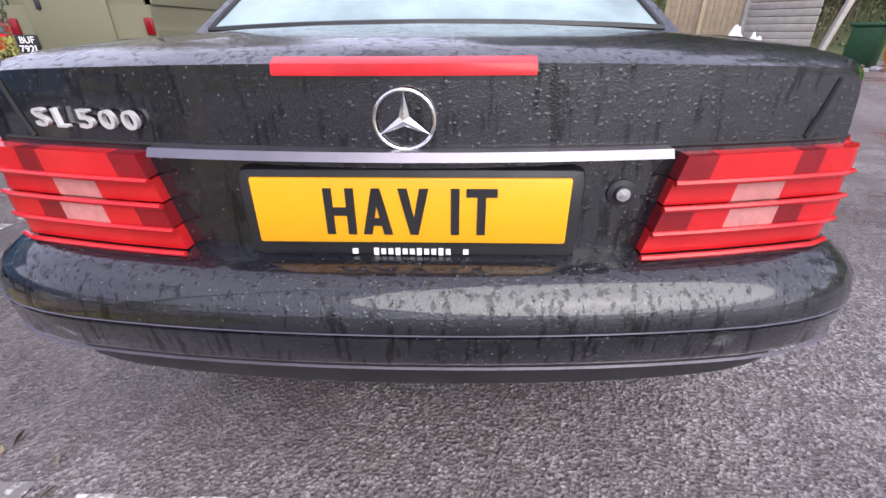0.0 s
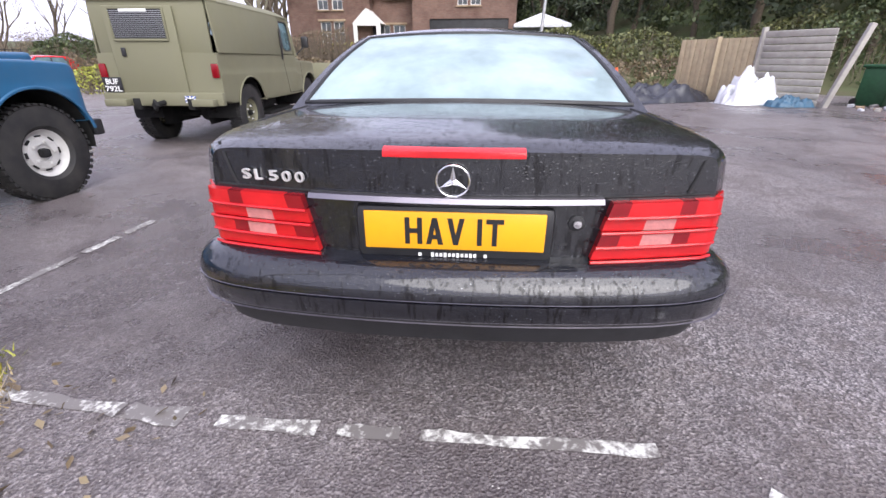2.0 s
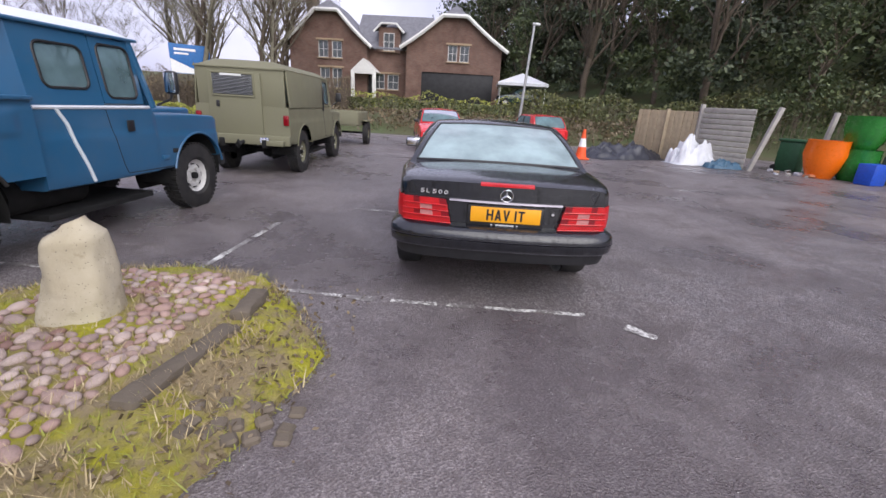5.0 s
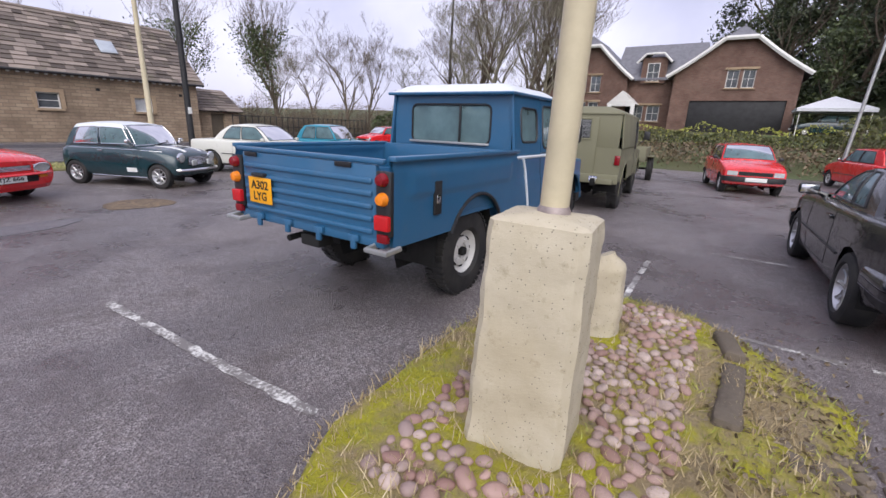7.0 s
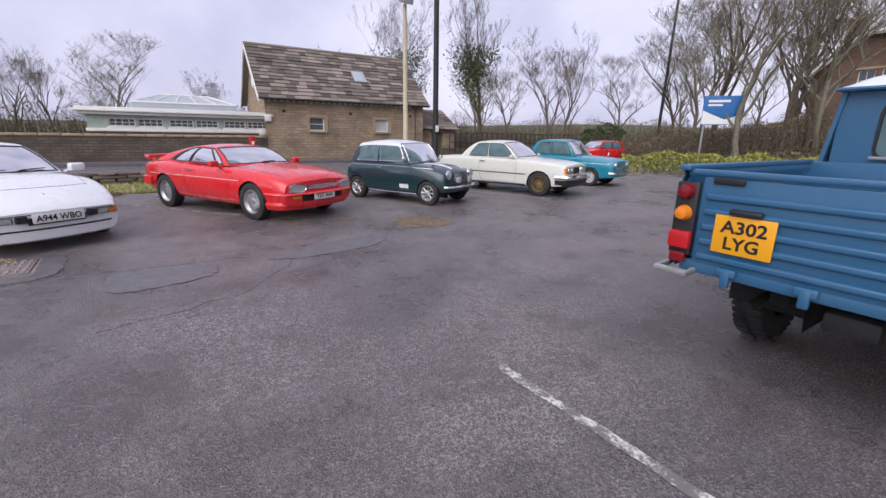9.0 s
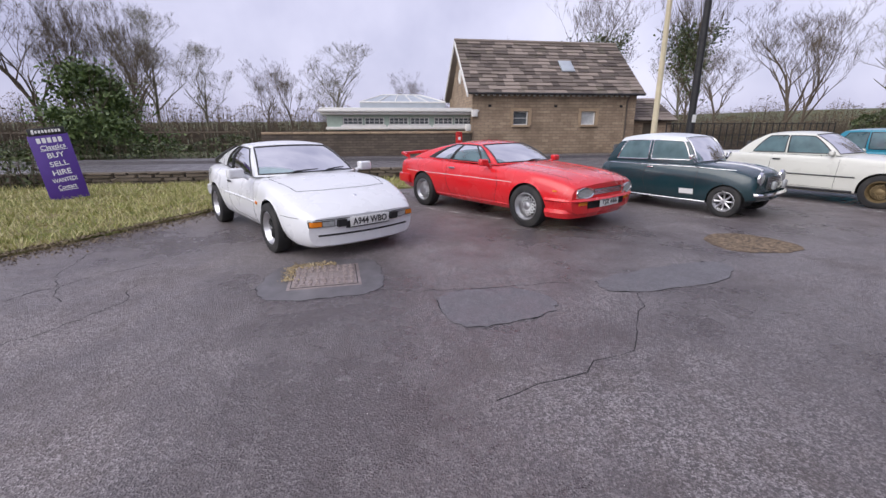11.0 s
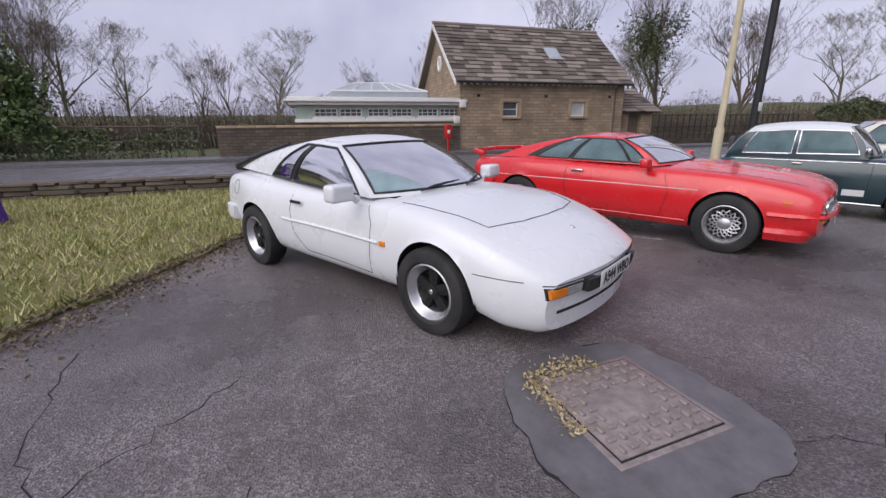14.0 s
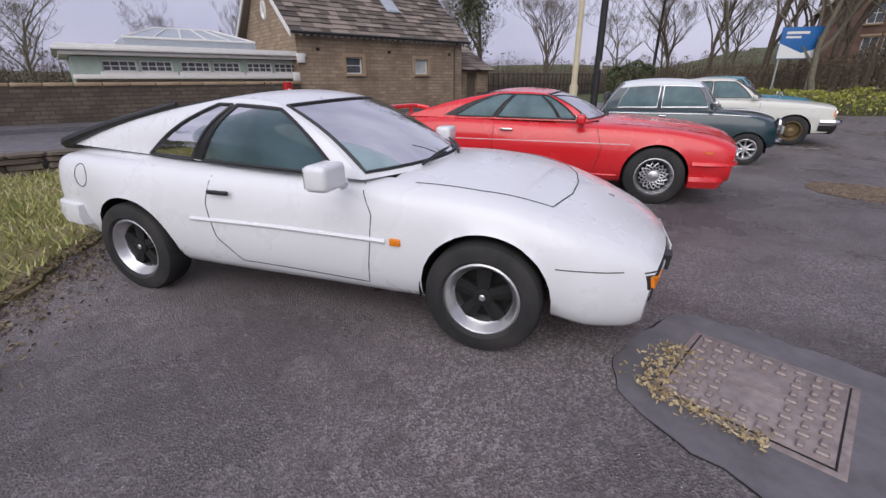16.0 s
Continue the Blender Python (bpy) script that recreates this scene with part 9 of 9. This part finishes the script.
# ---- poles ----
lp = thing("lamp_post", "cream lamp post with a boxy floodlight", "lamp post", pose(-16.5, 2.27, 0))
mesh("column", *lathe([(0.0, 0), (0.11, 0), (0.105, 1.2), (0.075, 1.25), (0.06, 5.2), (0, 5.2)], 16, "z"), POLEPAINT, lp)
part("floodlight", boxes((0.1, 0, 5.33, 0.30, 0.36, 0.22, Euler((0, 0.3, 0)).to_matrix().to_4x4()), bevel=0.04), GALV, lp, "grey floodlight head")
box("lens", 0.23, 0, 5.25, 0.02, 0.30, 0.16, HEADLAMP, lp, "", 0.01, Euler((0, 0.3, 0)).to_matrix().to_4x4())
mesh("bracket", *tube([(0, 0, 5.1), (0.08, 0, 5.3)], 0.03, 6), GALV, lp)
tp = thing("telegraph_pole", "tall black pole beside the road", "pole", pose(-16.52, 3.4, 0))
mesh("shaft", *lathe([(0, 0), (0.10, 0), (0.09, 2), (0.07, 9.5), (0, 9.5)], 14, "z"), POLEBLACK, tp)
box("warning_plate", 0.10, 0, 1.7, 0.01, 0.12, 0.2, WHITEPLATE, tp, "", 0.004)
tp3 = thing("telegraph_pole", "slim dark pole among bare trees", "pole", pose(-30.4, 39.6, 0, 0, 1, 0))
mesh("shaft", *lathe([(0, 0), (0.16, 0), (0.12, 15), (0, 15)], 12, "z"), POLEBLACK, tp3)
lp2 = thing("lamp_post", "slim grey lamp post leaning on the bank", "lamp post", pose(1.5, 17.7, height(1.5, 17.7), 0, 3, 0))
mesh("column", *lathe([(0, -0.2), (0.07, -0.2), (0.05, 5.0), (0, 5.0)], 12, "z"), GALV, lp2)
part("lantern", boxes((0.08, 0, 5.05, 0.34, 0.16, 0.11), bevel=0.03), GALV, lp2)

# ---- purple board ----
sg = thing("sign_board", "purple painted board leaning on the grass, hand lettered", "sign", pose(-16.64, -11.6, 0.0, -9, -7, 116))
box("board", 0, 0.02, 0.72, 0.64, 0.025, 1.36, PURPLE, sg, "", 0.008)
part("foot", boxes((-0.25, 0.06, 0.1, 0.05, 0.05, 0.3), (0.25, 0.06, 0.1, 0.05, 0.05, 0.3), bevel=0.01), BLACKWOOD, sg)
box("header_board", 0.0, 0.015, 1.47, 0.58, 0.03, 0.15, INK, sg, "black header strip", 0.008)
part("header_lettering", boxes(*[(-0.21 + 0.052 * i, -0.003, 1.47, 0.036, 0.006, 0.06 + 0.03 * (i == 0)) for i in range(9)], bevel=0.006, seg=1), WHITE_INK, sg, "unreadable white lettering")
part("name_bar", boxes(*[(-0.17 + 0.085 * i, 0.004, 1.29, 0.062, 0.006, 0.105) for i in range(5)], bevel=0.006, seg=1), WHITE_INK, sg, "white trader's name")
for t, z, w, h in (("Classics", 1.15, 0.40, 0.10), ("BUY", 0.98, 0.27, 0.105), ("SELL", 0.80, 0.30, 0.105), ("HIRE", 0.62, 0.30, 0.11), ("WANTED!", 0.46, 0.40, 0.09), ("Contact", 0.31, 0.30, 0.09)):
    lettering("lettering", t, w, h, WHITE_INK, sg, pose(0.02, 0.002, z, 0, -3, 0), 0.002, 0.015)
for x, z, w in ((0.02, 1.085, 0.42), (0.03, 0.245, 0.3)):
    part("underline", boxes((x, 0.004, z, w, 0.005, 0.012), bevel=0), WHITE_INK, sg)

# ---- blue notice by the entrance ----
bs = thing("notice_board", "blue and white notice on two posts", "sign", pose(-15.1, 19.4, height(-15.1, 19.4), 0, 0, 35) @ Matrix.Diagonal((1.05, 1, 1.25, 1)))
box("board", 0, 0, 2.1, 1.7, 0.05, 1.1, SIGNBLUE, bs, "", 0.01)
mesh("white_band", [(-0.84, -0.03, 1.57), (0.84, -0.03, 1.57), (0.84, -0.03, 1.95), (0.1, -0.03, 1.75), (-0.84, -0.03, 2.1)], [(0, 1, 2, 3, 4)], WHITE_INK, bs, smooth=0)
part("lettering_bar", boxes((-0.2, -0.032, 2.45, 0.9, 0.006, 0.09), (-0.35, -0.032, 2.3, 0.6, 0.006, 0.07), bevel=0), WHITE_INK, bs, "unreadable white words")
for x in (-0.7, 0.7):
    mesh("post", *tube([(x, 0.05, -0.2), (x, 0.05, 2.65)], 0.045, 8), GALV, bs)

# ---- red vehicle far along the road ----
hatch(pose(-20.5, 17.2, 0, 0, 0, 170), "red car passing on the road beyond the wall")

# ---- heap of sheets, bag, fence and pots by the wood ----
def heap(name, x, y, sx, sy, h, mat, label, cat, seed, turn=0):
    def f(u, v):
        a, b = 2 * u - 1, 2 * v - 1
        d = max(0, 1 - (abs(a) ** 2.6 + abs(b) ** 2.6))
        q = noise.noise((a * 2.3 + seed, b * 2.3, seed)) + 0.6 * noise.noise((a * 6, b * 6 + seed, seed))
        ridge = abs(noise.noise((a * 4 + seed, b * 9, 3)))
        k = 1 + 0.12 * noise.noise((a * 3, b * 3, seed + 4))
        return (a * sx * k, b * sy * k, 0.01 + h * d ** 0.6 * (0.62 + 0.55 * q) + 0.10 * ridge * min(1, d * 4))
    return tagged(mesh(name, *grid(f, 44, 30), mat, smooth=70, m=pose(x, y, 0, 0, 0, turn)), label, cat)


heap("plastic_sheet", 5.2, 13.9, 1.75, 0.8, 0.62, TARP, "crumpled black plastic sheet over a heap", "tarpaulin", 3, 28)
heap("rubble_bag", 7.35, 13.1, 0.85, 0.5, 1.0, BAG, "slumped white rubble bag", "bag", 8, 15)
heap("tarpaulin", 8.05, 12.35, 0.6, 0.32, 0.3, BLUETARP, "folded dark blue tarpaulin on the ground", "tarpaulin", 12, 5)
cone = thing("traffic_cone", "orange and white traffic cone", "traffic cone", pose(3.3, 12.2, 0) @ Matrix.Scale(1.15, 4))
box("base", 0, 0, 0.03, 0.42, 0.42, 0.05, CONEORANGE, cone, "", 0.015)
for nm, z0, z1, r0, r1, mt in (("lower_cone", 0.05, 0.36, 0.16, 0.115, CONEORANGE), ("white_band", 0.36, 0.60, 0.115, 0.075, WHITE_INK), ("upper_cone", 0.60, 0.86, 0.075, 0.035, CONEORANGE)):
    mesh(nm, *lathe([(r0, z0), (r1, z1), (r1 * 0.8, z1)], 20, "z"), mt, cone)


def fence_panel(a, b, tall, boards, mat, label, lean=0, upright=True):
    a, b = Vector(a), Vector(b)
    L = (b - a).length
    o = thing("garden_fence", label, "fence", pose(a.x, a.y, 0, lean, 0, math.degrees(math.atan2(b.y - a.y, b.x - a.x))))
    if upright:
        for i in range(boards):
            box("board", (i + 0.5) * L / boards, 0.012 * (i % 2), tall / 2, L / boards - 0.008, 0.02, tall, mat, o, "", 0.004)
        for z in (0.3, tall - 0.3):
            box("rail", L / 2, 0.04, z, L, 0.04, 0.08, mat, o, "", 0.006)
    else:
        for i in range(boards):
            box("board", L / 2, 0, (i + 0.5) * tall / boards, L, 0.05, tall / boards - 0.018, mat, o, "", 0.012, Euler((0.12, 0, 0)).to_matrix().to_4x4())
    return o


def post_(x, y, tall, mat, label, ax=0, ay=0):
    o = thing("fence_post", label, "post", pose(x, y, 0, ax, ay, 0))
    box("shaft", 0, 0, tall / 2 - 0.1, 0.13, 0.13, tall + 0.2, mat, o, "", 0.015)


fence_panel((6.1, 15.6), (7.55, 13.75), 1.80, 14, TIMBER, "weathered buff close-board fence panel")
fence_panel((7.68, 13.6), (8.75, 12.35), 1.95, 11, PANELGREY, "grey slatted concrete fence panel, slightly tilted", 4, False)
post_(7.62, 13.68, 2.05, PANELGREY, "square concrete fence post")
post_(8.85, 12.2, 2.1, PANELGREY, "leaning concrete fence post", 0, 14)
post_(6.85, 14.65, 1.85, TIMBER, "weathered timber fence post")
rnd = random.Random(9)
for k in range(16):
    x, y = 9.2 + rnd.uniform(0, 1.3), 11.6 + rnd.uniform(-0.4, 0.9)
    s = rnd.uniform(0.10, 0.26)
    bm = boxes((0, 0, 0, s, s * 0.7, s * 0.45), bevel=s * 0.12)
    for v in bm.verts:
        v.co += Vector((rnd.uniform(-1, 1), rnd.uniform(-1, 1), rnd.uniform(-1, 1))) * s * 0.06
    o = part("rubble_stone", bm, rnd.choice([SANDSTONE, TERRACOTTA, PANELGREY, BAG]), None, "broken piece of builder's rubble")
    o.matrix_basis = pose(x, y, s * 0.2, rnd.uniform(-8, 8), rnd.uniform(-8, 8), rnd.uniform(0, 180))
    tagged(o, category="rubble", group="rubble by the fence")
bn = thing("wheelie_bin", "dark green plastic bin by the trees", "bin", pose(10.6, 13.0, 0, 0, 0, 35))
part("body", boxes((0, 0, 0.5, 0.62, 0.66, 1.0), bevel=0.05), BINGREEN, bn)
part("lid", boxes((0, 0, 1.04, 0.70, 0.76, 0.09), bevel=0.035), BINGREEN, bn)
for s in (-1, 1):
    mesh("wheel", *moved(lathe([(0, -0.03), (0.1, -0.03), (0.1, 0.03), (0, 0.03)], 14), Matrix.Translation((s * 0.28, 0.33, 0.1))), RUBBER, bn)


def pot(x, y, r, h, mat, label, z=0.0, belly=1.0):
    o = thing("planter", label, "plant pot", pose(x, y, z))
    mesh("body", *lathe([(0, 0), (r * 0.62, 0), (r * 0.86, h * 0.25), (r * 1.02 * belly, h * 0.62), (r, h * 0.96), (r * 1.04, h), (r * 0.9, h), (r * 0.86, h * 0.85), (0, h * 0.8)], 28, "z"), mat, o)


pot(10.5, 11.4, 0.52, 1.15, ORANGE, "large glossy orange planter", 0, 1.05)
pot(11.3, 11.2, 0.52, 0.95, POTGREEN, "green glazed planter under another")
pot(11.3, 11.2, 0.55, 0.95, POTGREEN, "green glazed planter stacked on another", 0.95)
pot(12.2, 10.6, 0.50, 0.8, PANELGREY, "squat grey stone planter on the asphalt")
pot(12.2, 10.6, 0.52, 0.75, TERRACOTTA, "terracotta planter stacked on a grey planter", 0.8)
bx = thing("storage_box", "bright blue plastic box before the planters", "box", pose(11.1, 10.3, 0, 0, 0, 20))
part("body", boxes((0, 0, 0.3, 0.6, 0.45, 0.6), bevel=0.03), POTBLUE, bx)
post_(11.0, 12.4, 2.0, PANELGREY, "pale concrete post by the planters", 0, 6)

# ---- gazebo by the house ----
gz = thing("gazebo", "white garden gazebo with a peaked canopy", "gazebo", pose(2.8, 33.6, height(2.8, 33.6)))
for x in (-1.7, 1.7):
    for y in (-1.5, 1.5):
        mesh("leg", *tube([(x, y, 0), (x, y, 1.75)], 0.03, 6), WHITEWOOD, gz)
mesh("canopy", [(-1.9, -1.7, 1.7), (1.9, -1.7, 1.7), (1.9, 1.7, 1.7), (-1.9, 1.7, 1.7), (0, 0, 2.5), (-1.9, -1.7, 1.5), (1.9, -1.7, 1.5), (1.9, 1.7, 1.5), (-1.9, 1.7, 1.5)],
     [(0, 1, 4), (1, 2, 4), (2, 3, 4), (3, 0, 4), (0, 5, 6, 1), (1, 6, 7, 2), (2, 7, 8, 3), (3, 8, 5, 0)], BAG, gz, smooth=0)

# ---- cobbles and setts of the island ----
rnd = random.Random(12)
protos = []
for k in range(5):
    bm = bmesh.new()
    bmesh.ops.create_icosphere(bm, subdivisions=2, radius=1)
    for v in bm.verts:
        v.co *= 1 + 0.16 * noise.noise(v.co * 1.3 + Vector((k * 7, 0, 0)))
    me = bpy.data.meshes.new("cobble")
    bm.to_mesh(me)
    bm.free()
    me.shade_smooth()
    me.materials.append(COBBLE)
    protos.append(me)
island = bpy.data.objects["planted_island"]
spots = []
tries = 0
while len(spots) < 640 and tries < 40000:
    tries += 1
    x, y = rnd.uniform(-2.98, -1.86), rnd.uniform(-2.9, -0.15)
    if (abs(x + 2.50) < 0.31 and abs(y + 2.24) < 0.29) or (abs(x + 2.55) < 0.26 and abs(y + 0.87) < 0.24):
        continue
    if x < -2.45 and y > -1.6 and rnd.random() < 0.6:
        continue
    if y < -2.2 and rnd.random() < 0.65:
        continue
    r = rnd.uniform(0.022, 0.047)
    if all((x - a) ** 2 + (y - b) ** 2 > (0.98 * (r + c)) ** 2 for a, b, c in spots):
        spots.append((x, y, r))
spots.sort(key=lambda p: (p[0] + 2.0) ** 2 + (p[1] + 1.6) ** 2)
rest = []
for i, (x, y, r) in enumerate(spots):
    mb_ = Matrix.LocRotScale((x, y, on_bed(x, y) + 0.004), Euler((rnd.uniform(-0.3, 0.3), rnd.uniform(-0.3, 0.3), rnd.uniform(0, 6))), (r * rnd.uniform(1.05, 1.55), r, r * 0.7))
    if i < 300:
        c = new("cobble", rnd.choice(protos))
        c.parent, c.matrix_basis = island, mb_
    else:
        me = rnd.choice(protos)
        rest.append(([mb_ @ v.co for v in me.vertices], [tuple(p.vertices) for p in me.polygons]))
tagged(mesh("cobbles", *join(*rest), COBBLE_REST, island, smooth=60), kind="stuff")
sett = bpy.data.meshes.new("sett")
bm = boxes((0, 0, 0, 0.075, 0.075, 0.05), bevel=0.012, seg=1)
bm.to_mesh(sett)
bm.free()
sett.materials.append(DARK_STONE)
for i in range(5):
    for j in range(3):
        c = new("sett", sett)
        c.parent = island
        x, y = -1.40 + 0.10 * i + rnd.uniform(-0.03, 0.03), -1.70 + 0.10 * j + 0.02 * i + rnd.uniform(-0.03, 0.03)
        c.matrix_basis = pose(x, y, max(0.005, on_bed(x, y) - 0.014) if inside(x, y, ISLAND) else -0.006, rnd.uniform(-4, 4), rnd.uniform(-4, 4), rnd.uniform(-30, 30) + 12)

# ---- the western plan is set into the place ----
bpy.context.view_layer.update()
for ob in list(scene.objects):
    if ob.parent is None and ob.type in ("MESH", "EMPTY") and ob.name.split(".")[0] not in ("ground", "pavement", "car", "pickup_truck", "brick_house", "asphalt_repair", "asphalt_crack", "manhole_cover", "leaf_debris", "lamp_post", "telegraph_pole", "notice_board"):
        at = ob.matrix_basis @ (sum((Vector(c) for c in ob.bound_box), Vector()) / 8 if ob.type == "MESH" else Vector())
        inner = [WEST.inverted() @ at] if at.length else [WEST.inverted() @ Vector(c.bound_box[0]) for c in ob.children[:1] if c.type == "MESH"]
        near_line = ob.name.startswith("parking_line") and at.y < 1.5
        if inner and inner[0].x < -8.5 and not near_line:
            ob.matrix_basis = WEST @ ob.matrix_basis
